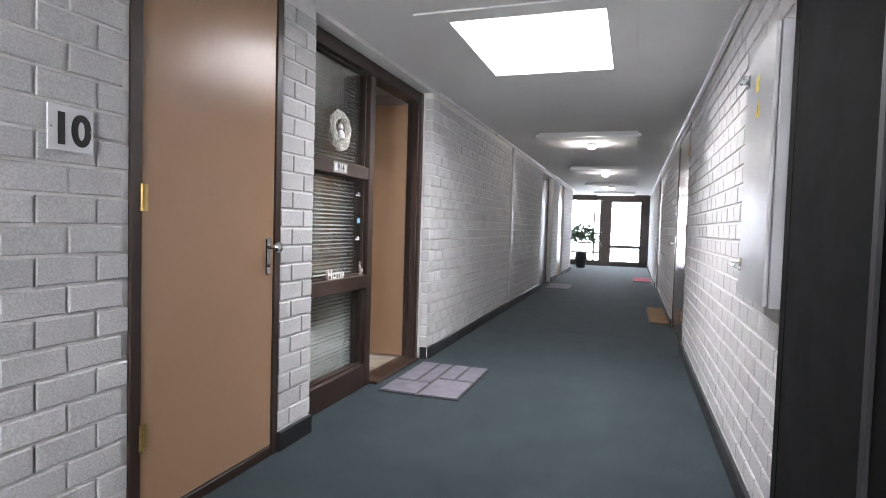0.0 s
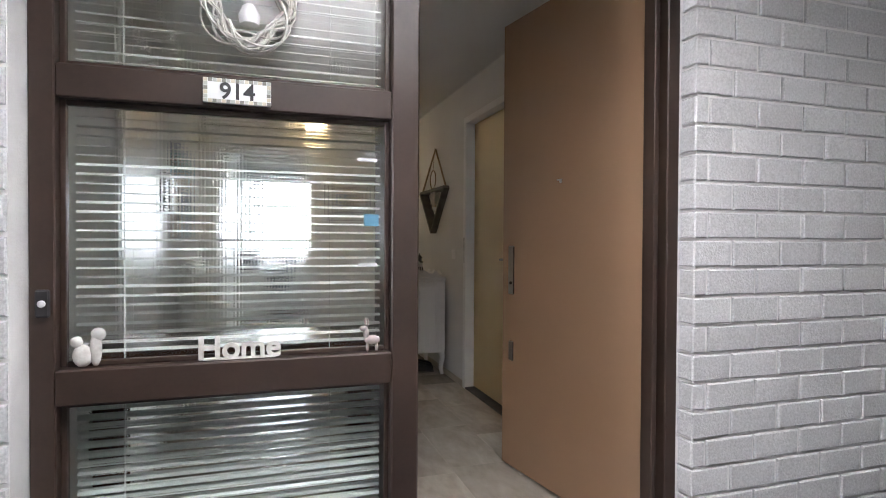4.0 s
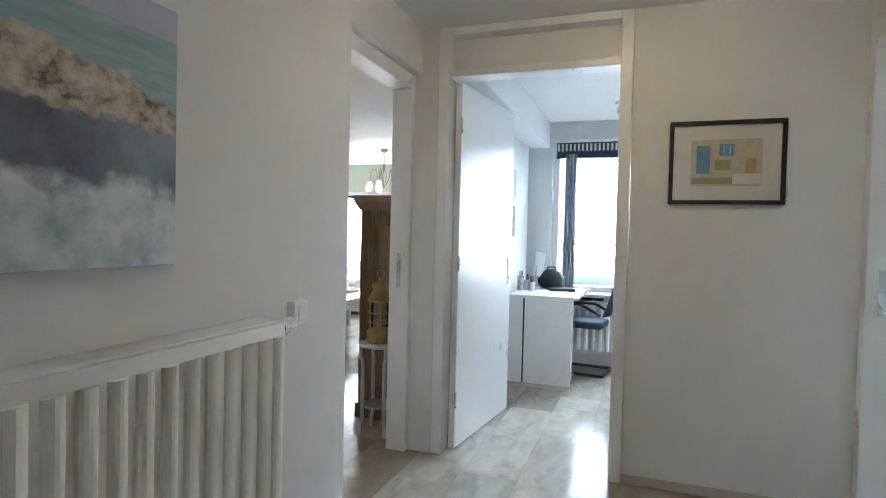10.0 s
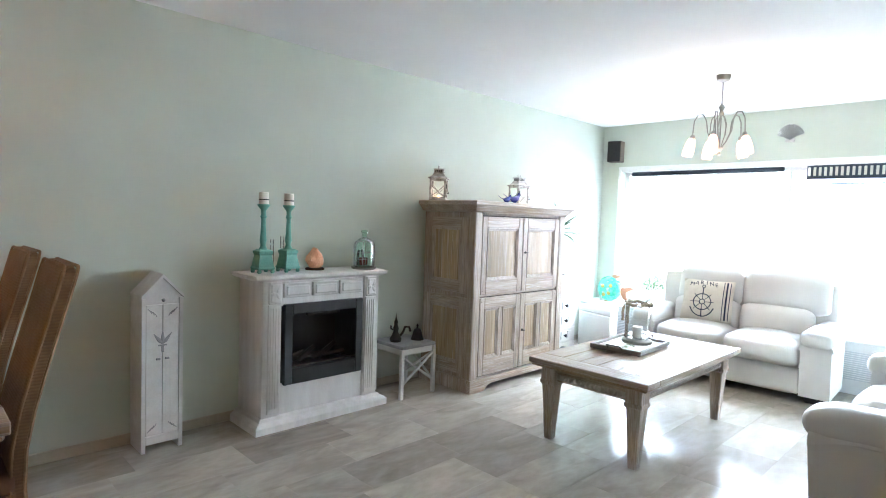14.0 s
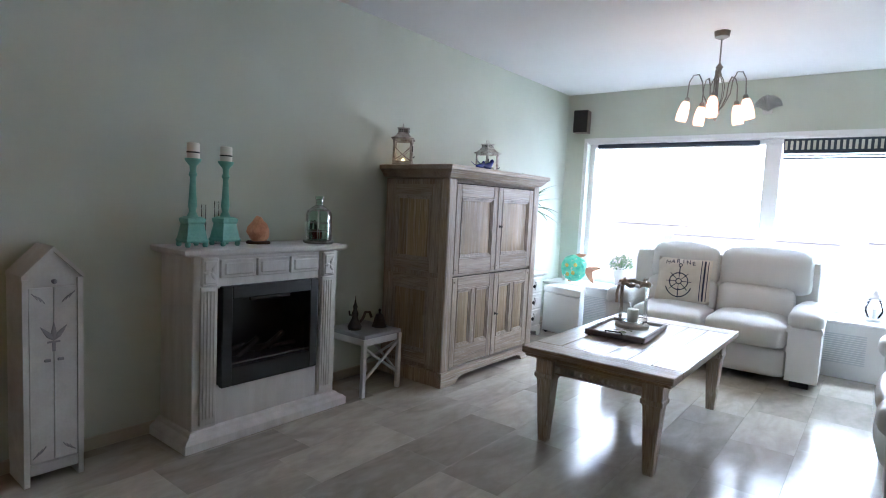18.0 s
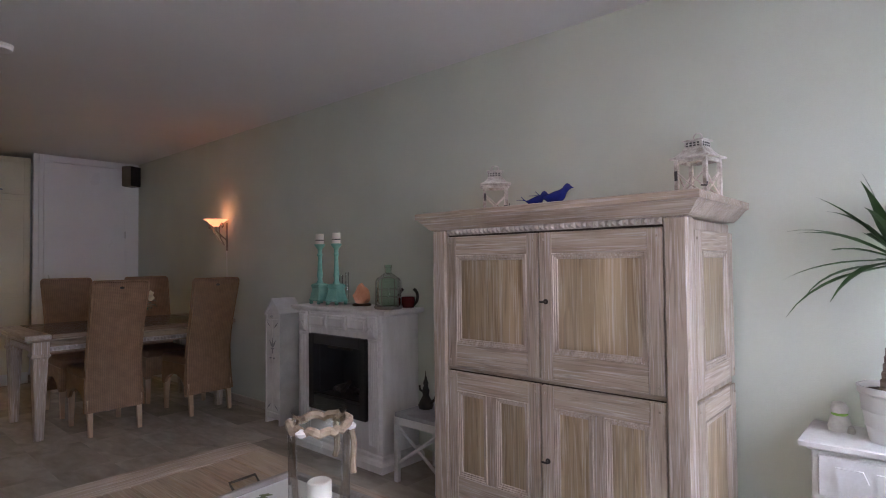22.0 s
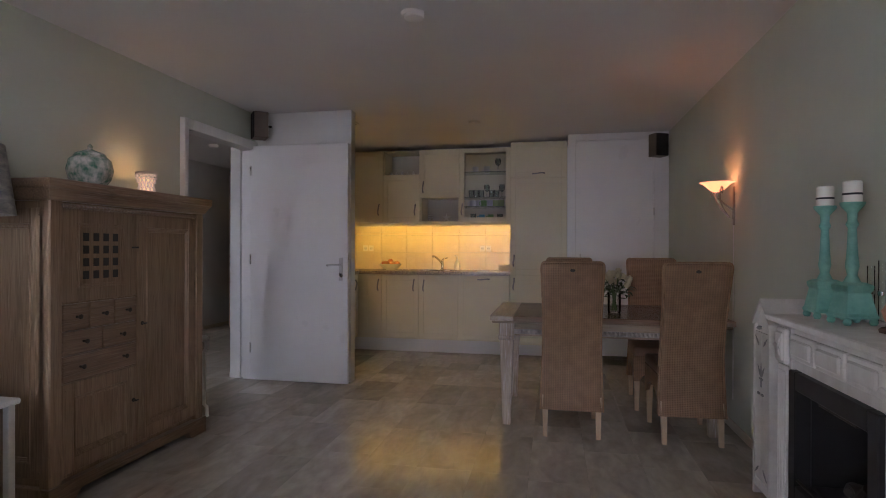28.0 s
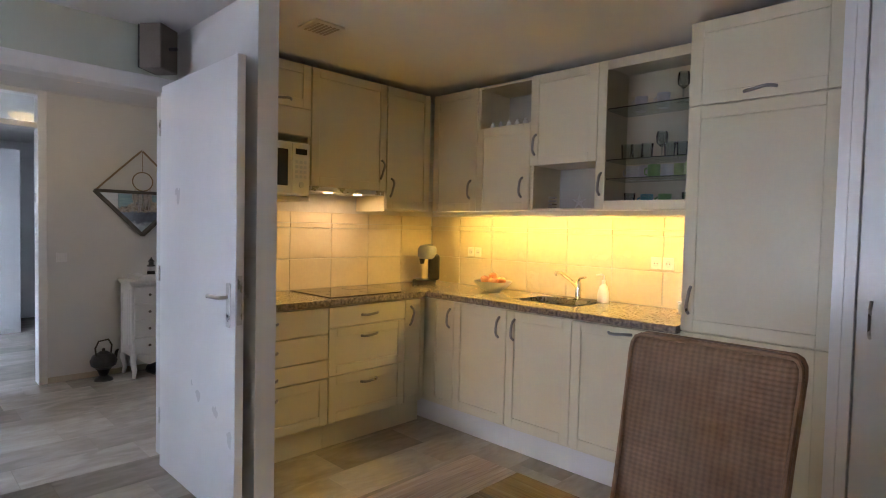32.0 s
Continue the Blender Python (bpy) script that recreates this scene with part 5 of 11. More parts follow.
WF = thing("door_frame_cupboard", "white painted frame round the meter cupboard door", "frame", (0, 0, 0), kind="structure")
box("post", M_WHITE, WF, (-0.10, 1.402, 0), (0.012, 1.44, 2.12), 0.003)
box("post", M_WHITE, WF, (-0.10, 2.26, 0), (0.012, 2.298, 2.12), 0.003)
box("head", M_WHITE, WF, (-0.10, 1.44, 2.08), (0.012, 2.26, 2.12), 0.003)
WD = thing("door_cupboard", "white flush cupboard door with a lever handle, closed", "door", (-0.015, 1.85, 0), 90, kind="structure")
box("leaf", M_WHITE, WD, (-0.405, -0.02, 0.01), (0.405, 0.02, 2.075), 0.003)
lever(WD, 0.35, -0.02, 1.03, -1, hand=-1)

CLF = thing("closet_door", "white flush closet door beside the tall unit, closed", "door", (-3.56, 2.93, 0), 180, kind="structure")
box("leaf", M_WHITE, CLF, (-0.395, -0.045, 0.06), (0.395, -0.008, 2.35), 0.003)
box("frame_strip", M_WHITE, CLF, (-0.44, -0.05, 0), (-0.4, -0.031, 2.42), 0.003)
tube("bow_handle", M_STEEL, CLF, [(-0.35, -0.045, 1.0), (-0.35, -0.07, 1.02), (-0.35, -0.072, 1.11), (-0.35, -0.045, 1.14)], 0.006)
for z in (0.4, 1.55, 2.2):
    turned("hinge", M_STEEL, CLF, [(0.008, 0), (0.008, 0.08)], (0.4, -0.045, z), 10)

# skirting boards
M_SKIRT = surf("pale_tile_skirting", (0.52, 0.47, 0.38), (0.45, 0.40, 0.32), 0.45, scale=4)
for nm, a, b in (
    ("skirting_living", (-4.108, 2.97, 0), (-4.096, 10.74, 0.06)), ("skirting_living", (-0.234, 5.47, 0), (-0.222, 10.74, 0.06)),
    ("skirting_hall", (0.001, 0.76, 0), (0.011, 1.40, 0.05)), ("skirting_hall", (0.001, 2.3, 0), (0.011, 4.45, 0.05)),
    ("skirting_hall", (1.05, 5.468, 0), (2.05, 5.478, 0.05)), ("skirting_hall", (2.058, 3.12, 0), (2.068, 4.62, 0.05)), ("skirting_hall", (2.058, 0.76, 0), (2.068, 2.2, 0.05)),
):
    tagged(box(nm, M_SKIRT, None, a, b, 0.003), "low pale tile skirting along the wall", "baseboard", kind="structure")

# ---- outside ----
M_HAZE = glow("bright_hazy_sky", (0.88, 0.94, 1.0), 3.6)
bk = bmesh.new()
add_box(bk, (-160, 139.5, -60), (160, 140, 120))
tagged(part("backdrop_north", bk, M_HAZE, None), "bright hazy white sky beyond the city", "backdrop", kind="structure")
bk = bmesh.new()
add_box(bk, (99.5, -70, -60), (100, 70, 90))
tagged(part("backdrop_east", bk, M_HAZE, None), "bright hazy white sky beyond the corridor", "backdrop", kind="structure")
M_TOWN = surf("far_ground", (0.17, 0.17, 0.17), (0.24, 0.24, 0.24), 0.95, scale=0.05, fine=0.6)
gd = box("ground", M_TOWN, None, (-600, -400, -30.4), (600, 139, -30), 0)
tagged(gd, "hazy town ground far below the flat", "ground", kind="structure")
# the facade colour is lightened to paint in the haze of distance
M_FAC = surf("haze_paled_facade", (0.46, 0.41, 0.39), (0.38, 0.34, 0.33), 0.8, scale=0.3, vary=0.15)
M_FWIN = surf("far_window_glass", (0.27, 0.265, 0.28), (0.31, 0.305, 0.32), 0.3, scale=1)
rnd = random.Random(11)
for k, (x, y, w, d, h, fl_n) in enumerate(((-62, 118, 9, 8, 36, 11), (-40, 128, 16, 9, 37, 11), (-20, 122, 26, 10, 35.5, 10), (8, 126, 22, 9, 36, 10), (32, 120, 12, 9, 37, 11), (-80, 110, 14, 9, 33, 10), (-100, 122, 18, 9, 36, 11), (-121, 114, 14, 9, 37.5, 11), (-76, 128, 16, 9, 37, 11), (-54, 110, 12, 9, 32, 10), (-90, 96, 26, 10, 24, 7), (-36, 92, 22, 10, 19, 5), (-6, 96, 30, 10, 20, 5), (28, 90, 24, 12, 18, 5))):
    T = thing("apartment_building", "hazy brick apartment block far across the town", "building", (x, y, -38), rnd.uniform(-8, 8), group="far blocks of flats")
    box("wall", M_FAC, T, (-w / 2, -d / 2, 0), (w / 2, d / 2, h), 0.1)
    box("roof", M_FAC, T, (-w / 2 - 0.3, -d / 2 - 0.3, h), (w / 2 + 0.3, d / 2 + 0.3, h + 0.5), 0.05)
    for f in range(fl_n):
        bm = bmesh.new()
        for q in range(int(w / 2.2)):
            x0 = -w / 2 + 0.5 + q * 2.2
            add_box(bm, (x0, -d / 2 - 0.06, 1 + f * (h - 1) / fl_n), (x0 + 1.5, -d / 2 + 0.05, 1 + f * (h - 1) / fl_n + 1.5))
        part("window_row", bm, M_FWIN, T)
M_FTREE = surf("bare_far_trees", (0.22, 0.19, 0.19), (0.28, 0.24, 0.24), 0.95, scale=0.6, fine=5)
bm = bmesh.new()
for k in range(900):
    x, y = rnd.uniform(-90, 70), rnd.uniform(58, 112)
    h = rnd.uniform(5, 12)
    r = rnd.uniform(1.0, 2.0)
    for j in range(3):
        c = Vector((x + rnd.uniform(-r, r), y + rnd.uniform(-r, r), -30 + h * rnd.uniform(0.5, 1)))
        vs = [bm.verts.new(c + Vector((rnd.gauss(0, 1), rnd.gauss(0, 1), rnd.gauss(0, 1))).normalized() * r * rnd.uniform(0.5, 1)) for _ in range(4)]
        for tri in ((0, 1, 2), (0, 2, 3), (0, 3, 1), (1, 3, 2)):
            bm.faces.new([vs[i] for i in tri])
tagged(part("far_woods", bm, M_FTREE, None), "hazy bare treetops far across the town", "trees", kind="stuff")

# ---- kitchen ----
M_KIT = surf("cream_kitchen_lacquer", (0.68, 0.63, 0.46), (0.64, 0.59, 0.425), 0.42, scale=2, fine=70, bump=0.03)
M_DARKST = surf("dark_brushed_steel", (0.34, 0.33, 0.32), (0.28, 0.27, 0.26), 0.3, metal=1.0, scale=12)
M_KITW = surf("white_plinth", (0.70, 0.69, 0.66), (0.66, 0.65, 0.62), 0.45, scale=3)
M_GRAN = surf("speckled_granite", (0.40, 0.35, 0.30), (0.10, 0.09, 0.09), 0.18, scale=60, fine=230, detail=2)
M_SPL = surf("cream_wall_tile", (0.66, 0.58, 0.42), (0.60, 0.52, 0.37), 0.25, scale=5, fine=40, bump=0.05, vary=0.04)
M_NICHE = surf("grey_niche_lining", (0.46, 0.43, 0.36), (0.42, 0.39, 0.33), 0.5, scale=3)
M_PLAST = surf("white_plastic", (0.74, 0.73, 0.70), (0.70, 0.69, 0.66), 0.4, scale=6)


def bow(parent, x, y, z, length=0.13, upright=True):
    pts = []
    for k in range(9):
        f = k / 8 - 0.5
        off = 0.03 * (1 - (2 * f) ** 4) + 0.004 * math.sin(f * 6)
        pts.append((x + (0.006 * math.sin(f * 5) if upright else f * length), y - off, z + (f * length if upright else 0.004 * math.sin(f * 5))))
    return part("bow_handle", add_tube(bmesh.new(), pts, 0.008, 8), M_DARKST, parent, "curved brushed steel handle", smooth=True)


def front(parent, x0, x1, z0, z1, y, handle=None, name="door", rim=0.058, glass_mat=None):
    """A framed kitchen front with a shallow sunk field."""
    bm = bmesh.new()
    g = 0.0015
    x0, x1, z0, z1 = x0 + g, x1 - g, z0 + g, z1 - g
    if x1 - x0 < 0.25 and z1 - z0 > 0.3:
        rim = 0.04
    if z1 - z0 < 0.17:
        add_box(bm, (x0, y, z0), (x1, y + 0.02, z1), 0.003)
        d = part(name, bm, M_KIT, parent)
    else:
        add_box(bm, (x0, y, z0), (x0 + rim, y + 0.02, z1), 0.0025)
        add_box(bm, (x1 - rim, y, z0), (x1, y + 0.02, z1), 0.0025)
        add_box(bm, (x0 + rim, y + 0.0004, z1 - rim), (x1 - rim, y + 0.02, z1), 0.0025)
        add_box(bm, (x0 + rim, y + 0.0004, z0), (x1 - rim, y + 0.02, z0 + rim), 0.0025)
        d = part(name, bm, M_KIT, parent)
        if glass_mat:
            pane("pane", d, (x0 + rim - 0.004, y + 0.008, z0 + rim - 0.004), (x1 - rim + 0.004, y + 0.012, z1 - rim + 0.004), glass_mat)
        else:
            box("field", M_KIT, d, (x0 + rim, y + 0.006, z0 + rim), (x1 - rim, y + 0.018, z1 - rim), 0.002)
    if handle:
        bow(d, handle[0], y, handle[1], upright=len(handle) < 3)
    return d


def unit(name, label, xy, turn, w, z0, z1, depth, kind="cabinet", hollow=False):
    T = thing(name, label, kind, (*xy, 0), turn, group="kitchen units")
    if not hollow:
        box("carcass", M_KIT, T, (-w / 2 + 0.001, -depth, z0), (w / 2 - 0.001, 0, z1), 0.002)
    return T


# south run, fronts towards the room; each unit's x is measured back along the wall
YS = 2.275
for x0, x1, hx in ((-0.75, -0.965, 0.07), (-0.965, -1.41, 0.165), (-1.41, -1.87, -0.17)):
    c, w = (x0 + x1) / 2, abs(x1 - x0)
    U = unit("base_cabinet", "cream framed kitchen base cabinet under the worktop", (c, YS), 180, w, 0.15, 0.89, 0.595)
    front(U, -w / 2, w / 2, 0.165, 0.885, -0.617, (hx, 0.77))
    box("plinth", M_KITW, U, (-w / 2, -0.56, 0.0), (w / 2, -0.54, 0.149), 0.001)
U = unit("dishwasher_cabinet", "cream front of the built-in dishwasher", (-2.16, YS), 180, 0.58, 0.15, 0.89, 0.595)
front(U, -0.29, 0.29, 0.165, 0.885, -0.617, (0.0, 0.85, 1))
box("plinth", M_KITW, U, (-0.29, -0.56, 0.0), (0.29, -0.54, 0.149), 0.001)
U = unit("corner_cabinet", "cream blind corner base cabinet", (-0.425, YS), 180, 0.65, 0.15, 0.89, 0.595)
box("plinth", M_KITW, U, (-0.2, -0.56, 0), (0.325, -0.54, 0.149), 0.001)
# east run
XE = -0.105
U = unit("base_cabinet", "narrow cream kitchen base cabinet at the corner", (XE, 2.985), -90, 0.185, 0.15, 0.89, 0.555)
front(U, -0.0925, 0.0925, 0.165, 0.885, -0.577, (-0.045, 0.77))
box("plinth", M_KIT, U, (-0.0925, -0.52, 0), (0.0925, -0.50, 0.149), 0.001)
U = unit("drawer_cabinet", "cream kitchen unit with three wide drawers under the hob", (XE, 3.385), -90, 0.615, 0.15, 0.89, 0.555)
for z0, z1 in ((0.165, 0.455), (0.458, 0.752), (0.755, 0.885)):
    front(U, -0.3075, 0.3075, z0, z1, -0.577, (0.0, (z0 + z1) / 2 + (0.08 if z1 < 0.8 else 0), 1), "drawer")
box("plinth", M_KIT, U, (-0.3075, -0.52, 0), (0.3075, -0.50, 0.149), 0.001)
U = unit("drawer_cabinet", "cream kitchen unit with four drawers beside the partition", (XE, 4.0), -90, 0.61, 0.15, 0.89, 0.555)
for z0, z1 in ((0.165, 0.45), (0.453, 0.565), (0.568, 0.72), (0.723, 0.885)):
    front(U, -0.305, 0.305, z0, z1, -0.577, (-0.1, z1 - 0.07, 1), "drawer")
box("plinth", M_KIT, U, (-0.305, -0.52, 0), (0.305, -0.50, 0.149), 0.001)

# worktop with the sink's cut-out
bm = bmesh.new()
for a, b in (((-2.45, 2.275), (-1.76, 2.90)), ((-1.36, 2.275), (-0.105, 2.90)), ((-1.76, 2.275), (-1.36, 2.40)), ((-1.76, 2.69), (-1.36, 2.90)), ((-0.695, 2.90), (-0.105, 4.305))):
    add_box(bm, (*a, 0.892), (*b, 0.93))
wt = tagged(part("worktop", bm, M_GRAN, None), "speckled brown granite worktop running round the corner", "worktop")
SK = thing("sink", "small stainless steel sink bowl set in the worktop", "sink", (-1.56, 2.545, 0.93))
bm = bmesh.new()
r0 = [bm.verts.new((x, y, 0.002)) for x, y in ((-0.215, -0.16), (0.215, -0.16), (0.215, 0.16), (-0.215, 0.16))]
r1 = [bm.verts.new((x, y, 0.002)) for x, y in ((-0.18, -0.13), (0.18, -0.13), (0.18, 0.13), (-0.18, 0.13))]
r2 = [bm.verts.new((x, y, -0.15)) for x, y in ((-0.16, -0.11), (0.16, -0.11), (0.16, 0.11), (-0.16, 0.11))]
for p, q in ((r0, r1), (r1, r2)):
    for i in range(4):
        bm.faces.new((p[i], p[(i + 1) % 4], q[(i + 1) % 4], q[i]))
bm.faces.new(r2)
bmesh.ops.solidify(bm, geom=bm.faces[:], thickness=0.002)
part("bowl", bm, M_STEEL, SK)
turned("drain", M_IRON, SK, [(0.03, -0.148), (0.03, -0.144)])
TP = thing("tap", "chrome mixer tap behind the sink", "tap", (-1.58, 2.345, 0.93))
M_CHROME = surf("chrome", (0.75, 0.75, 0.75), (0.7, 0.7, 0.7), 0.08, metal=1.0, scale=3)
turned("body", M_CHROME, TP, [(0.026, 0), (0.026, 0.006), (0.02, 0.01), (0.02, 0.1), (0.014, 0.12), (0.0, 0.125)])
tube("spout", M_CHROME, TP, [(0, 0, 0.07), (0.03, 0.04, 0.12), (0.07, 0.10, 0.17), (0.09, 0.13, 0.175), (0.093, 0.135, 0.155)], 0.011)
tube("lever", M_CHROME, TP, [(0, 0, 0.12), (-0.02, 0.01, 0.14), (-0.07, 0.03, 0.15)], 0.007)
M_ZONE = surf("hob_zone_ring", (0.04, 0.026, 0.02), (0.032, 0.02, 0.016), 0.12, scale=4)
HB = thing("hob", "brown glass ceramic hob flush on the worktop", "hob", (-0.39, 3.36, 0.93))
box("glass", surf("hob_glass", (0.05, 0.03, 0.022), (0.04, 0.024, 0.018), 0.06, scale=3), HB, (-0.24, -0.29, 0), (0.24, 0.29, 0.006), 0.002)
for x, y in ((-0.1, -0.14), (-0.1, 0.14), (0.11, -0.14), (0.11, 0.14)):
    turned("cooking_zone", M_ZONE, HB, [(0.085, 0.006), (0.085, 0.0065)], (x, y, 0), 24)

# upper cabinets, south
ZU0, ZU1, DU = 1.505, 2.375, 0.33
for x0, x1, hx in ((-0.46, -0.90, -0.17), (-0.90, -1.36, -0.18)):
    c, w = (x0 + x1) / 2, abs(x1 - x0)
    if x0 > -0.8:
        U = unit("wall_cabinet", "cream framed kitchen wall cabinet", (c, YS), 180, w, ZU0, ZU1, DU)
        front(U, -w / 2, w / 2, ZU0, ZU1, -DU - 0.022, (0.165, 1.66))
    else:
        U = unit("wall_cabinet", "cream kitchen wall cabinet with an open niche on top", (c, YS), 180, w, ZU0, 2.07, DU)
        front(U, -w / 2, w / 2, ZU0, 2.075, -DU - 0.022, (0.17, 1.66))
        for a, b in (((-w / 2 + 0.001, -DU, 2.071), (-w / 2 + 0.017, 0, ZU1)), ((w / 2 - 0.017, -DU, 2.071), (w / 2 - 0.001, 0, ZU1)), ((-w / 2 + 0.017, -DU, ZU1 - 0.016), (w / 2 - 0.017, 0, ZU1)), ((-w / 2 + 0.017, -DU + 0.002, 2.071), (w / 2 - 0.017, 0, 2.085))):
            box("niche_board", M_KIT, U, a, b, 0.001)
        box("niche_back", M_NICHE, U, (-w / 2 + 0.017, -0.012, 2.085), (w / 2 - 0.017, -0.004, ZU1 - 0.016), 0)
w = 0.48
U = unit("wall_cabinet", "cream kitchen wall cabinet over an open niche", (-1.6, YS), 180, w, 1.80, ZU1, DU)
front(U, -w / 2, w / 2, 1.795, ZU1, -DU - 0.022, (-0.2, 1.93))
for a, b in (((-w / 2 + 0.001, -DU, ZU0), (-w / 2 + 0.017, 0, 1.799)), ((w / 2 - 0.017, -DU, ZU0), (w / 2 - 0.001, 0, 1.799)), ((-w / 2 + 0.017, -DU, ZU0), (w / 2 - 0.017, 0, ZU0 + 0.016))):
    box("niche_board", M_KIT, U, a, b, 0.001)
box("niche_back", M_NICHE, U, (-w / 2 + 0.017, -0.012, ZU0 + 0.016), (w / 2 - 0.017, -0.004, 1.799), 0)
w = 0.6
GC = unit("glass_cabinet", "cream wall cabinet with a framed glass door and glass shelves", (-2.14, YS), 180, w, ZU0, ZU1, DU, hollow=True)
for a, b in (((-w / 2 + 0.001, -DU, ZU0), (-w / 2 + 0.017, 0, ZU1)), ((w / 2 - 0.017, -DU, ZU0), (w / 2 - 0.001, 0, ZU1)), ((-w / 2 + 0.017, -DU, ZU0), (w / 2 - 0.017, 0, ZU0 + 0.016)), ((-w / 2 + 0.017, -DU, ZU1 - 0.016), (w / 2 - 0.017, 0, ZU1)), ((-w / 2 + 0.017, -0.012, ZU0 + 0.016), (w / 2 - 0.017, -0.004, ZU1 - 0.016))):
    box("board", M_KIT, GC, a, b, 0.001)
front(GC, -w / 2, w / 2, ZU0, ZU1, -DU - 0.022, (-0.27, 1.66), rim=0.055, glass_mat=M_GLASS)
M_SHELF = glass("shelf_glass", (0.75, 0.9, 0.85))
for z in (1.69, 1.80, 2.10):
    pane("glass_shelf", GC, (-w / 2 + 0.018, -DU + 0.03, z), (w / 2 - 0.018, -0.015, z + 0.006), M_SHELF)
box("light_pelmet", M_KIT, None, (-2.44, 2.60, 1.476), (-0.47, 2.628, 1.503), 0.003)
tagged(bpy.data.objects["light_pelmet"], "cream light pelmet under the wall cabinets", "pelmet")

# upper cabinets, east
U = unit("wall_cabinet", "cream framed kitchen wall cabinet in the corner", (XE, 2.86), -90, 0.42, 1.505, ZU1, 0.32)
front(U, -0.21, 0.21, 1.505, ZU1, -0.342, (-0.17, 1.66))
U = unit("hood_cabinet", "cream cabinet front over the extractor hood", (XE, 3.38), -90, 0.61, 1.63, ZU1, 0.32)
front(U, -0.305, 0.305, 1.63, ZU1, -0.342, (0.26, 1.78))
box("hood", M_STEEL, U, (-0.3, -0.33, 1.60), (0.3, -0.01, 1.629), 0.003, "slim steel extractor hood")
for y in (-0.12, 0.12):
    turned("hood_lamp", M_OPAL, U, [(0.03, 1.594), (0.03, 1.6)], (y, -0.26, 0), 16)
box("pelmet_return", M_KIT, U, (0.30, -0.335, 1.49), (0.305, 0, 1.6), 0.001)
U = unit("microwave_cabinet", "cream wall cabinet with a microwave shelf", (XE, 3.995), -90, 0.61, 1.93, ZU1, 0.32)
front(U, -0.305, 0.305, 2.10, ZU1, -0.342, (0.1, 2.14, 1))
front(U, -0.305, 0.305, 1.93, 2.097, -0.342)
box("shelf", M_KIT, U, (-0.305, -0.34, 1.53), (0.305, 0, 1.555), 0.003)
box("side_board", M_KIT, U, (-0.305, -0.33, 1.555), (-0.289, 0, 1.93), 0.001)
box("side_board", M_KIT, U, (0.289, -0.33, 1.555), (0.305, 0, 1.93), 0.001)
MW = thing("microwave", "white microwave oven on the shelf under the wall cabinet", "microwave", (XE, 3.934, 1.556), -90)
MW.scale = (0.8, 1.0, 1.0)
box("case", M_PLAST, MW, (-0.28, -0.36, 0.005), (0.28, -0.03, 0.33), 0.008)
box("door", M_PLAST, MW, (-0.275, -0.372, 0.012), (0.12, -0.361, 0.32), 0.004)
box("window", M_DARKGL, MW, (-0.23, -0.375, 0.06), (0.085, -0.3725, 0.28), 0.002, "dark microwave window")
box("control_panel", M_PLAST, MW, (0.125, -0.37, 0.012), (0.275, -0.361, 0.32), 0.003)
box("display", M_BLACK, MW, (0.15, -0.373, 0.255), (0.25, -0.3705, 0.29), 0.001)
for r in range(4):
    for q in range(3):
        box("button", M_GREYW, MW, (0.15 + q * 0.036, -0.372, 0.11 + r * 0.03), (0.175 + q * 0.036, -0.3705, 0.128 + r * 0.03), 0.001)
turned("dial", M_GREYW, MW, [(0.02, 0), (0.018, 0.012)], m=Matrix.Translation((0.2, -0.37, 0.07)) @ pose(0, 0, 0, 90), seg=16)

# tall unit with the fridge
TU = unit("fridge_cabinet", "tall cream cabinet with the built-in fridge", (-2.765, YS), 180, 0.62, 0.12, 2.385, 0.56)
front(TU, -0.31, 0.31, 0.15, 0.905, -0.585, (-0.27, 0.80))
front(TU, -0.31, 0.31, 0.908, 1.985, -0.585, (-0.27, 1.06))
front(TU, -0.31, 0.31, 1.988, 2.385, -0.585, (0.0, 2.03, 1))
box("plinth", M_KITW, TU, (-0.31, -0.53, 0.0), (0.31, -0.51, 0.119), 0.001)

# tiled splashback
M_JOINT = surf("cream_joint", (0.62, 0.60, 0.54), (0.55, 0.53, 0.48), 0.8, scale=10)
SB = tagged(box("splashback", M_JOINT, None, (-2.45, 2.271, 0.93), (-0.105, 2.2745, 1.50), 0), "cream tiled splashback behind the worktop", "tiles", kind="structure")
SB2 = tagged(box("splashback", M_JOINT, None, (-0.1045, 2.2745, 0.93), (-0.101, 4.305, 1.60), 0), "cream tiled splashback behind the hob", "tiles", kind="structure")


def tile_mesh(name, w, h, t=0.006):
    me = bpy.data.meshes.new(name)
    bm = add_box(bmesh.new(), (-w / 2, -t, -h / 2), (w / 2, 0, h / 2), 0.002)
    bm.to_mesh(me)
    bm.free()
    me.materials.append(M_SPL)
    return me


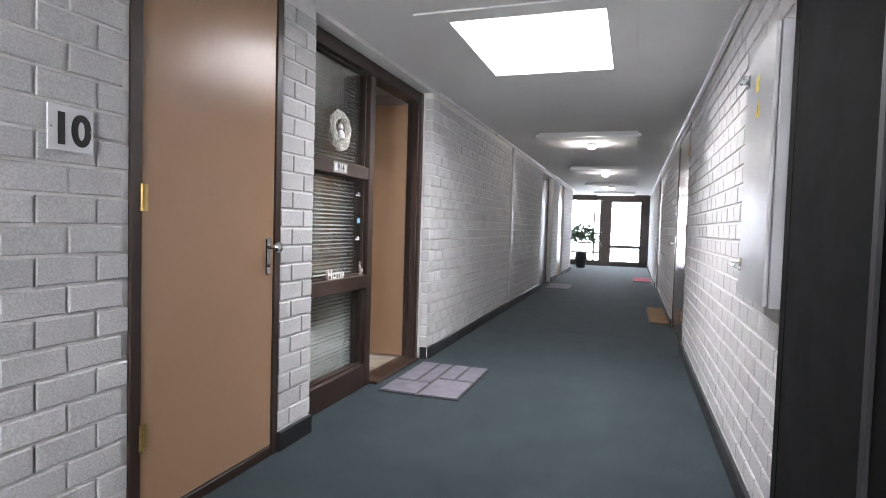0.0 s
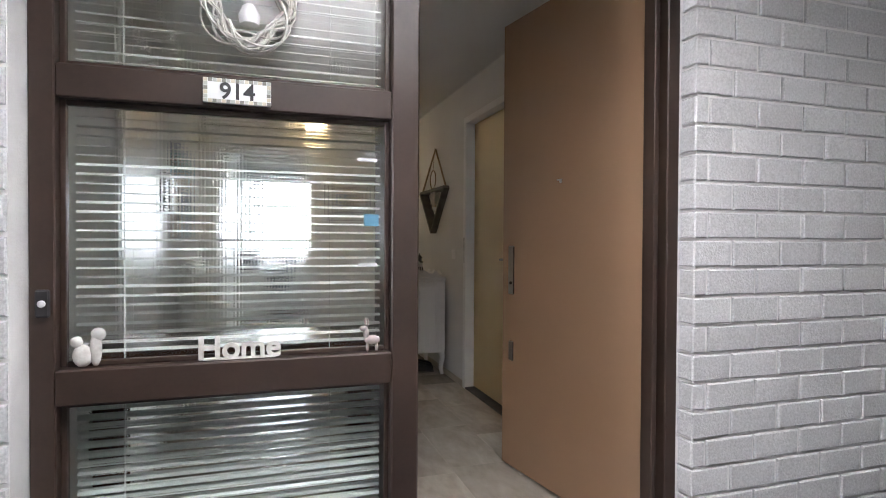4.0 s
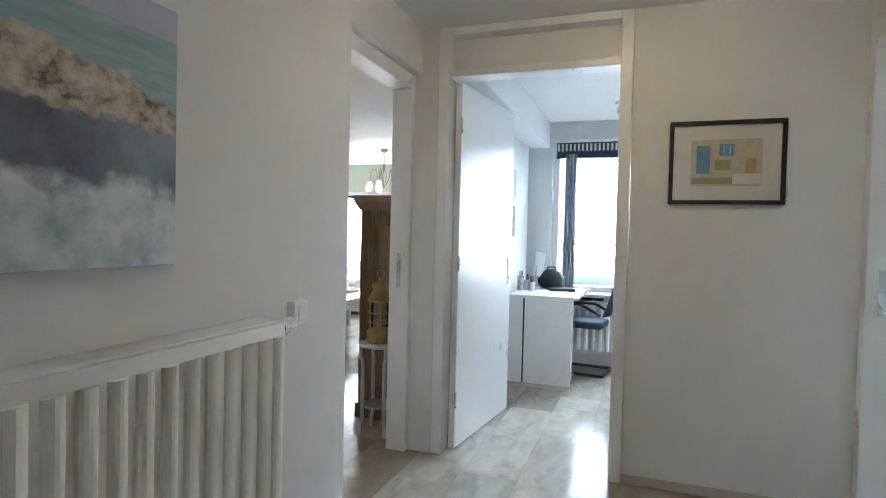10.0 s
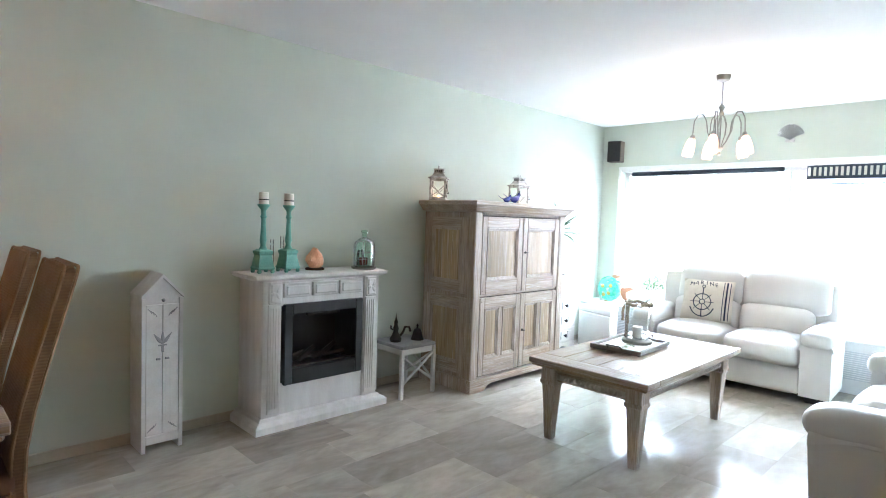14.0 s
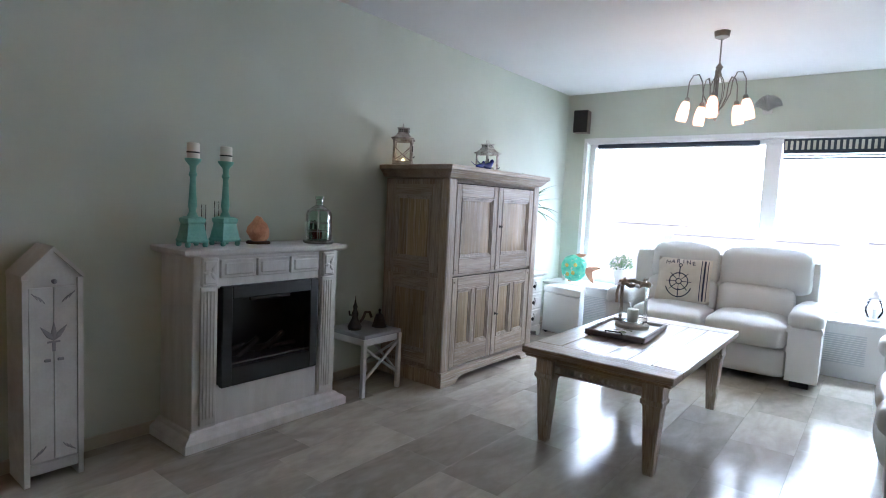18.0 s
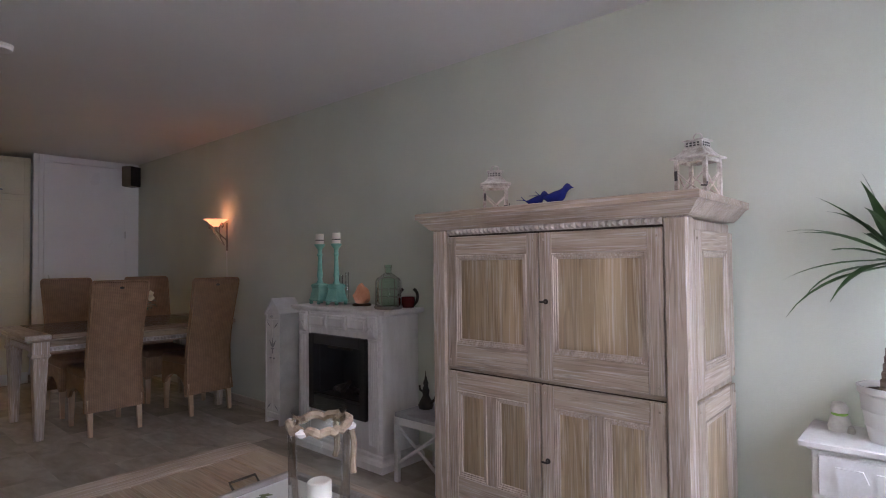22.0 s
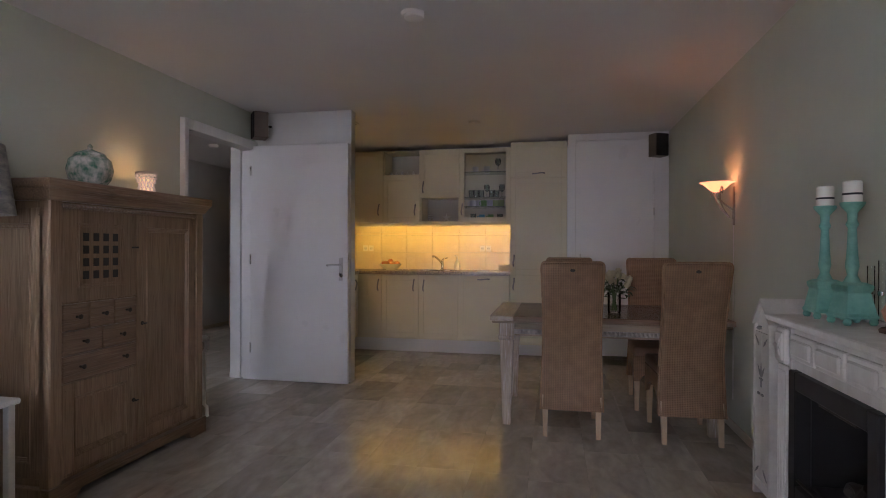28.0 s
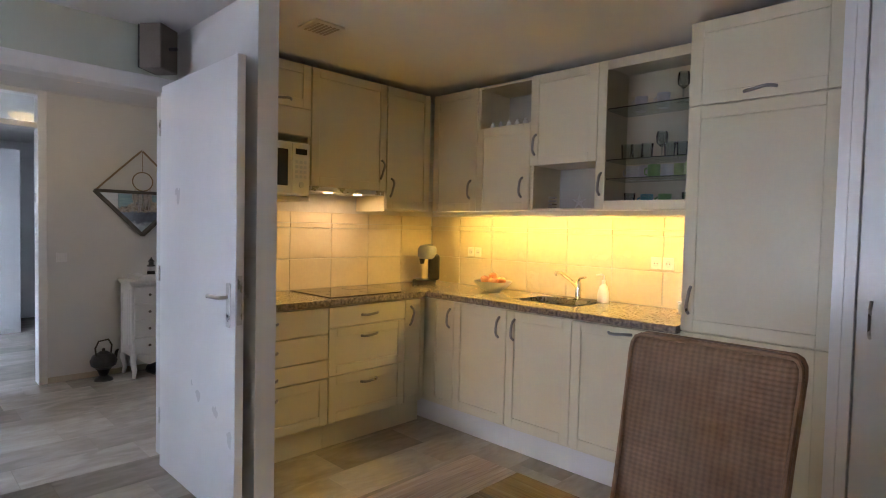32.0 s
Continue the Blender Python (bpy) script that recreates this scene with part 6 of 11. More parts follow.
for parent, n, m0 in ((SB, 7, Matrix.Translation((-0.105, 2.275, 0)) @ pose(0, 0, 0, 0, 0, 180)), (SB2, 6, Matrix.Translation((-0.1045, 4.305, 0)) @ pose(0, 0, 0, 0, 0, -90))):
    wt_ = 0.335
    meshes = [tile_mesh("wall_tile", wt_ - 0.004, h - 0.004) for h in (0.215, 0.215)]
    trim = tile_mesh("trim_tile", wt_ - 0.004, 0.03, 0.014)
    low = tile_mesh("wall_tile", wt_ - 0.004, 0.075)
    for k in range(n):
        for z, h, me in ((0.93, 0.215, meshes[0]), (1.145, 0.215, meshes[1]), (1.36, 0.034, trim), (1.394, 0.08, low)):
            ob = new("trim_tile" if me is trim else "wall_tile", me)
            ob.parent = parent
            ob.matrix_basis = m0 @ Matrix.Translation(((k + 0.5) * wt_, 0, z + h / 2))

# lamps under the wall cabinets
YEL = (1.0, 0.570, 0.060)
area_lamp("worktop_light", (-1.45, 2.50, 1.495), (-1.45, 2.40, 0.9), 1.9, 0.04, 3.1, YEL)
area_lamp("worktop_light", (-0.3, 4.0, 1.52), (-0.28, 4.0, 0.9), 0.04, 0.5, 0.6, YEL)
area_lamp("hood_light", (-0.37, 3.38, 1.585), (-0.37, 3.38, 0.9), 0.04, 0.3, 0.7, (1.0, 0.6, 0.25))
tube_l = thing("strip_lamp", "yellow strip lamp under the kitchen wall cabinets", "lamp", (0, 0, 0))
box("tube", glow("yellow_tube", (1.0, 0.7, 0.2), 3.0), tube_l, (-2.4, 2.535, 1.496), (-0.5, 2.555, 1.504), 0.003)

# ---- living room: smaller things ----
M_TURQ = surf("turquoise_paint", (0.22, 0.50, 0.42), (0.13, 0.36, 0.30), 0.55, scale=14, fine=90, bump=0.1)
M_SALT = surf("salt_rock", (0.72, 0.36, 0.20), (0.55, 0.22, 0.12), 0.45, scale=10, bump=0.6)
M_BOTTLE = thin_glass("green_bottle_glass", (0.80, 0.92, 0.85))
M_CLEAR = thin_glass("clear_glass", (0.96, 0.98, 0.975))
M_ROPE = surf("dried_wood_garland", (0.42, 0.34, 0.25), (0.25, 0.19, 0.13), 0.9, scale=30, bump=0.6)
M_GREYWOOD = surf("grey_wood", (0.30, 0.28, 0.26), (0.22, 0.20, 0.18), 0.6, scale=12, stretch=(1, 6, 6), bump=0.2)
M_STONE = surf("pale_stone", (0.62, 0.60, 0.55), (0.50, 0.48, 0.44), 0.8, scale=20, bump=0.3)
M_BLUE = surf("blue_glazed_birds", (0.015, 0.025, 0.22), (0.01, 0.015, 0.14), 0.25, scale=12)
M_SHADE = glow("lit_shade", (1.0, 0.66, 0.40), 0.55)
M_FLAME = glow("candle_glow", (1.0, 0.55, 0.16), 4.0)
M_PEWTER = surf("pewter", (0.34, 0.32, 0.29), (0.25, 0.235, 0.21), 0.42, metal=1.0, scale=14)
M_LINEN = surf("cream_linen", (0.66, 0.62, 0.55), (0.58, 0.54, 0.47), 0.95, scale=14, fine=320, bump=0.25)
M_NAVYC = surf("navy_print", (0.025, 0.035, 0.07), (0.035, 0.045, 0.085), 0.9, scale=14, fine=320)
M_HERB = surf("small_leaves", (0.05, 0.12, 0.035), (0.09, 0.17, 0.06), 0.6, scale=9, vary=0.1)
M_RED = surf("dark_red_glass", (0.16, 0.02, 0.02), (0.10, 0.012, 0.012), 0.2, scale=8)
M_OPALW = glow("white_opal_bulb", (1.0, 0.80, 0.58), 1.0)
MT = 0.944

for k, (x, y) in enumerate(((-3.93, 6.79), (-3.94, 6.965))):
    T = thing("candlestick", "tall turquoise painted candlestick with a white candle", "candlestick", (x, y, MT), 8 * k, group="candlesticks on the mantel")
    bm = bmesh.new()
    last = None
    for r, z in ((0.052, 0.022), (0.055, 0.03), (0.05, 0.04), (0.038, 0.11), (0.043, 0.12), (0.044, 0.135), (0.028, 0.145)):
        ring = [bm.verts.new((a * r, b * r, z)) for a, b in ((-1, -1), (1, -1), (1, 1), (-1, 1))]
        if last:
            for q in range(4):
                bm.faces.new((last[q], last[(q + 1) % 4], ring[(q + 1) % 4], ring[q]))
        else:
            bm.faces.new(ring[::-1])
        last = ring
    bm.faces.new(last)
    part("base", bm, M_TURQ, T)
    for a in (-1, 1):
        for b in (-1, 1):
            turned("foot", M_TURQ, T, [(0.009, 0), (0.014, 0.01), (0.01, 0.024)], (a * 0.043, b * 0.043, 0), 10)
    turned("stem", M_TURQ, T, [(0.026, 0.145), (0.015, 0.17), (0.021, 0.2), (0.017, 0.24), (0.013, 0.33), (0.02, 0.345), (0.014, 0.36), (0.016, 0.385), (0.036, 0.41), (0.038, 0.42), (0.0, 0.42)])
    turned("candle", M_WAX, T, [(0.028, 0.42), (0.029, 0.425), (0.029, 0.49), (0.025, 0.494), (0.003, 0.49)], label="white pillar candle")
    turned("band", M_BLACK, T, [(0.0295, 0.445), (0.0295, 0.452)])
T = thing("oil_lamp", "pair of slim glass tubes with small steel collars", "oil lamp", (-4.03, 6.93, MT))
for x, y, h in ((0, -0.03, 0.2), (0, 0.04, 0.22)):
    turned("tube", M_CLEAR, T, [(0.012, 0.01), (0.012, h)], (x, y, 0), 14)
    turned("collar", M_STEEL, T, [(0.014, 0.1), (0.014, 0.115)], (x, y, 0), 14)
    turned("base", M_STEEL, T, [(0.02, 0), (0.02, 0.01)], (x, y, 0), 14)
T = thing("salt_lamp", "rough orange rock salt lamp on a dark foot", "lamp", (-3.98, 7.185, MT))
turned("foot", M_SOIL, T, [(0.062, 0), (0.064, 0.008), (0.058, 0.014)])
bm = bmesh.new()
bmesh.ops.create_icosphere(bm, subdivisions=3, radius=1)
for v in bm.verts:
    n3 = noise.noise(v.co * 1.7) * 0.25
    v.co = Vector((v.co.x * 0.055, v.co.y * 0.058, v.co.z * 0.075 * (1.1 if v.co.z > 0 else 0.8))) * (1 + n3)
    if v.co.z > 0:
        v.co.x *= 1 - 4.5 * v.co.z
        v.co.y *= 1 - 4.0 * v.co.z
    v.co.z = max(v.co.z + 0.065, 0.012)
part("rock", bm, M_SALT, T, smooth=False)
T = thing("demijohn", "green glass demijohn bottle in a wire holder", "bottle", (-3.90, 7.53, MT))
T.scale = (1.1, 1.1, 1.22)
prof = [(0.062, 0.012), (0.068, 0.02), (0.069, 0.05), (0.068, 0.06), (0.069, 0.09), (0.068, 0.1), (0.068, 0.135), (0.062, 0.152), (0.034, 0.172), (0.019, 0.182), (0.019, 0.206), (0.023, 0.208), (0.022, 0.222)]
bm = add_lathe(bmesh.new(), prof, 28, close=False)
bm.faces.new([v for v in bm.verts[:28]][::-1])
bmesh.ops.solidify(bm, geom=bm.faces[:], thickness=0.003)
part("bottle", bm, M_BOTTLE, T, smooth=True)
turned("tray", M_PEWTER, T, [(0.074, 0), (0.08, 0.006), (0.08, 0.014), (0.07, 0.012)])
for k in range(6):
    a = k * math.pi / 3 + 0.3
    tube("wire", M_PEWTER, T, [(0.0715 * math.cos(a), 0.0715 * math.sin(a), z) for z in (0.014, 0.07, 0.138)] + [(0.058 * math.cos(a), 0.058 * math.sin(a), 0.157)], 0.0022, 6)
for z in (0.058, 0.098):
    tube("wire", M_PEWTER, T, [(0.0715 * math.cos(a * 0.35), 0.0715 * math.sin(a * 0.35), z) for a in range(19)], 0.0016, 5)
tube("wire", M_PEWTER, T, [(0.058 * math.cos(a * 0.35), 0.058 * math.sin(a * 0.35), 0.157) for a in range(19)], 0.002, 5)
T = thing("candle_holder", "black horseshoe candle holder with a dark red glass", "candle holder", (-4.02, 7.585, MT), 126)
tube("horseshoe", M_IRON, T, [(0.058 * math.sin(radians(a)), 0, 0.07 - 0.06 * math.cos(radians(a))) for a in range(-145, 146, 10)], 0.0095, 8)
turned("glass", M_RED, T, [(0.036, 0.004), (0.043, 0.03), (0.043, 0.068), (0.039, 0.07), (0.034, 0.012)], (0, -0.012, 0), 18)

# narrow arched wall cabinet
T = thing("arched_cabinet", "narrow white shabby cabinet with pointed top and painted lilies", "cabinet", (-4.105, 6.21, 0), 90)
prism("carcass", M_CREAMP, T, [(-0.10, 0.06), (0.10, 0.06), (0.10, 0.84), (0.0, 0.945), (-0.10, 0.84)], -0.185, 0)
for s in (-1, 1):
    prism("side_post", M_CREAMP, T, [(s * 0.105, 0.0), (s * 0.085, 0.0), (s * 0.085, 0.835), (s * 0.105, 0.835)], -0.2, 0)
    prism("roof_board", M_CREAMP, T, [(s * 0.108, 0.832), (s * 0.108, 0.85), (0, 0.965), (0, 0.945)], -0.205, 0)
    dr = prism("door", M_CREAMP, T, [(s * 0.002, 0.09), (s * 0.082, 0.09), (s * 0.082, 0.80), (s * 0.002, 0.80)], -0.197, -0.184)
    box("knob", M_GREYP, dr, (s * 0.012, -0.205, 0.5), (s * 0.034, -0.197, 0.512), 0.002)
    for z, v in ((0.78, -1), (0.11, 1)):
        bm = bmesh.new()
        for q in range(3):
            pts = [(s * (0.075 - 0.012 * q - 0.022 * math.sin(a / 5)), -0.1985, z + v * (0.008 * q + 0.011 * a * 0.4)) for a in range(7)]
            add_tube(bm, pts, 0.0022, 5)
        part("scroll_ornament", bm, M_GREYP, dr, "grey painted corner scroll")
bm = bmesh.new()
for a in (-38, 0, 38):
    m = Matrix.Translation((0, -0.1985, 0.585)) @ pose(0, 0, 0, 0, a, 0)
    add_lathe(bm, [(0.002, 0), (0.011, 0.025), (0.007, 0.05), (0.001, 0.075)], 8, m=m, sy=0.2)
add_box(bm, (-0.022, -0.2, 0.575), (0.022, -0.197, 0.583))
add_box(bm, (-0.006, -0.2, 0.54), (0.006, -0.197, 0.575))
part("lily_ornament", bm, M_GREYP, T, "grey painted fleur-de-lis")
turned("top_knob", M_GREYP, T, [(0.008, 0), (0.01, 0.012), (0.004, 0.02)], m=Matrix.Translation((0.0, -0.198, 0.825)) @ pose(0, 0, 0, 90))
box("bottom_rail", M_CREAMP, T, (-0.085, -0.197, 0.04), (0.085, -0.18, 0.085), 0.003)

# white stool with bells and a figurine
T = thing("stool", "small white stool with grey top and crossed braces", "stool", (-3.895, 7.925, 0), 90)
T.scale = (1.0, 1.0, 1.05)
box("top", M_GREYP, T, (-0.165, -0.17, 0.345), (0.165, 0.17, 0.368), 0.004)
box("apron", M_CREAMP, T, (-0.15, -0.155, 0.30), (0.15, 0.155, 0.344), 0.003)
for a in (-1, 1):
    for b in (-1, 1):
        box("leg", M_CREAMP, T, (a * 0.155 - 0.014, b * 0.158 - 0.014, 0), (a * 0.155 + 0.014, b * 0.158 + 0.014, 0.344), 0.003)
for s, (p, q) in enumerate((((-0.145, 0.1), (0.145, 0.29)), ((-0.145, 0.29), (0.145, 0.1)))):
    tube("brace", M_CREAMP, T, [(p[0], -0.158 + 0.006 * s, p[1]), (q[0], -0.158 + 0.006 * s, q[1])], 0.009, 6)
    tube("brace", M_CREAMP, T, [(0.155 - 0.004 * s, p[0], p[1]), (0.155 - 0.004 * s, q[0], q[1])], 0.009, 6)
T = thing("figurine", "dark bronze seated figurine with a curled tail", "figurine", (-3.9, 7.84, 0.387))
turned("body", M_IRON, T, [(0.04, 0), (0.045, 0.02), (0.03, 0.05), (0.018, 0.075), (0.022, 0.1), (0.012, 0.13), (0.016, 0.145), (0.008, 0.165), (0.003, 0.19), (0.001, 0.215)], label="dark bronze figurine body")
tube("arm", M_IRON, T, [(0, -0.02, 0.09), (0.0, -0.045, 0.1), (0, -0.05, 0.125)], 0.006)
tube("tail", M_IRON, T, [(0, 0.03, 0.03), (0, 0.07, 0.06), (0, 0.09, 0.1), (0, 0.13, 0.095), (0, 0.145, 0.06)], 0.009)
T = thing("table_bell", "dark cast iron bell with a loop", "bell", (-3.86, 8.02, 0.387))
turned("bell", M_IRON, T, [(0.05, 0), (0.042, 0.02), (0.032, 0.06), (0.024, 0.08), (0.008, 0.088), (0.006, 0.1), (0.01, 0.11), (0.0, 0.12)])

# lanterns and birds on the armoire
AT = 1.457


M_WORN = surf("worn_white_metal", (0.74, 0.72, 0.68), (0.30, 0.26, 0.22), 0.5, scale=26, fine=160, bump=0.15)


def lantern(at, turn, s=1.0):
    T = thing("lantern", "white worn metal lantern with pierced roof and dark latch", "lantern", at, turn, group="lanterns on the armoire")
    w, h = 0.05 * s, 0.15 * s
    box("base", M_WORN, T, (-w - 0.01, -w - 0.01, 0), (w + 0.01, w + 0.01, 0.014), 0.003)
    for a in (-1, 1):
        for b in (-1, 1):
            box("post", M_WORN, T, (a * w - 0.008, b * w - 0.008, 0.014), (a * w + 0.008, b * w + 0.008, h), 0.001)
    for k in range(4):
        m = pose(0, 0, 0, 0, 0, 90 * k)
        box("sill", M_WORN, T, (-w + 0.008, -w - 0.004, 0.014), (w - 0.008, -w + 0.004, 0.028), 0.001, m=m)
        box("top_rail", M_WORN, T, (-w + 0.008, -w - 0.004, h - 0.014), (w - 0.008, -w + 0.004, h), 0.001, m=m)
        bm = bmesh.new()
        for p, q in (((-w, 0.03), (w, h * 0.72)), ((w, 0.03), (-w, h * 0.72))):
            add_tube(bm, [m @ Vector((p[0], -w, p[1])), m @ Vector((0.0, -w, p[1] + (q[1] - p[1]) * 0.42)), m @ Vector((q[0], -w, q[1]))], 0.0035, 5)
        part("cross_bar", bm, M_WORN, T)
    box("eave", M_WORN, T, (-w - 0.022, -w - 0.022, h), (w + 0.022, w + 0.022, h + 0.009), 0.003)
    bm = bmesh.new()
    rings = []
    for r, z in ((w + 0.016, h + 0.009), (w * 0.98, h + 0.019), (w * 0.78, h + 0.033), (w * 0.64, h + 0.048)):
        rings.append([bm.verts.new((i * r, j * r, z)) for i, j in ((-1, -1), (1, -1), (1, 1), (-1, 1))])
    bm.faces.new(rings[0][::-1])
    bm.faces.new(rings[-1])
    for p, q in zip(rings, rings[1:]):
        for i in range(4):
            bm.faces.new((p[i], p[(i + 1) % 4], q[(i + 1) % 4], q[i]))
    roof = part("roof", bm, M_WORN, T, "white swept roof with worn edges")
    r = w * 0.62
    box("vent", M_WORN, roof, (-r, -r, h + 0.048), (r, r, h + 0.074), 0.002)
    for k in range(4):
        for i in range(4):
            for j in range(2):
                box("hole", M_BLACK, roof, (-r * 0.8 + i * r * 0.42, -r - 0.001, h + 0.052 + j * 0.01), (-r * 0.8 + i * r * 0.42 + r * 0.26, -r + 0.002, h + 0.058 + j * 0.01), 0, m=pose(0, 0, 0, 0, 0, 90 * k))
    box("cap", M_WORN, roof, (-r - 0.008, -r - 0.008, h + 0.074), (r + 0.008, r + 0.008, h + 0.08), 0.002)
    tube("ring", M_WORN, T, [(0.018 * math.cos(k * 0.6), 0.004, h + 0.095 + 0.016 * math.sin(k * 0.6)) for k in range(12)], 0.003, 6)
    turned("tea_light", M_FLAME, T, [(0.014, 0.015), (0.014, 0.03), (0.003, 0.045)], label="glowing tea light")
    box("latch", M_BLACK, T, (-w - 0.004, -w - 0.013, h * 0.52), (-w + 0.008, -w - 0.007, h * 0.74), 0.001)
    tube("hook", M_BLACK, T, [(w - 0.014, -w - 0.01, h * 0.36), (w + 0.012, -w - 0.014, h * 0.34), (w + 0.014, -w - 0.014, h * 0.42)], 0.003, 5)


lantern((-3.97, 8.30, AT), 128, 1.15)
lantern((-3.97, 9.335, AT), 80, 1.2)
bulb("lantern_bulb", (-3.97, 8.30, AT + 0.07), 0.008, (1.0, 0.55, 0.2), 0.015)
bulb("lantern_bulb", (-3.97, 9.335, AT + 0.07), 0.006, (1.0, 0.55, 0.2), 0.015)
for y, s in ((8.865, 0.86), (8.765, 0.66)):
    T = thing("bird_figurine", "cobalt blue glazed swallow with a thin forked tail", "figurine", (-3.64, y, AT), 90, group="blue birds")
    bm = bmesh.new()
    # along the body: distance, height of the middle, radius
    pts = [(-0.085, 0.05, 0.004), (-0.07, 0.046, 0.012), (-0.045, 0.042, 0.024), (-0.012, 0.042, 0.034), (0.018, 0.048, 0.034), (0.036, 0.062, 0.027), (0.045, 0.078, 0.024), (0.055, 0.088, 0.021), (0.068, 0.09, 0.014), (0.077, 0.087, 0.006), (0.09, 0.083, 0.001)]
    rings = [[bm.verts.new((s * x, s * r * 0.9 * math.cos(q * math.pi / 6), s * (z + r * math.sin(q * math.pi / 6)))) for q in range(12)] for x, z, r in pts]
    for p, q in zip(rings, rings[1:]):
        for i in range(12):
            bm.faces.new((p[i], p[(i + 1) % 12], q[(i + 1) % 12], q[i]))
    bm.faces.new(rings[0][::-1])
    bm.faces.new(rings[-1])
    bmesh.ops.recalc_face_normals(bm, faces=bm.faces)
    part("body", bm, M_BLUE, T, smooth=True)
    for q in (-1, 1):
        tube("tail_feather", M_BLUE, T, [(-0.08 * s, 0, 0.05 * s), (-0.105 * s, 0.01 * q * s, 0.06 * s), (-0.145 * s, 0.03 * q * s, (0.075 + 0.014 * q) * s)], 0.004 * s, 6, r_end=0.001)
    turned("foot", M_BLUE, T, [(0.024 * s, 0), (0.022 * s, 0.006 * s), (0.014 * s, 0.014 * s)])

# lamb figurine beside the yucca
T = thing("figurine", "small cream lamb figurine with a green bow", "figurine", (-4.0, 9.79, 0.605), 90)
turned("body", M_STONE, T, [(0.035, 0), (0.038, 0.015), (0.03, 0.045), (0.02, 0.06)], label="cream lamb body")
turned("head", M_STONE, T, [(0.005, 0.055), (0.024, 0.065), (0.028, 0.08), (0.02, 0.1), (0.004, 0.105)])
turned("bow", surf("lime_ribbon", (0.30, 0.55, 0.10), (0.25, 0.48, 0.08), 0.6), T, [(0.022, 0.054), (0.026, 0.06), (0.022, 0.066)])
turned("paw", M_STONE, T, [(0.012, 0), (0.014, 0.01), (0.008, 0.024)], (0.035, -0.02, 0), 10)

# wall sconce
T = thing("wall_sconce", "iron wall sconce with a lit frosted glass bowl", "lamp", (-4.11, 5.11, 1.60), 90)
bm = add_lathe(bmesh.new(), [(0.02, -0.02), (0.05, 0.0), (0.085, 0.035), (0.11, 0.045)], 24, (0, -0.11, 0), close=False)
bmesh.ops.solidify(bm, geom=bm.faces[:], thickness=0.003)
part("bowl", bm, glow("amber_shade", (1.0, 0.5, 0.24), 0.4), T, smooth=True)
tube("bracket", M_PEWTER, T, [(0, -0.11, -0.02), (0, -0.105, -0.06), (0, -0.06, -0.1), (0, -0.012, -0.14), (0, -0.008, -0.2)], 0.006)
for sx in (-1, 1):
    tube("scroll", M_PEWTER, T, [(0.006 * sx, -0.03, -0.19), (0.02 * sx, -0.07, -0.14), (0.04 * sx, -0.10, -0.08), (0.075 * sx, -0.11, -0.015), (0.105 * sx, -0.11, 0.008), (0.13 * sx, -0.11, 0.0), (0.138 * sx, -0.11, -0.025), (0.12 * sx, -0.11, -0.035), (0.112 * sx, -0.11, -0.022)], 0.0045)
tube("cord", M_WHITE, T, [(0, -0.006, -0.24), (0.004, -0.006, -0.5), (-0.003, -0.006, -0.8), (0.002, -0.006, -1.15), (0, -0.006, -1.4)], 0.0035, 6, label="white cord down the wall")
box("wall_plate", M_PEWTER, T, (-0.015, -0.008, -0.24), (0.015, 0, 0.02), 0.003)
bulb("sconce_bulb", (-4.0, 5.11, 1.655), 0.3, (1.0, 0.45, 0.18), 0.03)

# chandelier
T = thing("chandelier", "pewter chandelier with five lit tulip glass shades", "lamp", (-2.279, 9.52, H))
T.scale = (1.0, 1.0, 1.03)
turned("ceiling_rose", M_PEWTER, T, [(0.015, -0.05), (0.045, -0.035), (0.05, 0.0)])
tube("rod", M_PEWTER, T, [(0, 0, -0.05), (0, 0, -0.51)], 0.005)
turned("finial", M_PEWTER, T, [(0.002, -0.568), (0.009, -0.56), (0.011, -0.55), (0.006, -0.542), (0.012, -0.534), (0.024, -0.518), (0.026, -0.508), (0.008, -0.504)])
turned("hub", M_PEWTER, T, [(0.006, -0.29), (0.02, -0.275), (0.012, -0.25), (0.024, -0.225), (0.006, -0.2)])
for k in range(5):
    a = radians(72 * k + 60.5)
    m = pose(0, 0, 0, 0, 0, 72 * k + 60.5)
    arm = tube("arm", M_PEWTER, T, [m @ Vector(p) for p in ((0.012, 0, -0.51), (0.05, 0, -0.47), (0.085, 0, -0.40), (0.095, 0, -0.32), (0.12, 0, -0.27), (0.155, 0, -0.275), (0.178, 0, -0.32), (0.185, 0, -0.42))], 0.0042)
    tube("scroll", M_PEWTER, arm, [m @ Vector(p) for p in ((0.012, 0, -0.50), (0.04, 0, -0.42), (0.045, 0, -0.35), (0.03, 0, -0.30), (0.014, 0, -0.28))], 0.003, 6)
    tip = m @ Matrix.Translation((0.187, 0, -0.445)) @ pose(0, 0, 0, 0, -13, 0)
    turned("socket", M_PEWTER, arm, [(0.008, 0.03), (0.016, 0.022), (0.018, 0.0)], m=tip, seg=14)
    bm = add_lathe(bmesh.new(), [(0.016, 0.002), (0.024, -0.008), (0.031, -0.035), (0.036, -0.075), (0.0365, -0.1), (0.034, -0.126)], 22, m=tip, close=False)
    bmesh.ops.solidify(bm, geom=bm.faces[:], thickness=0.003)
    part("shade", bm, M_SHADE, arm, "frosted tulip glass shade", smooth=True)
    turned("bulb", M_OPALW, arm, [(0.012, -0.06), (0.02, -0.09), (0.015, -0.112), (0.004, -0.12)], m=tip, seg=12)
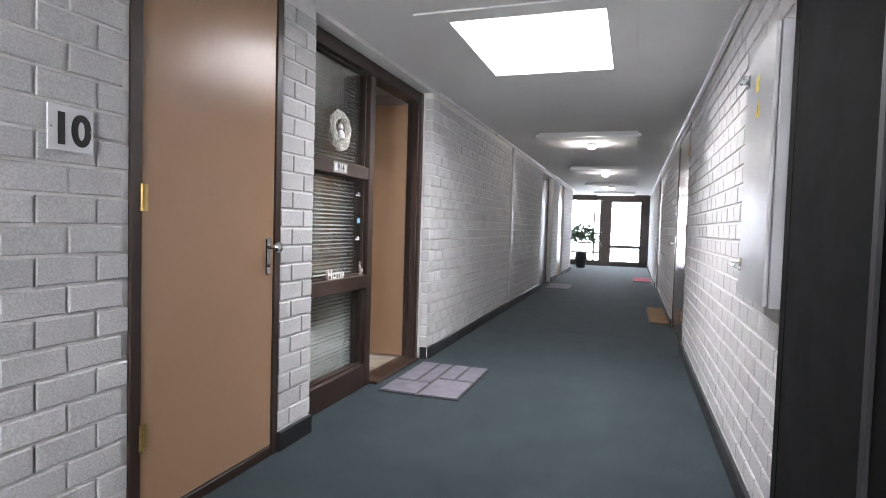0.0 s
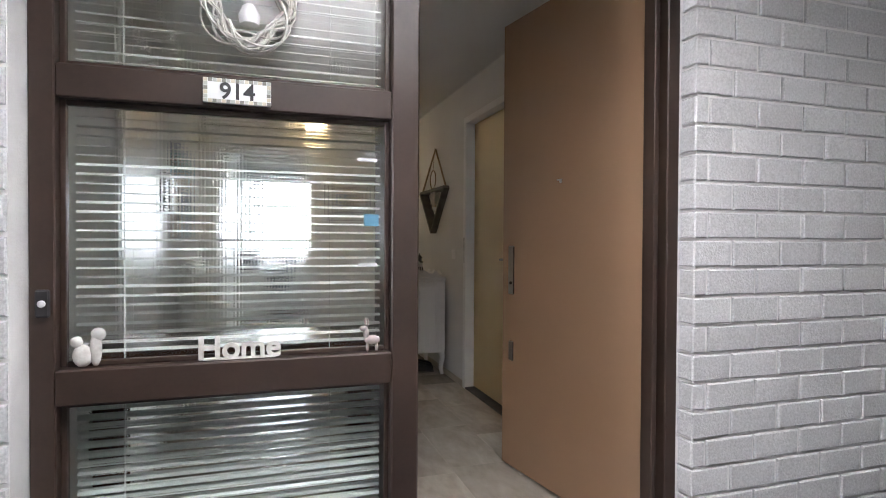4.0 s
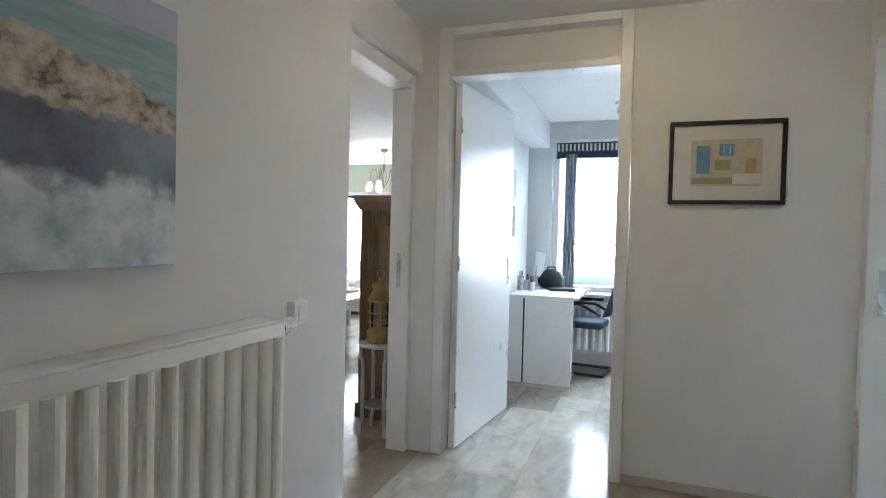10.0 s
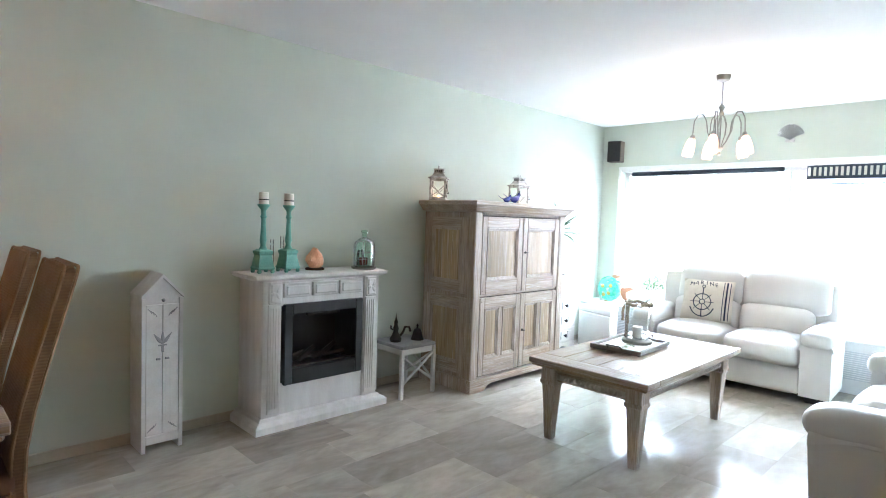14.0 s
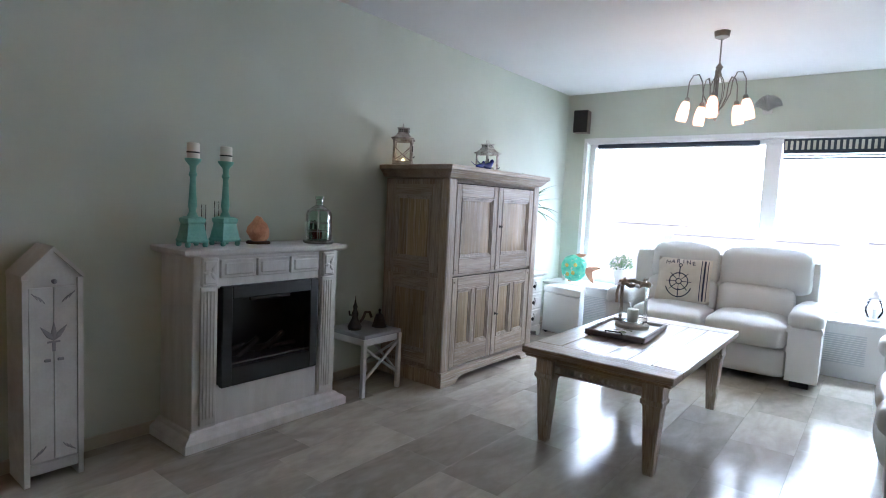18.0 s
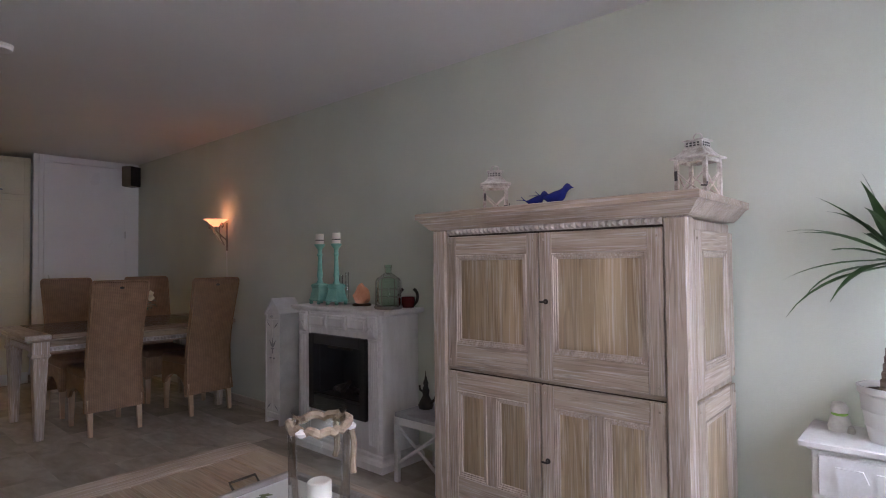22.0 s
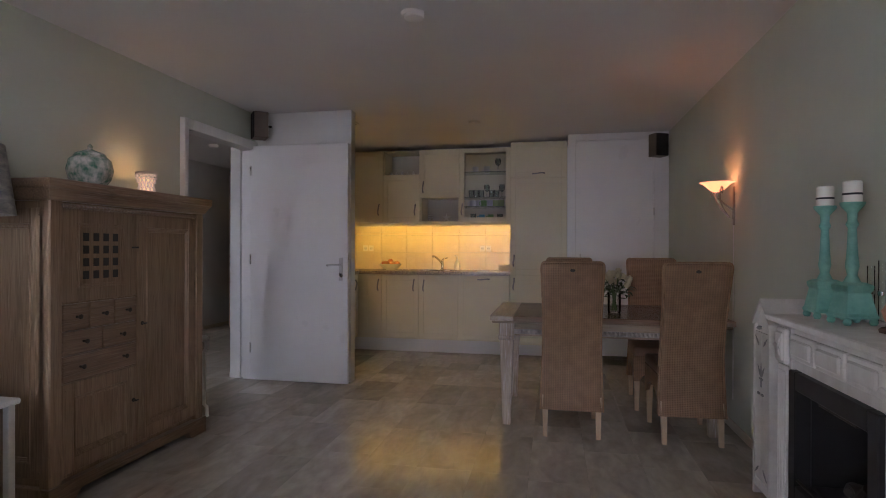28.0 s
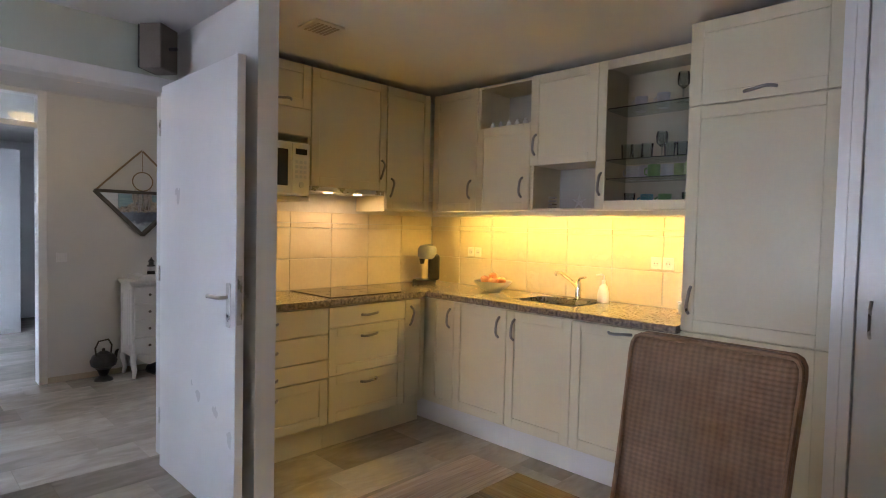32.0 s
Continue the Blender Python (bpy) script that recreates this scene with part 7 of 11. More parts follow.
bulb("chandelier_bulb", (-2.279, 9.52, H - 0.70), 3.0, (1.0, 0.75, 0.5), 0.2)

# loudspeakers
M_SPKG = surf("speaker_grille", (0.02, 0.02, 0.022), (0.03, 0.03, 0.032), 0.9, scale=60)
M_SPKB = surf("speaker_cabinet", (0.16, 0.13, 0.10), (0.13, 0.105, 0.08), 0.5, scale=8)
for x, y, z, turn, lab in ((-3.90, 10.965, 2.125, 8, "small loudspeaker on the window wall"), (-0.36, 4.56, 2.285, 128, "small loudspeaker over the living room door"), (-3.98, 3.09, 2.26, -152, "small loudspeaker in the corner over the closet")):
    T = thing("loudspeaker", lab + ", black grille", "loudspeaker", (x, y, z), turn, group="wall loudspeakers")
    box("cabinet", M_SPKB, T, (-0.075, -0.06, -0.115), (0.075, 0.06, 0.115), 0.005)
    box("grille", M_SPKG, T, (-0.072, -0.072, -0.112), (0.072, -0.06, 0.112), 0.004)
    tube("bracket", M_BLACK, T, [(0, 0.06, 0), (0, 0.10, 0.0)], 0.01)

# shell on the window wall, ceiling discs
T = thing("wall_shell", "white plaster scallop shell hanging over the window", "ornament", (-2.21, 11.05, 2.14))
bm = bmesh.new()
o = bm.verts.new((0, -0.02, 0.0))
rim = []
for k in range(37):
    a = radians(15 + 150 * k / 36)
    r = 0.125 * (1 + 0.03 * (k % 4 == 0)) * (0.8 + 0.2 * math.sin(a))
    rim.append((bm.verts.new((0.6 * r * math.cos(a), -0.02 - 0.012 * (k % 2), 0.02 + 0.55 * r * math.sin(a))), bm.verts.new((r * math.cos(a) * 1.05, -0.004 - 0.012 * (k % 2), 0.02 + r * math.sin(a)))))
for p, q in zip(rim, rim[1:]):
    bm.faces.new((o, p[0], q[0]))
    bm.faces.new((p[0], p[1], q[1], q[0]))
bmesh.ops.solidify(bm, geom=bm.faces[:], thickness=0.006)
part("shell", bm, M_CREAMP, T)
box("hinge_ear", M_CREAMP, T, (-0.04, -0.02, -0.02), (0.04, -0.002, 0.02), 0.006)
for x, y, lab in ((-2.2, 6.3, "flat white ceiling disc in the living room"), (-2.17, 3.75, "flat white ceiling disc before the kitchen")):
    T = thing("ceiling_disc", lab, "ceiling fitting", (x, y, H))
    turned("disc", M_PLAST, T, [(0.05, -0.018), (0.055, -0.012), (0.058, 0.0)])
T = thing("ceiling_vent", "square white slatted vent in the kitchen ceiling", "vent", (-0.95, 3.95, H))
box("frame", M_PLAST, T, (-0.09, -0.09, -0.012), (0.09, 0.09, 0), 0.004)
for k in range(6):
    box("slat", M_NICHE, T, (-0.07, -0.068 + k * 0.024, -0.016), (0.07, -0.056 + k * 0.024, -0.012), 0.001)

# pouf
T = thing("pouf", "white leather wedge-shaped pouf with a lid by the ledge", "pouf", (-3.68, 10.40, 0))


def wedge(name, grow, z0, z1, bev):
    """A padded block over a four-cornered outline that narrows to the back."""
    bm = bmesh.new()
    c = [Vector(p) * grow for p in ((0.235, -0.20), (0.115, 0.175), (-0.16, 0.165), (-0.215, -0.075))]
    lo, hi = [bm.verts.new((p.x, p.y, z0)) for p in c], [bm.verts.new((p.x, p.y, z1)) for p in c]
    bm.faces.new(lo[::-1])
    bm.faces.new(hi)
    for i in range(4):
        bm.faces.new((lo[i], lo[(i + 1) % 4], hi[(i + 1) % 4], hi[i]))
    bmesh.ops.bevel(bm, geom=bm.edges[:], offset=bev, segments=3, affect="EDGES", profile=0.5)
    return part(name, bm, M_SOFA, T, smooth=True)


wedge("body", 0.98, 0.018, 0.402, 0.02)
lid = wedge("lid", 1.0, 0.398, 0.462, 0.014)
tube("piping", M_SOFA, lid, [Vector((x, y, 0.458)) for x, y in ((0.228, -0.192), (0.112, 0.168), (-0.154, 0.158), (-0.208, -0.072), (0.228, -0.192))], 0.004, 6)
for x, y in ((0.19, -0.15), (0.09, 0.13), (-0.13, 0.12), (-0.17, -0.05)):
    box("foot", M_BLACK, T, (x - 0.015, y - 0.015, 0), (x + 0.015, y + 0.015, 0.02), 0.002)

# socket with a plug on the wall behind the pouf
T = thing("wall_socket", "white wall socket with a plug and cord in it", "socket", (-4.118, 10.42, 0.22), 90)
box("plate", M_PLAST, T, (-0.04, -0.012, 0.0), (0.04, 0, 0.115), 0.004)
turned("plug", M_PLAST, T, [(0.02, 0.0), (0.021, 0.02), (0.016, 0.034), (0.006, 0.04)], m=Matrix.Translation((0.012, -0.012, 0.035)) @ pose(0, 0, 0, 90), seg=14)
tube("cord", M_GREYW, T, [(0.012, -0.05, 0.035), (0.016, -0.06, 0.0), (0.01, -0.03, -0.08), (0.01, -0.012, -0.19)], 0.003, 6)

# on the ledge
LZ = 0.452


def bush(T, z0, r, h, n, mat, seed, name="foliage", leaf_s=0.02):
    g = random.Random(seed)
    bm = bmesh.new()
    for k in range(n):
        a, q = g.uniform(0, 6.283), g.random() ** 0.5
        p = Vector((r * q * math.cos(a), r * q * math.sin(a), z0 + h * g.uniform(0.15, 1) * (1 - 0.4 * q * q)))
        d = Vector((g.gauss(0, 1), g.gauss(0, 1), g.gauss(0.4, 1))).normalized()
        s = d.orthogonal().normalized() * leaf_s * 0.4
        v = [bm.verts.new(p), bm.verts.new(p + d * leaf_s * 0.5 + s), bm.verts.new(p + d * leaf_s), bm.verts.new(p + d * leaf_s * 0.5 - s)]
        bm.faces.new(v)
    ob = part(name, bm, mat, T)
    st = bmesh.new()
    for k in range(12):
        a, q = g.uniform(0, 6.283), g.random()
        add_tube(st, [(0, 0, z0 - 0.02), (0.4 * r * q * math.cos(a), 0.4 * r * q * math.sin(a), z0 + 0.4 * h), (r * q * math.cos(a), r * q * math.sin(a), z0 + h * 0.85)], 0.0015, 4)
    part("stem_bunch", st, mat, T)
    return ob


for x, y, s, seed, lab in ((-3.33, 10.85, 1.5, 3, "leafy green herb in a white pot on the ledge"), (-1.02, 10.9, 1.0, 4, "small flowering plant in a white pot on the ledge")):
    T = thing("potted_plant", lab, "plant", (x, y, LZ), group="plants on the ledge")
    turned("pot", M_POT, T, [(0.036 * s, 0), (0.043 * s, 0.1 * s), (0.046 * s, 0.14 * s), (0.043 * s, 0.14 * s), (0.04 * s, 0.12 * s), (0.01, 0.118 * s)], seg=24)
    bush(T, 0.12 * s, 0.075 * s, 0.1 * s, 260, M_HERB, seed)
T = thing("fish_ornament", "round turquoise openwork metal fish with coral tail and fins", "ornament", (-3.84, 10.87, LZ), -4)
T.scale = (1.08, 1.08, 1.04)
M_TURQ = surf("fish_turquoise", (0.07, 0.56, 0.42), (0.24, 0.64, 0.46), 0.4, scale=18, fine=60)
M_CORAL = surf("coral_paint", (0.62, 0.32, 0.20), (0.5, 0.24, 0.14), 0.5, scale=20)
bm = bmesh.new()
bmesh.ops.create_icosphere(bm, subdivisions=3, radius=0.135)
cut = random.Random(5)
holes = [f for f in bm.faces if cut.random() < 0.28]
bmesh.ops.delete(bm, geom=holes, context="FACES_ONLY")
for v in bm.verts:
    v.co = (v.co.x, v.co.y * 0.5, v.co.z + 0.142)
bmesh.ops.solidify(bm, geom=bm.faces[:], thickness=0.004)
body = part("body", bm, M_TURQ, T, "turquoise openwork fish body")
for k, (x, z) in enumerate(((-0.04, 0.17), (0.03, 0.1), (-0.03, 0.08), (0.05, 0.18))):
    turned("eye" if k == 0 else "spot", surf("ochre_spot", (0.55, 0.36, 0.08), None, 0.5), body, [(0.003, 0), (0.02, 0.002), (0.017, 0.007), (0.0, 0.008)], m=Matrix.Translation((x, -0.0665 + 0.1 * (x * x + (z - 0.142) ** 2) / 0.018 * 0.2, z)) @ pose(0, 0, 0, 90), seg=14)
prism("tail", M_CORAL, T, [(0.12, 0.12), (0.16, 0.06), (0.2, 0.02), (0.225, 0.015), (0.205, 0.08), (0.2, 0.12), (0.25, 0.15), (0.30, 0.16), (0.25, 0.185), (0.18, 0.175), (0.13, 0.16)], -0.01, 0.01, "coral tail")
prism("fin", M_CORAL, T, [(0.0, 0.27), (0.05, 0.295), (0.13, 0.29), (0.10, 0.265), (0.06, 0.25)], -0.008, 0.008, "coral back fin")
prism("fin", M_CORAL, T, [(-0.05, 0.0), (-0.02, 0.0), (-0.01, 0.03), (-0.05, 0.035)], -0.008, 0.008, "coral belly fin")
T = thing("bottle", "small white bottle on the window ledge", "bottle", (-3.95, 10.9, LZ))
turned("bottle", M_PLAST, T, [(0.022, 0), (0.024, 0.01), (0.024, 0.06), (0.01, 0.075), (0.01, 0.095), (0.0, 0.096)])
T = thing("storm_lantern", "white storm lantern with a glass belly on the ledge", "lantern", (-1.33, 10.92, LZ))
turned("foot", M_CREAMP, T, [(0.055, 0), (0.05, 0.015), (0.03, 0.025)])
turned("glass", M_CLEAR, T, [(0.035, 0.025), (0.06, 0.07), (0.062, 0.11), (0.04, 0.17), (0.032, 0.18)], close=False)
turned("candle", M_WAX, T, [(0.022, 0.025), (0.022, 0.1), (0.002, 0.104)])
turned("cap", M_CREAMP, T, [(0.04, 0.178), (0.042, 0.186), (0.02, 0.21), (0.012, 0.24), (0.0, 0.245)])

# tray and jar on the coffee table
CZ = 0.50
T = thing("tray", "grey wooden tray with a botanical print and metal grips", "tray", (-2.47, 8.69, CZ), 4)
box("base", M_PLAST, T, (-0.155, -0.235, 0.012), (0.155, 0.235, 0.018), 0)
for s in (-1, 1):
    box("rim", M_GREYWOOD, T, (s * 0.17, -0.25, 0.006), (s * 0.152, 0.25, 0.036), 0.003)
    box("rim", M_GREYWOOD, T, (-0.152, s * 0.25, 0.006), (0.152, s * 0.232, 0.036), 0.003)
    tube("grip", M_IRON, T, [(-0.045, s * 0.25, 0.03), (-0.045, s * 0.275, 0.05), (0.045, s * 0.275, 0.05), (0.045, s * 0.25, 0.03)], 0.004)
    for q in (-1, 1):
        turned("foot", M_IRON, T, [(0.008, 0), (0.008, 0.007)], (s * 0.15, q * 0.23, 0), 8)
g = random.Random(9)
M_INK = surf("print_ink", (0.20, 0.16, 0.09), (0.16, 0.22, 0.10), 0.8, scale=40)
for k in range(14):
    x, y, tn = g.gauss(0.0, 0.05), g.gauss(-0.08, 0.09), g.uniform(0, 180)
    if abs(x) < 0.11 and abs(y) < 0.19:
        turned("printed_leaf", M_INK, T, [(0.022, 0.0), (0.018, 0.0006)], m=Matrix.Translation((x, y, 0.0181)) @ pose(0, 0, 0, 0, 0, tn), seg=9, sy=0.35)
T = thing("candle_jar", "tall glass jar with shell garland and a white candle", "candle jar", (-2.475, 8.785, CZ + 0.018))
turned("stand", M_STONE, T, [(0.095, 0), (0.1, 0.006), (0.1, 0.02), (0.09, 0.026)], seg=28)
turned("dish", M_CLEAR, T, [(0.04, 0.026), (0.05, 0.03), (0.048, 0.033)], seg=20)
turned("candle", M_WAX, T, [(0.032, 0.034), (0.033, 0.036), (0.033, 0.108), (0.028, 0.112), (0.003, 0.108)], label="white pillar candle")
bm = add_lathe(bmesh.new(), [(0.08, 0.027), (0.083, 0.04), (0.083, 0.25), (0.075, 0.275), (0.07, 0.29), (0.076, 0.305)], 32, close=False)
bmesh.ops.solidify(bm, geom=bm.faces[:], thickness=0.003)
ob = part("jar", bm, M_CLEAR, T, smooth=True)
ob.visible_shadow = False
g = random.Random(2)
bm = add_tube(bmesh.new(), [((0.081 + g.uniform(-0.003, 0.004)) * math.cos(k * math.pi / 20), (0.081 + g.uniform(-0.003, 0.004)) * math.sin(k * math.pi / 20), 0.266 + g.uniform(-0.008, 0.008)) for k in range(41)], 0.012, 7)
part("garland", bm, M_ROPE, T, "brown driftwood and rope garland")
for yy, ln in ((0.03, 0.13), (-0.035, 0.10)):
    tube("garland_end", M_ROPE, T, [(-0.082, yy, 0.265), (-0.092, yy * 1.2, 0.2), (-0.09, yy * 1.1, 0.265 - ln), (-0.088, yy * 1.3, 0.245 - ln)], 0.009, 7)
for a in (0.4, 2.2, 3.9, 5.2):
    turned("shell", M_PLAST, T, [(0.001, 0), (0.014, 0.006), (0.016, 0.014), (0.003, 0.024)], (0.088 * math.cos(a), 0.088 * math.sin(a), 0.25), 10)


# scatter cushions
def pillow(T, w, h, d, mat, m):
    bm = bmesh.new()
    bmesh.ops.create_grid(bm, x_segments=12, y_segments=12, size=0.5)
    top = bm.verts[:]
    geom = bmesh.ops.duplicate(bm, geom=bm.faces[:] + bm.edges[:] + bm.verts[:])["geom"]
    low = {v for v in geom if isinstance(v, bmesh.types.BMVert)}
    for v in bm.verts:
        u, q = 2 * v.co.x, 2 * v.co.y
        f = (1 - abs(u) ** 2.6) * (1 - abs(q) ** 2.6)
        pinch = 1 - 0.07 * (1 - abs(u)) * abs(q) ** 2 - 0.0
        z = d / 2 * f ** 0.55
        v.co = m @ Vector((u * w / 2 * (1 - 0.05 * (1 - abs(q)) * abs(u) ** 3), (-z if v not in low else z), q * h / 2 * (1 - 0.05 * (1 - abs(u)) * abs(q) ** 3) + h / 2))
    bmesh.ops.remove_doubles(bm, verts=bm.verts[:], dist=0.0005)
    bmesh.ops.recalc_face_normals(bm, faces=bm.faces)
    return part("cover", bm, mat, T, smooth=True)


def lettering(parent, text, size, mat, m, extrude=0.0008, name="lettering", align="CENTER", bold=0.0):
    cu = bpy.data.curves.new(name, "FONT")
    cu.body, cu.size, cu.extrude, cu.align_x, cu.offset = text, size, extrude, align, bold
    tmp = bpy.data.objects.new(name, cu)
    me = bpy.data.meshes.new_from_object(tmp)
    bpy.data.objects.remove(tmp)
    bpy.data.curves.remove(cu)
    me.materials.clear()
    me.materials.append(mat)
    me.transform(m)
    ob = new(name, me)
    ob.parent = parent
    return ob


STAND = pose(0, 0, 0, 90)


def on_pillow(w, h, d, x, z):
    u, q = 2 * x / w, 2 * (z - h / 2) / h
    f = max(0.0, (1 - abs(u) ** 2.6) * (1 - abs(q) ** 2.6))
    return -d / 2 * f ** 0.55


T = thing("cushion", "cream cushion printed with a navy ship's wheel and stripes", "cushion", (-2.62, 10.375, 0.475), 8)
w, h, d = 0.43, 0.38, 0.12
LEAN = pose(0, 0, 0, -17)
pillow(T, w, h, d, M_LINEN, LEAN)


def decal(T, pts, r, name, mat=None):
    bm = bmesh.new()
    for line in pts:
        path = [LEAN @ Vector((x, on_pillow(w, h, d, x, z) - 0.0008, z)) for x, z in line]
        add_tube(bm, path, r, 4)
    return part(name, bm, mat or M_NAVYC, T)


cx, cz = -0.03, 0.165
ring = [(cx + 0.072 * math.cos(radians(a)), cz + 0.072 * math.sin(radians(a))) for a in range(0, 361, 15)]
decal(T, [ring], 0.0055, "wheel_ring")
decal(T, [[(cx + 0.022 * math.cos(radians(a)), cz + 0.022 * math.sin(radians(a))) for a in range(0, 361, 30)]], 0.005, "wheel_hub")
decal(T, [[(cx + q * math.cos(radians(a)), cz + q * math.sin(radians(a))) for q in (0.02, 0.05, 0.08, 0.1)] for a in range(0, 360, 45)], 0.0035, "spoke")
decal(T, [[(cx + 0.105 * math.cos(radians(a)), cz - 0.01 + 0.12 * math.sin(radians(a))) for a in range(200, 341, 14)], [(cx, cz + 0.06), (cx, cz + 0.13)], [(cx, cz - 0.06), (cx, cz - 0.135)]], 0.006, "anchor")
decal(T, [[(cx + 0.013 * math.cos(radians(a)), cz + 0.142 + 0.013 * math.sin(radians(a))) for a in range(0, 361, 30)]], 0.004, "anchor_eye")
for x, r in ((0.135, 0.004), (0.16, 0.009), (0.185, 0.004)):
    decal(T, [[(x, 0.02 + k * 0.034) for k in range(11)]], r, "stripe")
for k, ch_ in enumerate("MARINE"):
    x = cx - 0.105 + k * 0.042
    z = 0.305 + 0.022 * math.sin(math.pi * (k + 0.5) / 6)
    lettering(T, ch_, 0.05, M_NAVYC, LEAN @ Matrix.Translation((x, on_pillow(w, h, d, x, z + 0.015) - 0.003, z)) @ pose(0, 0, 0, 0, 12 - 4.8 * k * 1.0, 0) @ STAND, 0.002, "letter")
M_STRIPE = surf("navy_cushion", (0.05, 0.07, 0.12), (0.07, 0.09, 0.15), 0.9, scale=12, fine=300, bump=0.2)
for y, z, tn, mt, lab in ((8.72, 0.50, -78, M_STRIPE, "navy cushion with pale stripes on the sofa"), (8.14, 0.47, -62, surf("grey_star_cushion", (0.30, 0.31, 0.33), (0.25, 0.26, 0.28), 0.9, scale=12, fine=300, bump=0.2), "grey cushion with white bands and stars on the sofa")):
    T = thing("cushion", lab, "cushion", (-0.74, y, z), tn, group="cushions on the side sofa")
    pillow(T, 0.42, 0.40, 0.13, mt, LEAN)
    w, h, d = 0.42, 0.40, 0.13
    for k in range(4):
        decal(T, [[(-0.17 + q * 0.034, 0.07 + k * 0.085) for q in range(11)]], 0.012 if k % 2 else 0.006, "band", M_LINEN)

# display cabinet on the side wall
D = thing("display_cabinet", "brown oak cabinet with grid door, small drawers and long door", "cabinet", (-0.26, 6.43, 0), -90)
wD, dD = 1.13, 0.43
box("carcass", M_OAKD, D, (-wD / 2 + 0.02, -dD + 0.03, 0.09), (wD / 2 - 0.02, 0, 1.42), 0.004)
for s in (-1, 1):
    box("corner_post", M_OAKD, D, (s * wD / 2, -dD, 0.09), (s * (wD / 2 - 0.07), -dD + 0.06, 1.42), 0.006)
    o = leaf(D, -0.18, 0.18, 0.14, 1.38, -0.02, M_OAKD, M_OAKD, 0.07, 0, "side_panel")
    o.matrix_basis = Matrix.Translation((s * (wD / 2 - 0.02), -dD / 2, 0)) @ pose(0, 0, 0, 0, 0, 90 * s)
dentils(D, M_OAKDX, -0.49, 0.49, -dD + 0.0, 1.385, 1.405)
# seen from the front, the grid door and drawers stand on the window side
leaf(D, -0.015, 0.495, 0.13, 1.38, -dD + 0.004, M_OAKD, M_OAKD, 0.07, 0, knob=(0.02, 0.78, "key"))
gdoor = box("grid_door", M_OAKD, D, (-0.495, -dD + 0.006, 0.94), (-0.02, -dD + 0.026, 1.38), 0.003)
for i in range(4):
    for j in range(4):
        box("opening", M_BLACK, gdoor, (-0.375 + i * 0.062, -dD + 0.0045, 1.045 + j * 0.062), (-0.34 + i * 0.062, -dD + 0.0065, 1.085 + j * 0.062), 0)
fr = bmesh.new()
for s in (0.0, 0.012):
    a, b, c, e = -0.40 - s, -0.125 + s, 1.015 - s, 1.305 + s
    for p, q in (((a, c), (a + 0.008, e)), ((b - 0.008, c), (b, e)), ((a + 0.008, e - 0.008), (b - 0.008, e)), ((a + 0.008, c), (b - 0.008, c + 0.008))):
        add_box(fr, (p[0], -dD, p[1]), (q[0], -dD + 0.006, q[1]), 0.001)
part("grid_moulding", fr, M_OAKD, gdoor)
tube("key", M_IRON, gdoor, [(-0.05, -dD + 0.006, 1.2), (-0.05, -dD - 0.03, 1.2)], 0.005)
for z0, z1, n in ((0.805, 0.93, 3), (0.69, 0.80, 2), (0.565, 0.685, 1)):
    for k in range(n):
        x0, x1 = -0.495 + k * 0.475 / n, -0.495 + (k + 1) * 0.475 / n
        dr = box("drawer", M_OAKDX, D, (x0 + 0.003, -dD + 0.002, z0), (x1 - 0.003, -dD + 0.024, z1), 0.003)
        for kx in ((x0 + x1) / 2,) if n > 1 else (x0 + 0.1, x1 - 0.1):
            turned("knob", M_IRON, dr, [(0.006, 0), (0.005, 0.014), (0.011, 0.02), (0.012, 0.026), (0.004, 0.032)], m=Matrix.Translation((kx, -dD + 0.002, (z0 + z1) / 2)) @ pose(0, 0, 0, 90), seg=12)
leaf(D, -0.495, -0.02, 0.13, 0.555, -dD + 0.004, M_OAKD, M_OAKD, 0.07, 0, knob=(-0.045, 0.37, "key"))
cornice("cornice", M_OAKDX, D, wD, dD, 1.415, [(0, 0), (0.01, 0.008), (0.032, 0.05), (0.038, 0.055), (0.04, 0.095), (0.034, 0.099)])
part("plinth", add_prism(bmesh.new(), [(-0.58, 0), (-0.44, 0), (-0.40, 0.045), (0.40, 0.045), (0.44, 0), (0.58, 0), (0.58, 0.1), (-0.58, 0.1)], -dD - 0.012, -dD + 0.03), M_OAKDX, D)
for s in (-1, 1):
    box("foot", M_OAKD, D, (s * 0.58, -dD + 0.03, 0), (s * 0.54, 0, 0.1), 0.004)
DZ = 1.514
T = thing("ginger_jar", "white porcelain jar with green leaf pattern and lid", "jar", (-0.48, 6.55, DZ))
turned("saucer", M_OAKD, T, [(0.1, 0), (0.11, 0.008), (0.1, 0.012)])
turned("jar", surf("leaf_porcelain", (0.72, 0.72, 0.68), (0.10, 0.26, 0.19), 0.2, scale=24, fine=90, detail=2), T, [(0.07, 0.012), (0.1, 0.05), (0.112, 0.1), (0.1, 0.155), (0.075, 0.175)], seg=28)
turned("lid", MATS["leaf_porcelain"], T, [(0.078, 0.176), (0.07, 0.19), (0.03, 0.205), (0.01, 0.215), (0.014, 0.23), (0.0, 0.245)], seg=24)
T = thing("tea_light_holder", "white pierced porcelain tea light holder, lit", "candle holder", (-0.365, 5.985, DZ))
T.scale = (1.3, 1.3, 1.3)
turned("core", M_SHADE, T, [(0.036, 0.012), (0.03, 0.05), (0.04, 0.1)], close=False)
bm = bmesh.new()
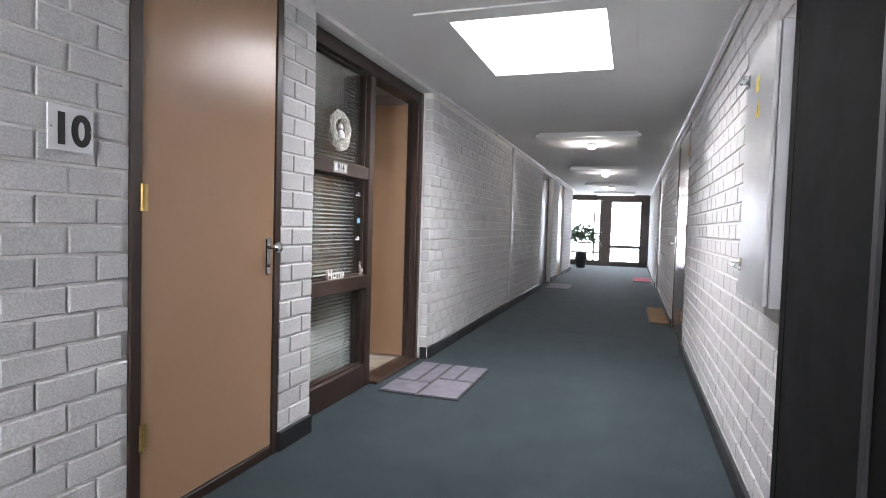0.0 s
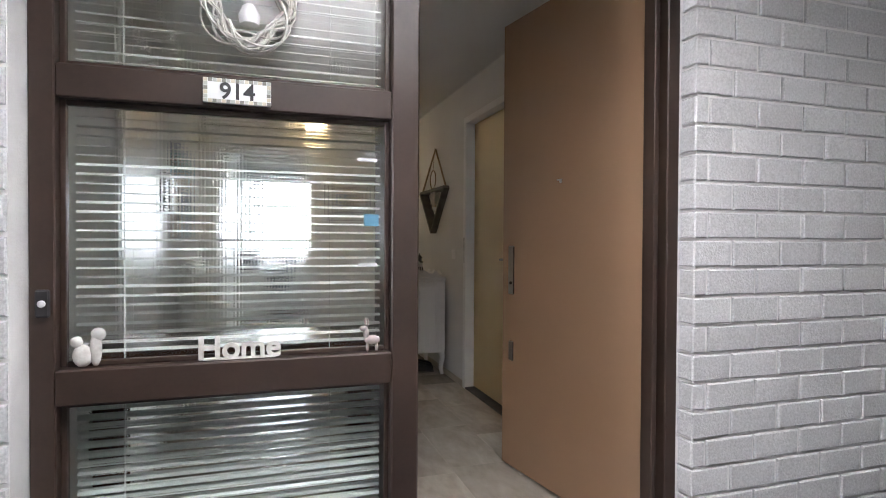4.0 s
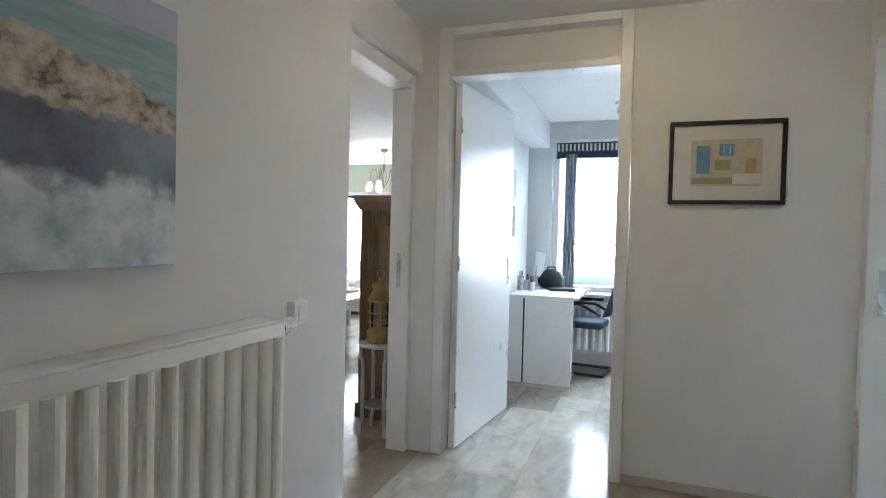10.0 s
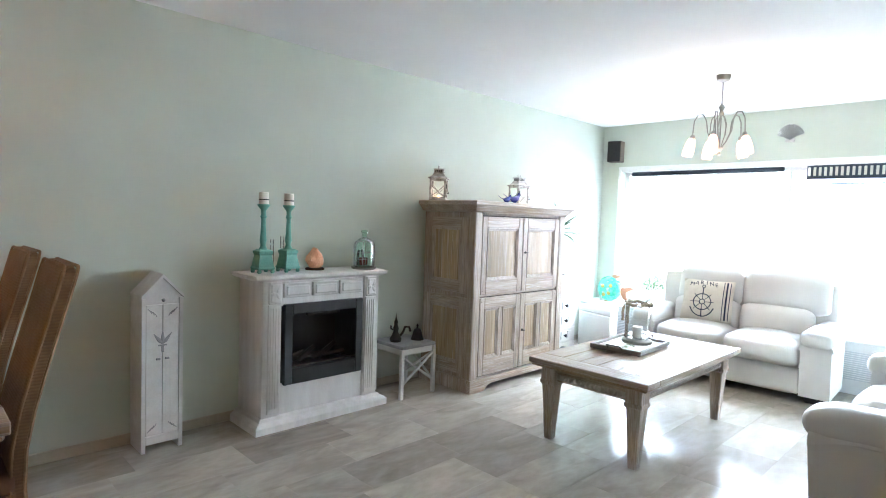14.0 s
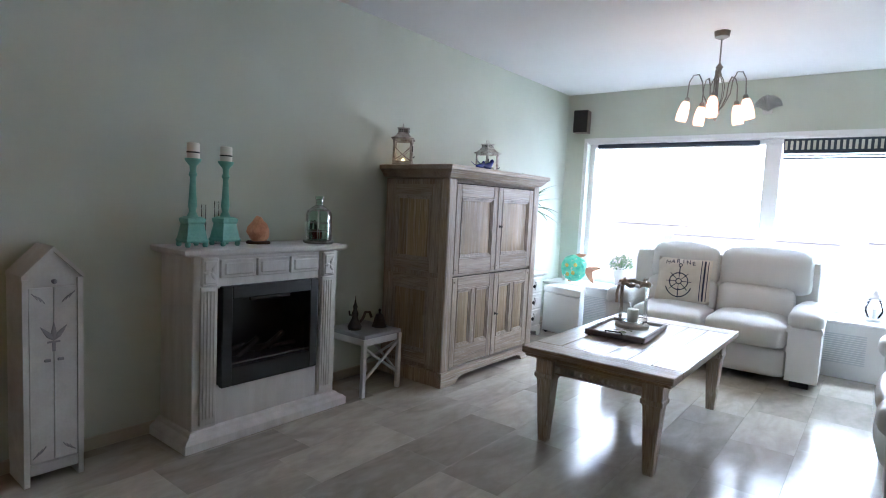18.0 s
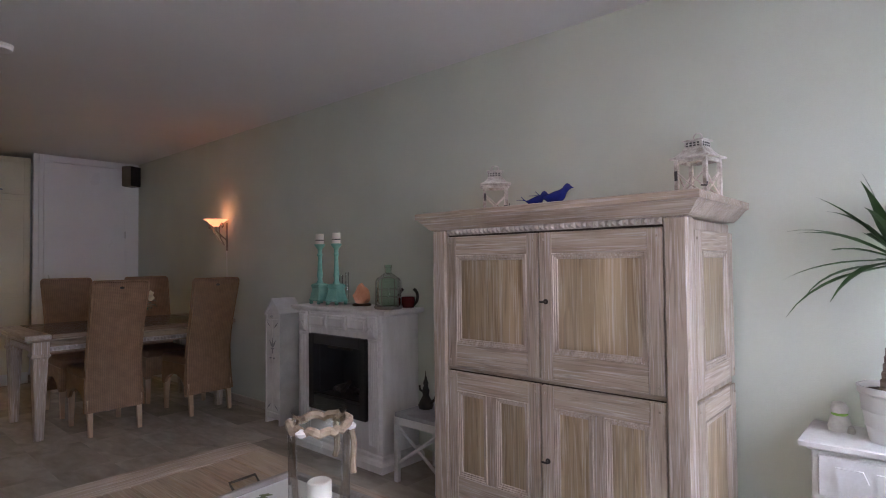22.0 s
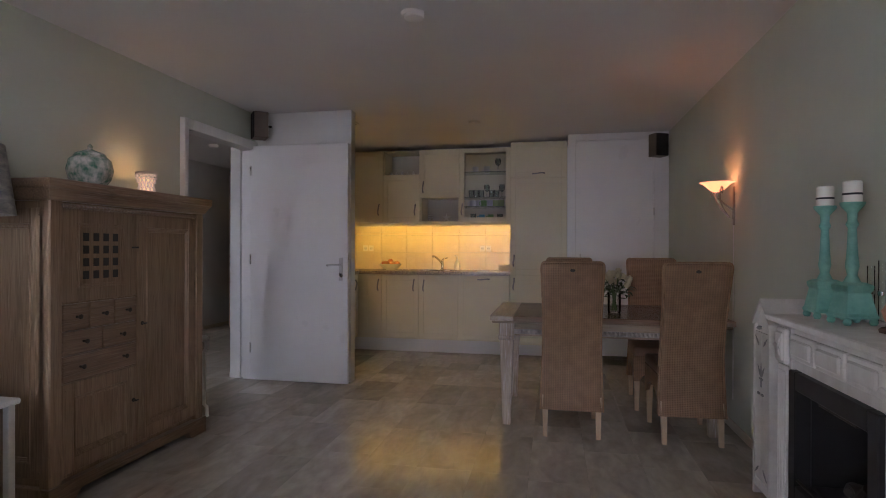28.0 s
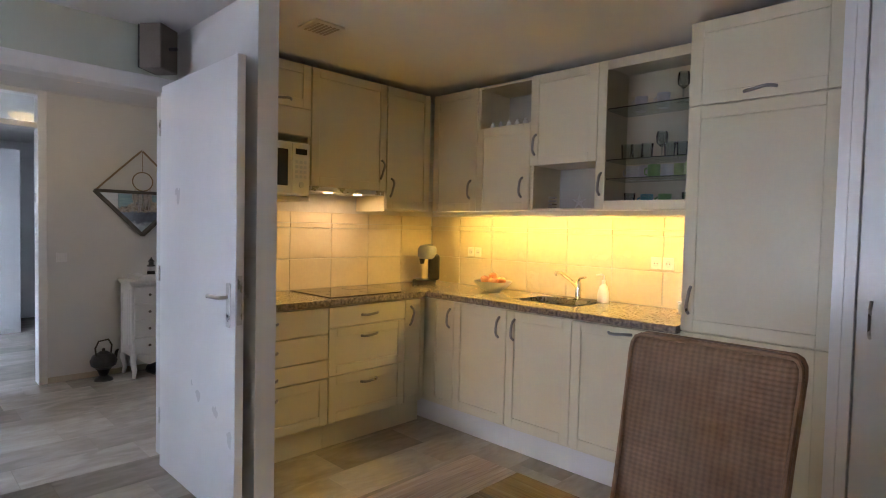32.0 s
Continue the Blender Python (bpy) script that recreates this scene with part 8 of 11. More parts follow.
for k in range(14):
    for q in range(5):
        a, z = 2 * math.pi * (k + 0.5 * (q % 2)) / 14, 0.02 + q * 0.022
        r = 0.04 + 0.006 * math.cos(q * 1.6)
        pts = [(r * math.cos(a + 0.2 * math.cos(t_)), r * math.sin(a + 0.2 * math.cos(t_)), z + 0.011 * math.sin(t_)) for t_ in (0, 1.05, 2.1, 3.14, 4.19, 5.24, 6.28)]
        add_tube(bm, pts, 0.003, 4, False)
tagged(part("pierced_shell", bm, M_POT, T), kind="stuff")
turned("foot", M_POT, T, [(0.045, 0), (0.046, 0.008), (0.038, 0.014)])
turned("rim", M_POT, T, [(0.046, 0.118), (0.05, 0.122), (0.048, 0.128)], close=False)
bulb("tea_light_bulb", (-0.365, 5.985, DZ + 0.20), 0.25, (1.0, 0.55, 0.2), 0.02)

# plant stand with the brass lamp
T = thing("plant_stand", "white wooden two-tier plant stand by the door", "stand", (-0.43, 5.655, 0))
turned("top", M_CREAMP, T, [(0.13, 0.55), (0.135, 0.555), (0.135, 0.565), (0.13, 0.57)], seg=28)
turned("shelf", M_CREAMP, T, [(0.10, 0.17), (0.103, 0.18), (0.1, 0.185)], seg=28)
for k in range(4):
    a = radians(45 + 90 * k)
    c, s = math.cos(a), math.sin(a)
    bm = bmesh.new()
    add_tube(bm, [(0.125 * c, 0.125 * s, 0.0), (0.122 * c, 0.122 * s, 0.07), (0.105 * c, 0.105 * s, 0.09), (0.105 * c, 0.105 * s, 0.46), (0.12 * c, 0.12 * s, 0.49), (0.12 * c, 0.12 * s, 0.55)], 0.013, 6)
    part("leg", bm, M_CREAMP, T)
M_OLDBR = surf("aged_brass", (0.62, 0.46, 0.20), (0.40, 0.28, 0.11), 0.38, metal=0.85, scale=14)
T = thing("ship_lantern", "aged brass ship lantern with glass on the stand", "lantern", (-0.43, 5.655, 0.57))
T.scale = (1.08, 1.08, 1.2)
turned("tank", M_OLDBR, T, [(0.07, 0), (0.075, 0.01), (0.075, 0.06), (0.06, 0.075)])
turned("glass", M_CLEAR, T, [(0.052, 0.075), (0.055, 0.1), (0.055, 0.2), (0.05, 0.215)], close=False)
for k in range(6):
    a = radians(60 * k)
    tube("guard", M_OLDBR, T, [(0.064 * math.cos(a), 0.064 * math.sin(a), 0.07), (0.066 * math.cos(a), 0.066 * math.sin(a), 0.22)], 0.0035, 5)
for z in (0.11, 0.16):
    tube("guard_ring", M_OLDBR, T, [(0.066 * math.cos(a * 0.35), 0.066 * math.sin(a * 0.35), z) for a in range(19)], 0.003, 5)
turned("cap", M_OLDBR, T, [(0.072, 0.215), (0.074, 0.225), (0.05, 0.265), (0.04, 0.28), (0.05, 0.29), (0.045, 0.31), (0.015, 0.325), (0.01, 0.34)])
tube("ring", M_OLDBR, T, [(0.022 * math.cos(a * 0.5), 0, 0.362 + 0.022 * math.sin(a * 0.5)) for a in range(14)], 0.003, 6)

# side table and lamp between cabinet and sofa
T = thing("side_table", "small white side table beside the sofa", "table", (-0.5, 7.32, 0))
box("top", M_CREAMP, T, (-0.19, -0.19, 0.53), (0.19, 0.19, 0.555), 0.005)
for a in (-1, 1):
    for b in (-1, 1):
        box("leg", M_CREAMP, T, (a * 0.16 - 0.016, b * 0.16 - 0.016, 0), (a * 0.16 + 0.016, b * 0.16 + 0.016, 0.53), 0.003)
T = thing("table_lamp", "white wooden table lamp with a printed linen shade", "lamp", (-0.55, 7.32, 0.555))
turned("base", M_CREAMP, T, [(0.08, 0), (0.085, 0.02), (0.05, 0.04), (0.045, 0.1), (0.065, 0.2), (0.05, 0.42), (0.03, 0.5), (0.015, 0.6), (0.012, 0.78)])
bm = add_lathe(bmesh.new(), [(0.22, 0.78), (0.18, 1.07)], 32, close=False)
bmesh.ops.solidify(bm, geom=bm.faces[:], thickness=0.003)
part("shade", bm, surf("printed_shade", (0.66, 0.65, 0.61), (0.34, 0.35, 0.37), 0.9, scale=16, fine=60, stretch=(1, 1, 3)), T, "linen shade with grey script print", smooth=True)

# vase of roses on the dining table
T = thing("flower_vase", "glass vase with a bunch of cream roses", "vase", (-3.35, 5.04, 0.75))
turned("vase", M_CLEAR, T, [(0.04, 0), (0.045, 0.01), (0.045, 0.12), (0.05, 0.14), (0.046, 0.14), (0.041, 0.12), (0.041, 0.012), (0.0, 0.01)], seg=20)
g = random.Random(8)
st = bmesh.new()
lf = bmesh.new()
M_ROSE = surf("cream_rose", (0.72, 0.68, 0.50), (0.62, 0.60, 0.38), 0.6, scale=14)
for k in range(17):
    a, q = k * 2.4, (k / 17) ** 0.5
    tip = Vector((0.13 * q * math.cos(a), 0.13 * q * math.sin(a), 0.27 - 0.075 * q * q + g.uniform(-0.015, 0.015)))
    add_tube(st, [(0.02 * math.cos(a + 2), 0.02 * math.sin(a + 2), 0.015), (0.015 * math.cos(a), 0.015 * math.sin(a), 0.14), tuple(tip)], 0.0025, 5)
    bm = bmesh.new()
    ax = (tip - Vector((0, 0, 0.08))).normalized().to_track_quat("Z", "Y").to_matrix().to_4x4()
    for n, r, t0 in ((5, 0.021, 0.0), (4, 0.016, 0.6), (3, 0.01, 0.2)):
        for p in range(n):
            b = 2 * math.pi * p / n + t0
            rows = []
            for z, rr, ww in ((-0.012, 0.3, 0.25), (0.0, 0.9, 0.75), (0.016, 1.0, 0.8), (0.026, 1.12, 0.5)):
                rows.append([bm.verts.new(Matrix.Translation(tip) @ ax @ Vector((r * rr * math.cos(b + s * ww), r * rr * math.sin(b + s * ww), z + (0.01 if r < 0.02 else 0)))) for s in (-0.8, 0, 0.8)])
            for p0, p1 in zip(rows, rows[1:]):
                for i in range(2):
                    bm.faces.new((p0[i], p0[i + 1], p1[i + 1], p1[i]))
    part("rose", bm, M_ROSE, T, smooth=True)
    for q2 in range(3):
        b = a + q2 * 2.0
        blade(lf, tuple(tip - Vector((0, 0, 0.05 + 0.02 * q2))), b, 10, 0.07, 0.035, 60)
part("stem_bunch", st, M_HERB, T)
bmesh.ops.solidify(lf, geom=lf.faces[:], thickness=0.0008)
part("rose_leaves", lf, surf("rose_leaf", (0.025, 0.06, 0.02), (0.04, 0.09, 0.03), 0.5), T)

# small kitchen things
WZ = 0.93
T = thing("coffee_machine", "black and grey pod coffee machine in the kitchen corner", "coffee machine", (-0.30, 2.50, WZ), 140)
turned("foot", M_BLACK, T, [(0.09, 0), (0.095, 0.008), (0.095, 0.03), (0.08, 0.035)], (0, -0.03, 0), 24)
box("column", M_BLACK, T, (-0.05, 0.0, 0.03), (0.05, 0.09, 0.24), 0.03, seg=3)
turned("head", M_GREYP, T, [(0.06, 0.2), (0.075, 0.22), (0.075, 0.28), (0.06, 0.305), (0.02, 0.315)], (0, -0.01, 0), 24)
turned("spout", M_BLACK, T, [(0.015, 0.16), (0.025, 0.2)], (0, -0.05, 0))
box("drip_tray", M_STEEL, T, (-0.06, -0.1, 0.035), (0.06, 0.0, 0.042), 0.003)
T = thing("fruit_bowl", "cream bowl heaped with apples and kiwis", "bowl", (-0.95, 2.47, WZ))
bm = add_lathe(bmesh.new(), [(0.05, 0), (0.09, 0.02), (0.13, 0.06), (0.14, 0.075)], 28, close=False)
bm.faces.new([v for v in bm.verts[:28]][::-1])
bmesh.ops.solidify(bm, geom=bm.faces[:], thickness=0.005)
part("bowl", bm, M_POT, T, smooth=True)
M_APPLE = surf("apple_skin", (0.45, 0.09, 0.04), (0.60, 0.32, 0.08), 0.35, scale=12, vary=0.2)
for k, (x, y, z, r) in enumerate(((0.05, 0.02, 0.07, 0.036), (-0.04, 0.05, 0.068, 0.034), (-0.05, -0.03, 0.07, 0.033), (0.04, -0.05, 0.068, 0.035), (0.0, 0.0, 0.1, 0.033), (0.09, -0.01, 0.075, 0.03), (-0.09, 0.01, 0.075, 0.03))):
    F1 = thing("apple", "red and yellow apple lying in the fruit bowl", "fruit", (-0.95 + x, 2.47 + y, WZ + z - r + 0.004), 50 * k, group="fruit in the bowl")
    turned("flesh", M_APPLE, F1, [(r * 0.35, 0.002), (r * 0.8, r * 0.4), (r, r * 0.95), (r * 0.9, r * 1.5), (r * 0.5, r * 1.85), (r * 0.12, r * 1.75)], seg=16)
    tube("stalk", M_SOIL, F1, [(0, 0, r * 1.7), (0.003, 0, r * 2.05)], 0.0015, 5)
T = thing("soap_bottle", "white swan-necked soap dispenser by the tap", "bottle", (-1.77, 2.36, WZ))
turned("bottle", M_PLAST, T, [(0.035, 0), (0.038, 0.01), (0.036, 0.06), (0.026, 0.1), (0.012, 0.115), (0.012, 0.14), (0.0, 0.142)])
tube("pump", M_PLAST, T, [(0, 0, 0.14), (0, 0, 0.17), (0.01, 0.01, 0.178), (0.035, 0.03, 0.172)], 0.006)
T = thing("storage_box", "small pale box beside the tall unit", "box", (-2.36, 2.42, WZ))
box("case", M_STONE, T, (-0.07, -0.06, 0), (0.07, 0.06, 0.06), 0.004)
box("lid", M_STONE, T, (-0.073, -0.063, 0.06), (0.073, 0.063, 0.072), 0.003)
T = thing("cutting_board", "brown wooden cutting board leaning on the partition side", "board", (-0.14, 4.12, WZ), -90)
prism("board", M_OAKD, T, [(-0.1, 0), (0.1, 0), (0.1, 0.2), (0.05, 0.26), (0.03, 0.34), (-0.03, 0.34), (-0.05, 0.26), (-0.1, 0.2)], -0.02, 0.0)
for x, n_, lab in ((-0.60, 2, "white double wall socket over the worktop"), (-2.11, 2, "white double wall socket beside the tall unit")):
    T = thing("wall_socket", lab, "socket", (x, 2.266, 1.195), 180)
    for k in range(n_):
        pl = box("plate", M_PLAST, T, (-0.075 + k * 0.075, -0.018, -0.04), (-0.002 + k * 0.075, -0.006, 0.04), 0.005)
        turned("well", M_GREYW, pl, [(0.02, 0), (0.021, 0.0015), (0.018, 0.0015), (0.017, 0.0005)], m=Matrix.Translation((-0.038 + k * 0.075, -0.0182, 0)) @ pose(0, 0, 0, 90))
        for q in (-1, 1):
            turned("pin_hole", M_BLACK, pl, [(0.003, 0), (0.003, 0.001)], m=Matrix.Translation((-0.038 + k * 0.075 + q * 0.008, -0.0195, 0)) @ pose(0, 0, 0, 90), seg=8)
T = thing("wall_socket", "white wall socket low beside the chest", "socket", (-4.109, 10.28, 0.30), 90)
box("plate", M_PLAST, T, (-0.03, -0.02, -0.045), (0.03, 0, 0.045), 0.005)
tube("plug_lead", M_PLAST, T, [(0.01, -0.03, -0.01), (0.04, -0.04, -0.04), (0.03, -0.03, -0.15), (0.02, -0.015, -0.29)], 0.004)
# glasses and mugs behind glass
M_THIN = thin_glass("thin_clear_glass", (0.86, 0.90, 0.90))
g = random.Random(4)
M_MUG = [surf("mug_" + n, c, None, 0.3, scale=8) for n, c in (("grey", (0.55, 0.56, 0.57)), ("green", (0.22, 0.42, 0.14)), ("lime", (0.45, 0.55, 0.22)), ("blue", (0.10, 0.32, 0.42)))]
for z, xs in ((1.696, "mmgmll"), (1.806, "tttwttw"), (2.106, "pdw"), (1.522, "tbgt")):
    for k, c in enumerate(xs):
        x = -1.93 - 0.42 * (k + 0.5) / len(xs)
        y = 2.275 + g.uniform(0.12, 0.22)
        if c in "tw":
            T = thing("drinking_glass", "clear drinking glass on the cabinet shelf", "glass", (x, y, z), group="glasses in the cabinet")
            prof = [(0.024, 0), (0.028, 0.004), (0.033, 0.09), (0.031, 0.09), (0.026, 0.008)] if c == "t" else [(0.03, 0), (0.03, 0.003), (0.004, 0.008), (0.004, 0.07), (0.03, 0.095), (0.034, 0.13), (0.028, 0.16), (0.026, 0.16), (0.031, 0.13), (0.003, 0.085)]
            turned("glass", M_THIN, T, prof, seg=16, close=False)
        else:
            mm = M_MUG["mglb".find(c) % 4 if c in "mglb" else 0]
            T = thing("mug", "ceramic mug on the cabinet's glass shelf", "mug", (x, y, z), group="mugs in the cabinet")
            turned("cup", mm, T, [(0.03, 0), (0.035, 0.006), (0.036, 0.08), (0.033, 0.08), (0.032, 0.01), (0.0, 0.008)], seg=18)
            tube("handle", mm, T, [(0.034, 0, 0.02), (0.055, 0, 0.03), (0.055, 0, 0.055), (0.034, 0, 0.066)], 0.005, 6)
for k in range(5):
    T = thing("spice_pot", "tiny ceramic pot in the open kitchen niche", "pot", (-0.98 - 0.07 * k, 2.55, 2.085), group="little pots in the niche")
    turned("pot", M_STONE if k % 2 else M_POT, T, [(0.012, 0), (0.018, 0.015), (0.014, 0.03), (0.008, 0.036), (0.009, 0.045), (0.0, 0.046)], seg=12)
T = thing("star_ornament", "small pale starfish ornament in the niche", "ornament", (-1.66, 2.5, ZU0 + 0.016), 180)
bm = bmesh.new()
ctr = bm.verts.new((0, -0.012, 0.05)), bm.verts.new((0, 0.0, 0.05))
o = [(0.055 if k % 2 == 0 else 0.02, radians(90 + 36 * k)) for k in range(10)]
v = [bm.verts.new((r * math.cos(a), -0.004, 0.05 + r * math.sin(a))) for r, a in o]
for i in range(10):
    bm.faces.new((ctr[0], v[i], v[(i + 1) % 10]))
    bm.faces.new((ctr[1], v[(i + 1) % 10], v[i]))
lo = min(q.co.z for q in bm.verts)
for q in bm.verts:
    q.co.z -= lo
part("star", bm, M_STONE, T)
T = thing("ring_stack", "stacked steel egg rings in the kitchen niche", "ornament", (-1.46, 2.5, ZU0 + 0.016))
for k in range(4):
    tube("ring", M_STEEL, T, [(0.022 * math.cos(a * 0.45), 0.022 * math.sin(a * 0.45), 0.008 + k * 0.022) for a in range(15)], 0.006, 6)

# ---- hall, study and bedroom things ----


def seascape():
    """A printed coast: sky over a teal sea, a pale rock ledge with a dark cave, white surf below. Generated y runs across it, z up it."""
    m = bpy.data.materials.new("seascape_print")
    m.use_nodes = True
    n, l = m.node_tree.nodes, m.node_tree.links
    co, sep = n.new("ShaderNodeTexCoord"), n.new("ShaderNodeSeparateXYZ")
    l.new(co.outputs["Generated"], sep.inputs[0])
    u, v = sep.outputs["Y"], sep.outputs["Z"]

    def calc(op, a, b=0.0, c=0.0):
        x = n.new("ShaderNodeMath")
        x.operation = op
        for i, w in enumerate((a, b, c)):
            if isinstance(w, (int, float)):
                x.inputs[i].default_value = w
            else:
                l.new(w, x.inputs[i])
        return x.outputs[0]

    def rough(scale, detail, stretch=(1, 1.3, 1)):
        mp, x = n.new("ShaderNodeMapping"), n.new("ShaderNodeTexNoise")
        mp.inputs["Scale"].default_value = stretch
        x.inputs["Scale"].default_value, x.inputs["Detail"].default_value, x.inputs["Roughness"].default_value = scale, detail, 0.62
        l.new(co.outputs["Generated"], mp.inputs["Vector"])
        l.new(mp.outputs["Vector"], x.inputs["Vector"])
        return calc("SUBTRACT", x.outputs["Fac"], 0.5)

    def over(value, soft):
        x = n.new("ShaderNodeMapRange")
        x.inputs["From Min"].default_value, x.inputs["From Max"].default_value = -soft, soft
        l.new(value, x.inputs["Value"])
        return x.outputs["Result"]

    def tones(value, lo, hi, *stops):
        x = n.new("ShaderNodeValToRGB")
        e = x.color_ramp.elements
        e[0].position, e[1].position = lo, hi
        e[0].color, e[1].color = (*stops[0], 1), (*stops[-1], 1)
        for k, c in enumerate(stops[1:-1]):
            y = e.new(lo + (hi - lo) * (k + 1) / (len(stops) - 1))
            y.color = (*c, 1)
        l.new(calc("ADD", value, 0.5), x.inputs["Fac"])
        return x.outputs["Color"]

    def lay(under, mask, colour):
        x = n.new("ShaderNodeMix")
        x.data_type = "RGBA"
        l.new(mask, x.inputs["Factor"])
        l.new(under, x.inputs["A"])
        l.new(colour, x.inputs["B"])
        return x.outputs["Result"]

    wide, ragged, fine = rough(3.2, 5), rough(9, 7), rough(26, 6)
    sea = tones(rough(5, 4, (1, 1, 5)), 0.3, 0.7, (0.22, 0.36, 0.40), (0.36, 0.50, 0.50))
    sky = tones(wide, 0.3, 0.7, (0.40, 0.43, 0.54), (0.47, 0.50, 0.60))
    picture = lay(sea, over(calc("SUBTRACT", v, 0.872), 0.004), sky)
    # two dark skerries near the horizon
    far = calc("MULTIPLY", over(calc("ADD", calc("SUBTRACT", 0.16, u), calc("MULTIPLY", ragged, 0.2)), 0.01), over(calc("SUBTRACT", 0.034, calc("ABSOLUTE", calc("ADD", calc("SUBTRACT", v, 0.765), calc("MULTIPLY", ragged, 0.09)))), 0.006))
    picture = lay(picture, far, tones(fine, 0.35, 0.65, (0.14, 0.11, 0.10), (0.34, 0.28, 0.25)))
    # the ledge
    ledge = calc("ADD", calc("MULTIPLY_ADD", calc("MULTIPLY", u, u), -0.42, calc("MULTIPLY_ADD", u, 0.40, 0.635)), calc("MULTIPLY_ADD", ragged, 0.16, calc("MULTIPLY", wide, 0.06)))
    stone = tones(calc("MULTIPLY_ADD", fine, 0.7, ragged), 0.30, 0.68, (0.13, 0.10, 0.08), (0.38, 0.32, 0.24), (0.52, 0.46, 0.36), (0.62, 0.56, 0.47))
    picture = lay(picture, over(calc("SUBTRACT", ledge, v), 0.008), stone)
    # bare sand and pale rock on the near side
    sand = over(calc("ADD", calc("SUBTRACT", 0.17, u), calc("MULTIPLY_ADD", ragged, 0.25, calc("MULTIPLY", calc("SUBTRACT", 0.5, v), 0.12))), 0.03)
    picture = lay(picture, calc("MULTIPLY", sand, over(calc("SUBTRACT", 0.6, v), 0.03)), tones(calc("MULTIPLY_ADD", ragged, 0.5, fine), 0.28, 0.62, (0.34, 0.29, 0.24), (0.62, 0.57, 0.50), (0.68, 0.63, 0.56)))
    # the cave under the ledge
    roof = calc("SUBTRACT", calc("ADD", calc("MULTIPLY_ADD", ragged, 0.16, calc("MULTIPLY_ADD", u, -0.10, 0.585)), calc("MULTIPLY", wide, 0.16)), v)
    mouth = calc("SUBTRACT", calc("ADD", u, calc("MULTIPLY", ragged, 0.16)), 0.235)
    picture = lay(picture, calc("MULTIPLY", over(roof, 0.012), over(mouth, 0.012)), tones(calc("MULTIPLY_ADD", u, 0.28, calc("MULTIPLY", wide, 0.6)), 0.38, 0.85, (0.05, 0.048, 0.075), (0.10, 0.105, 0.15), (0.26, 0.32, 0.38)))
    # the surf
    crest = calc("SUBTRACT", calc("ADD", calc("MULTIPLY_ADD", wide, 0.22, 0.285), calc("MULTIPLY", ragged, 0.14)), v)
    shore = calc("SUBTRACT", calc("ADD", u, calc("MULTIPLY", ragged, 0.3)), calc("MULTIPLY_ADD", v, -0.45, 0.33))
    foam = tones(calc("MULTIPLY_ADD", ragged, 0.9, calc("MULTIPLY", wide, 0.9)), 0.2, 0.75, (0.26, 0.34, 0.37), (0.44, 0.52, 0.55), (0.62, 0.68, 0.72), (0.72, 0.76, 0.80))
    picture = lay(picture, calc("MULTIPLY", over(crest, 0.035), over(shore, 0.03)), foam)
    l.new(picture, n["Principled BSDF"].inputs["Base Color"])
    n["Principled BSDF"].inputs["Roughness"].default_value = 0.65
    return m


M_SEA = seascape()
T = thing("canvas_picture", "unframed seascape canvas with rocks and white surf", "picture", (0.0, 2.715, 1.17))
box("canvas", M_SEA, T, (0.003, 0, 0), (0.032, 0.825, 0.612), 0.003)

# radiator with valve and pipes
M_RAD = surf("radiator_enamel", (0.76, 0.75, 0.72), (0.72, 0.71, 0.68), 0.35, scale=3)


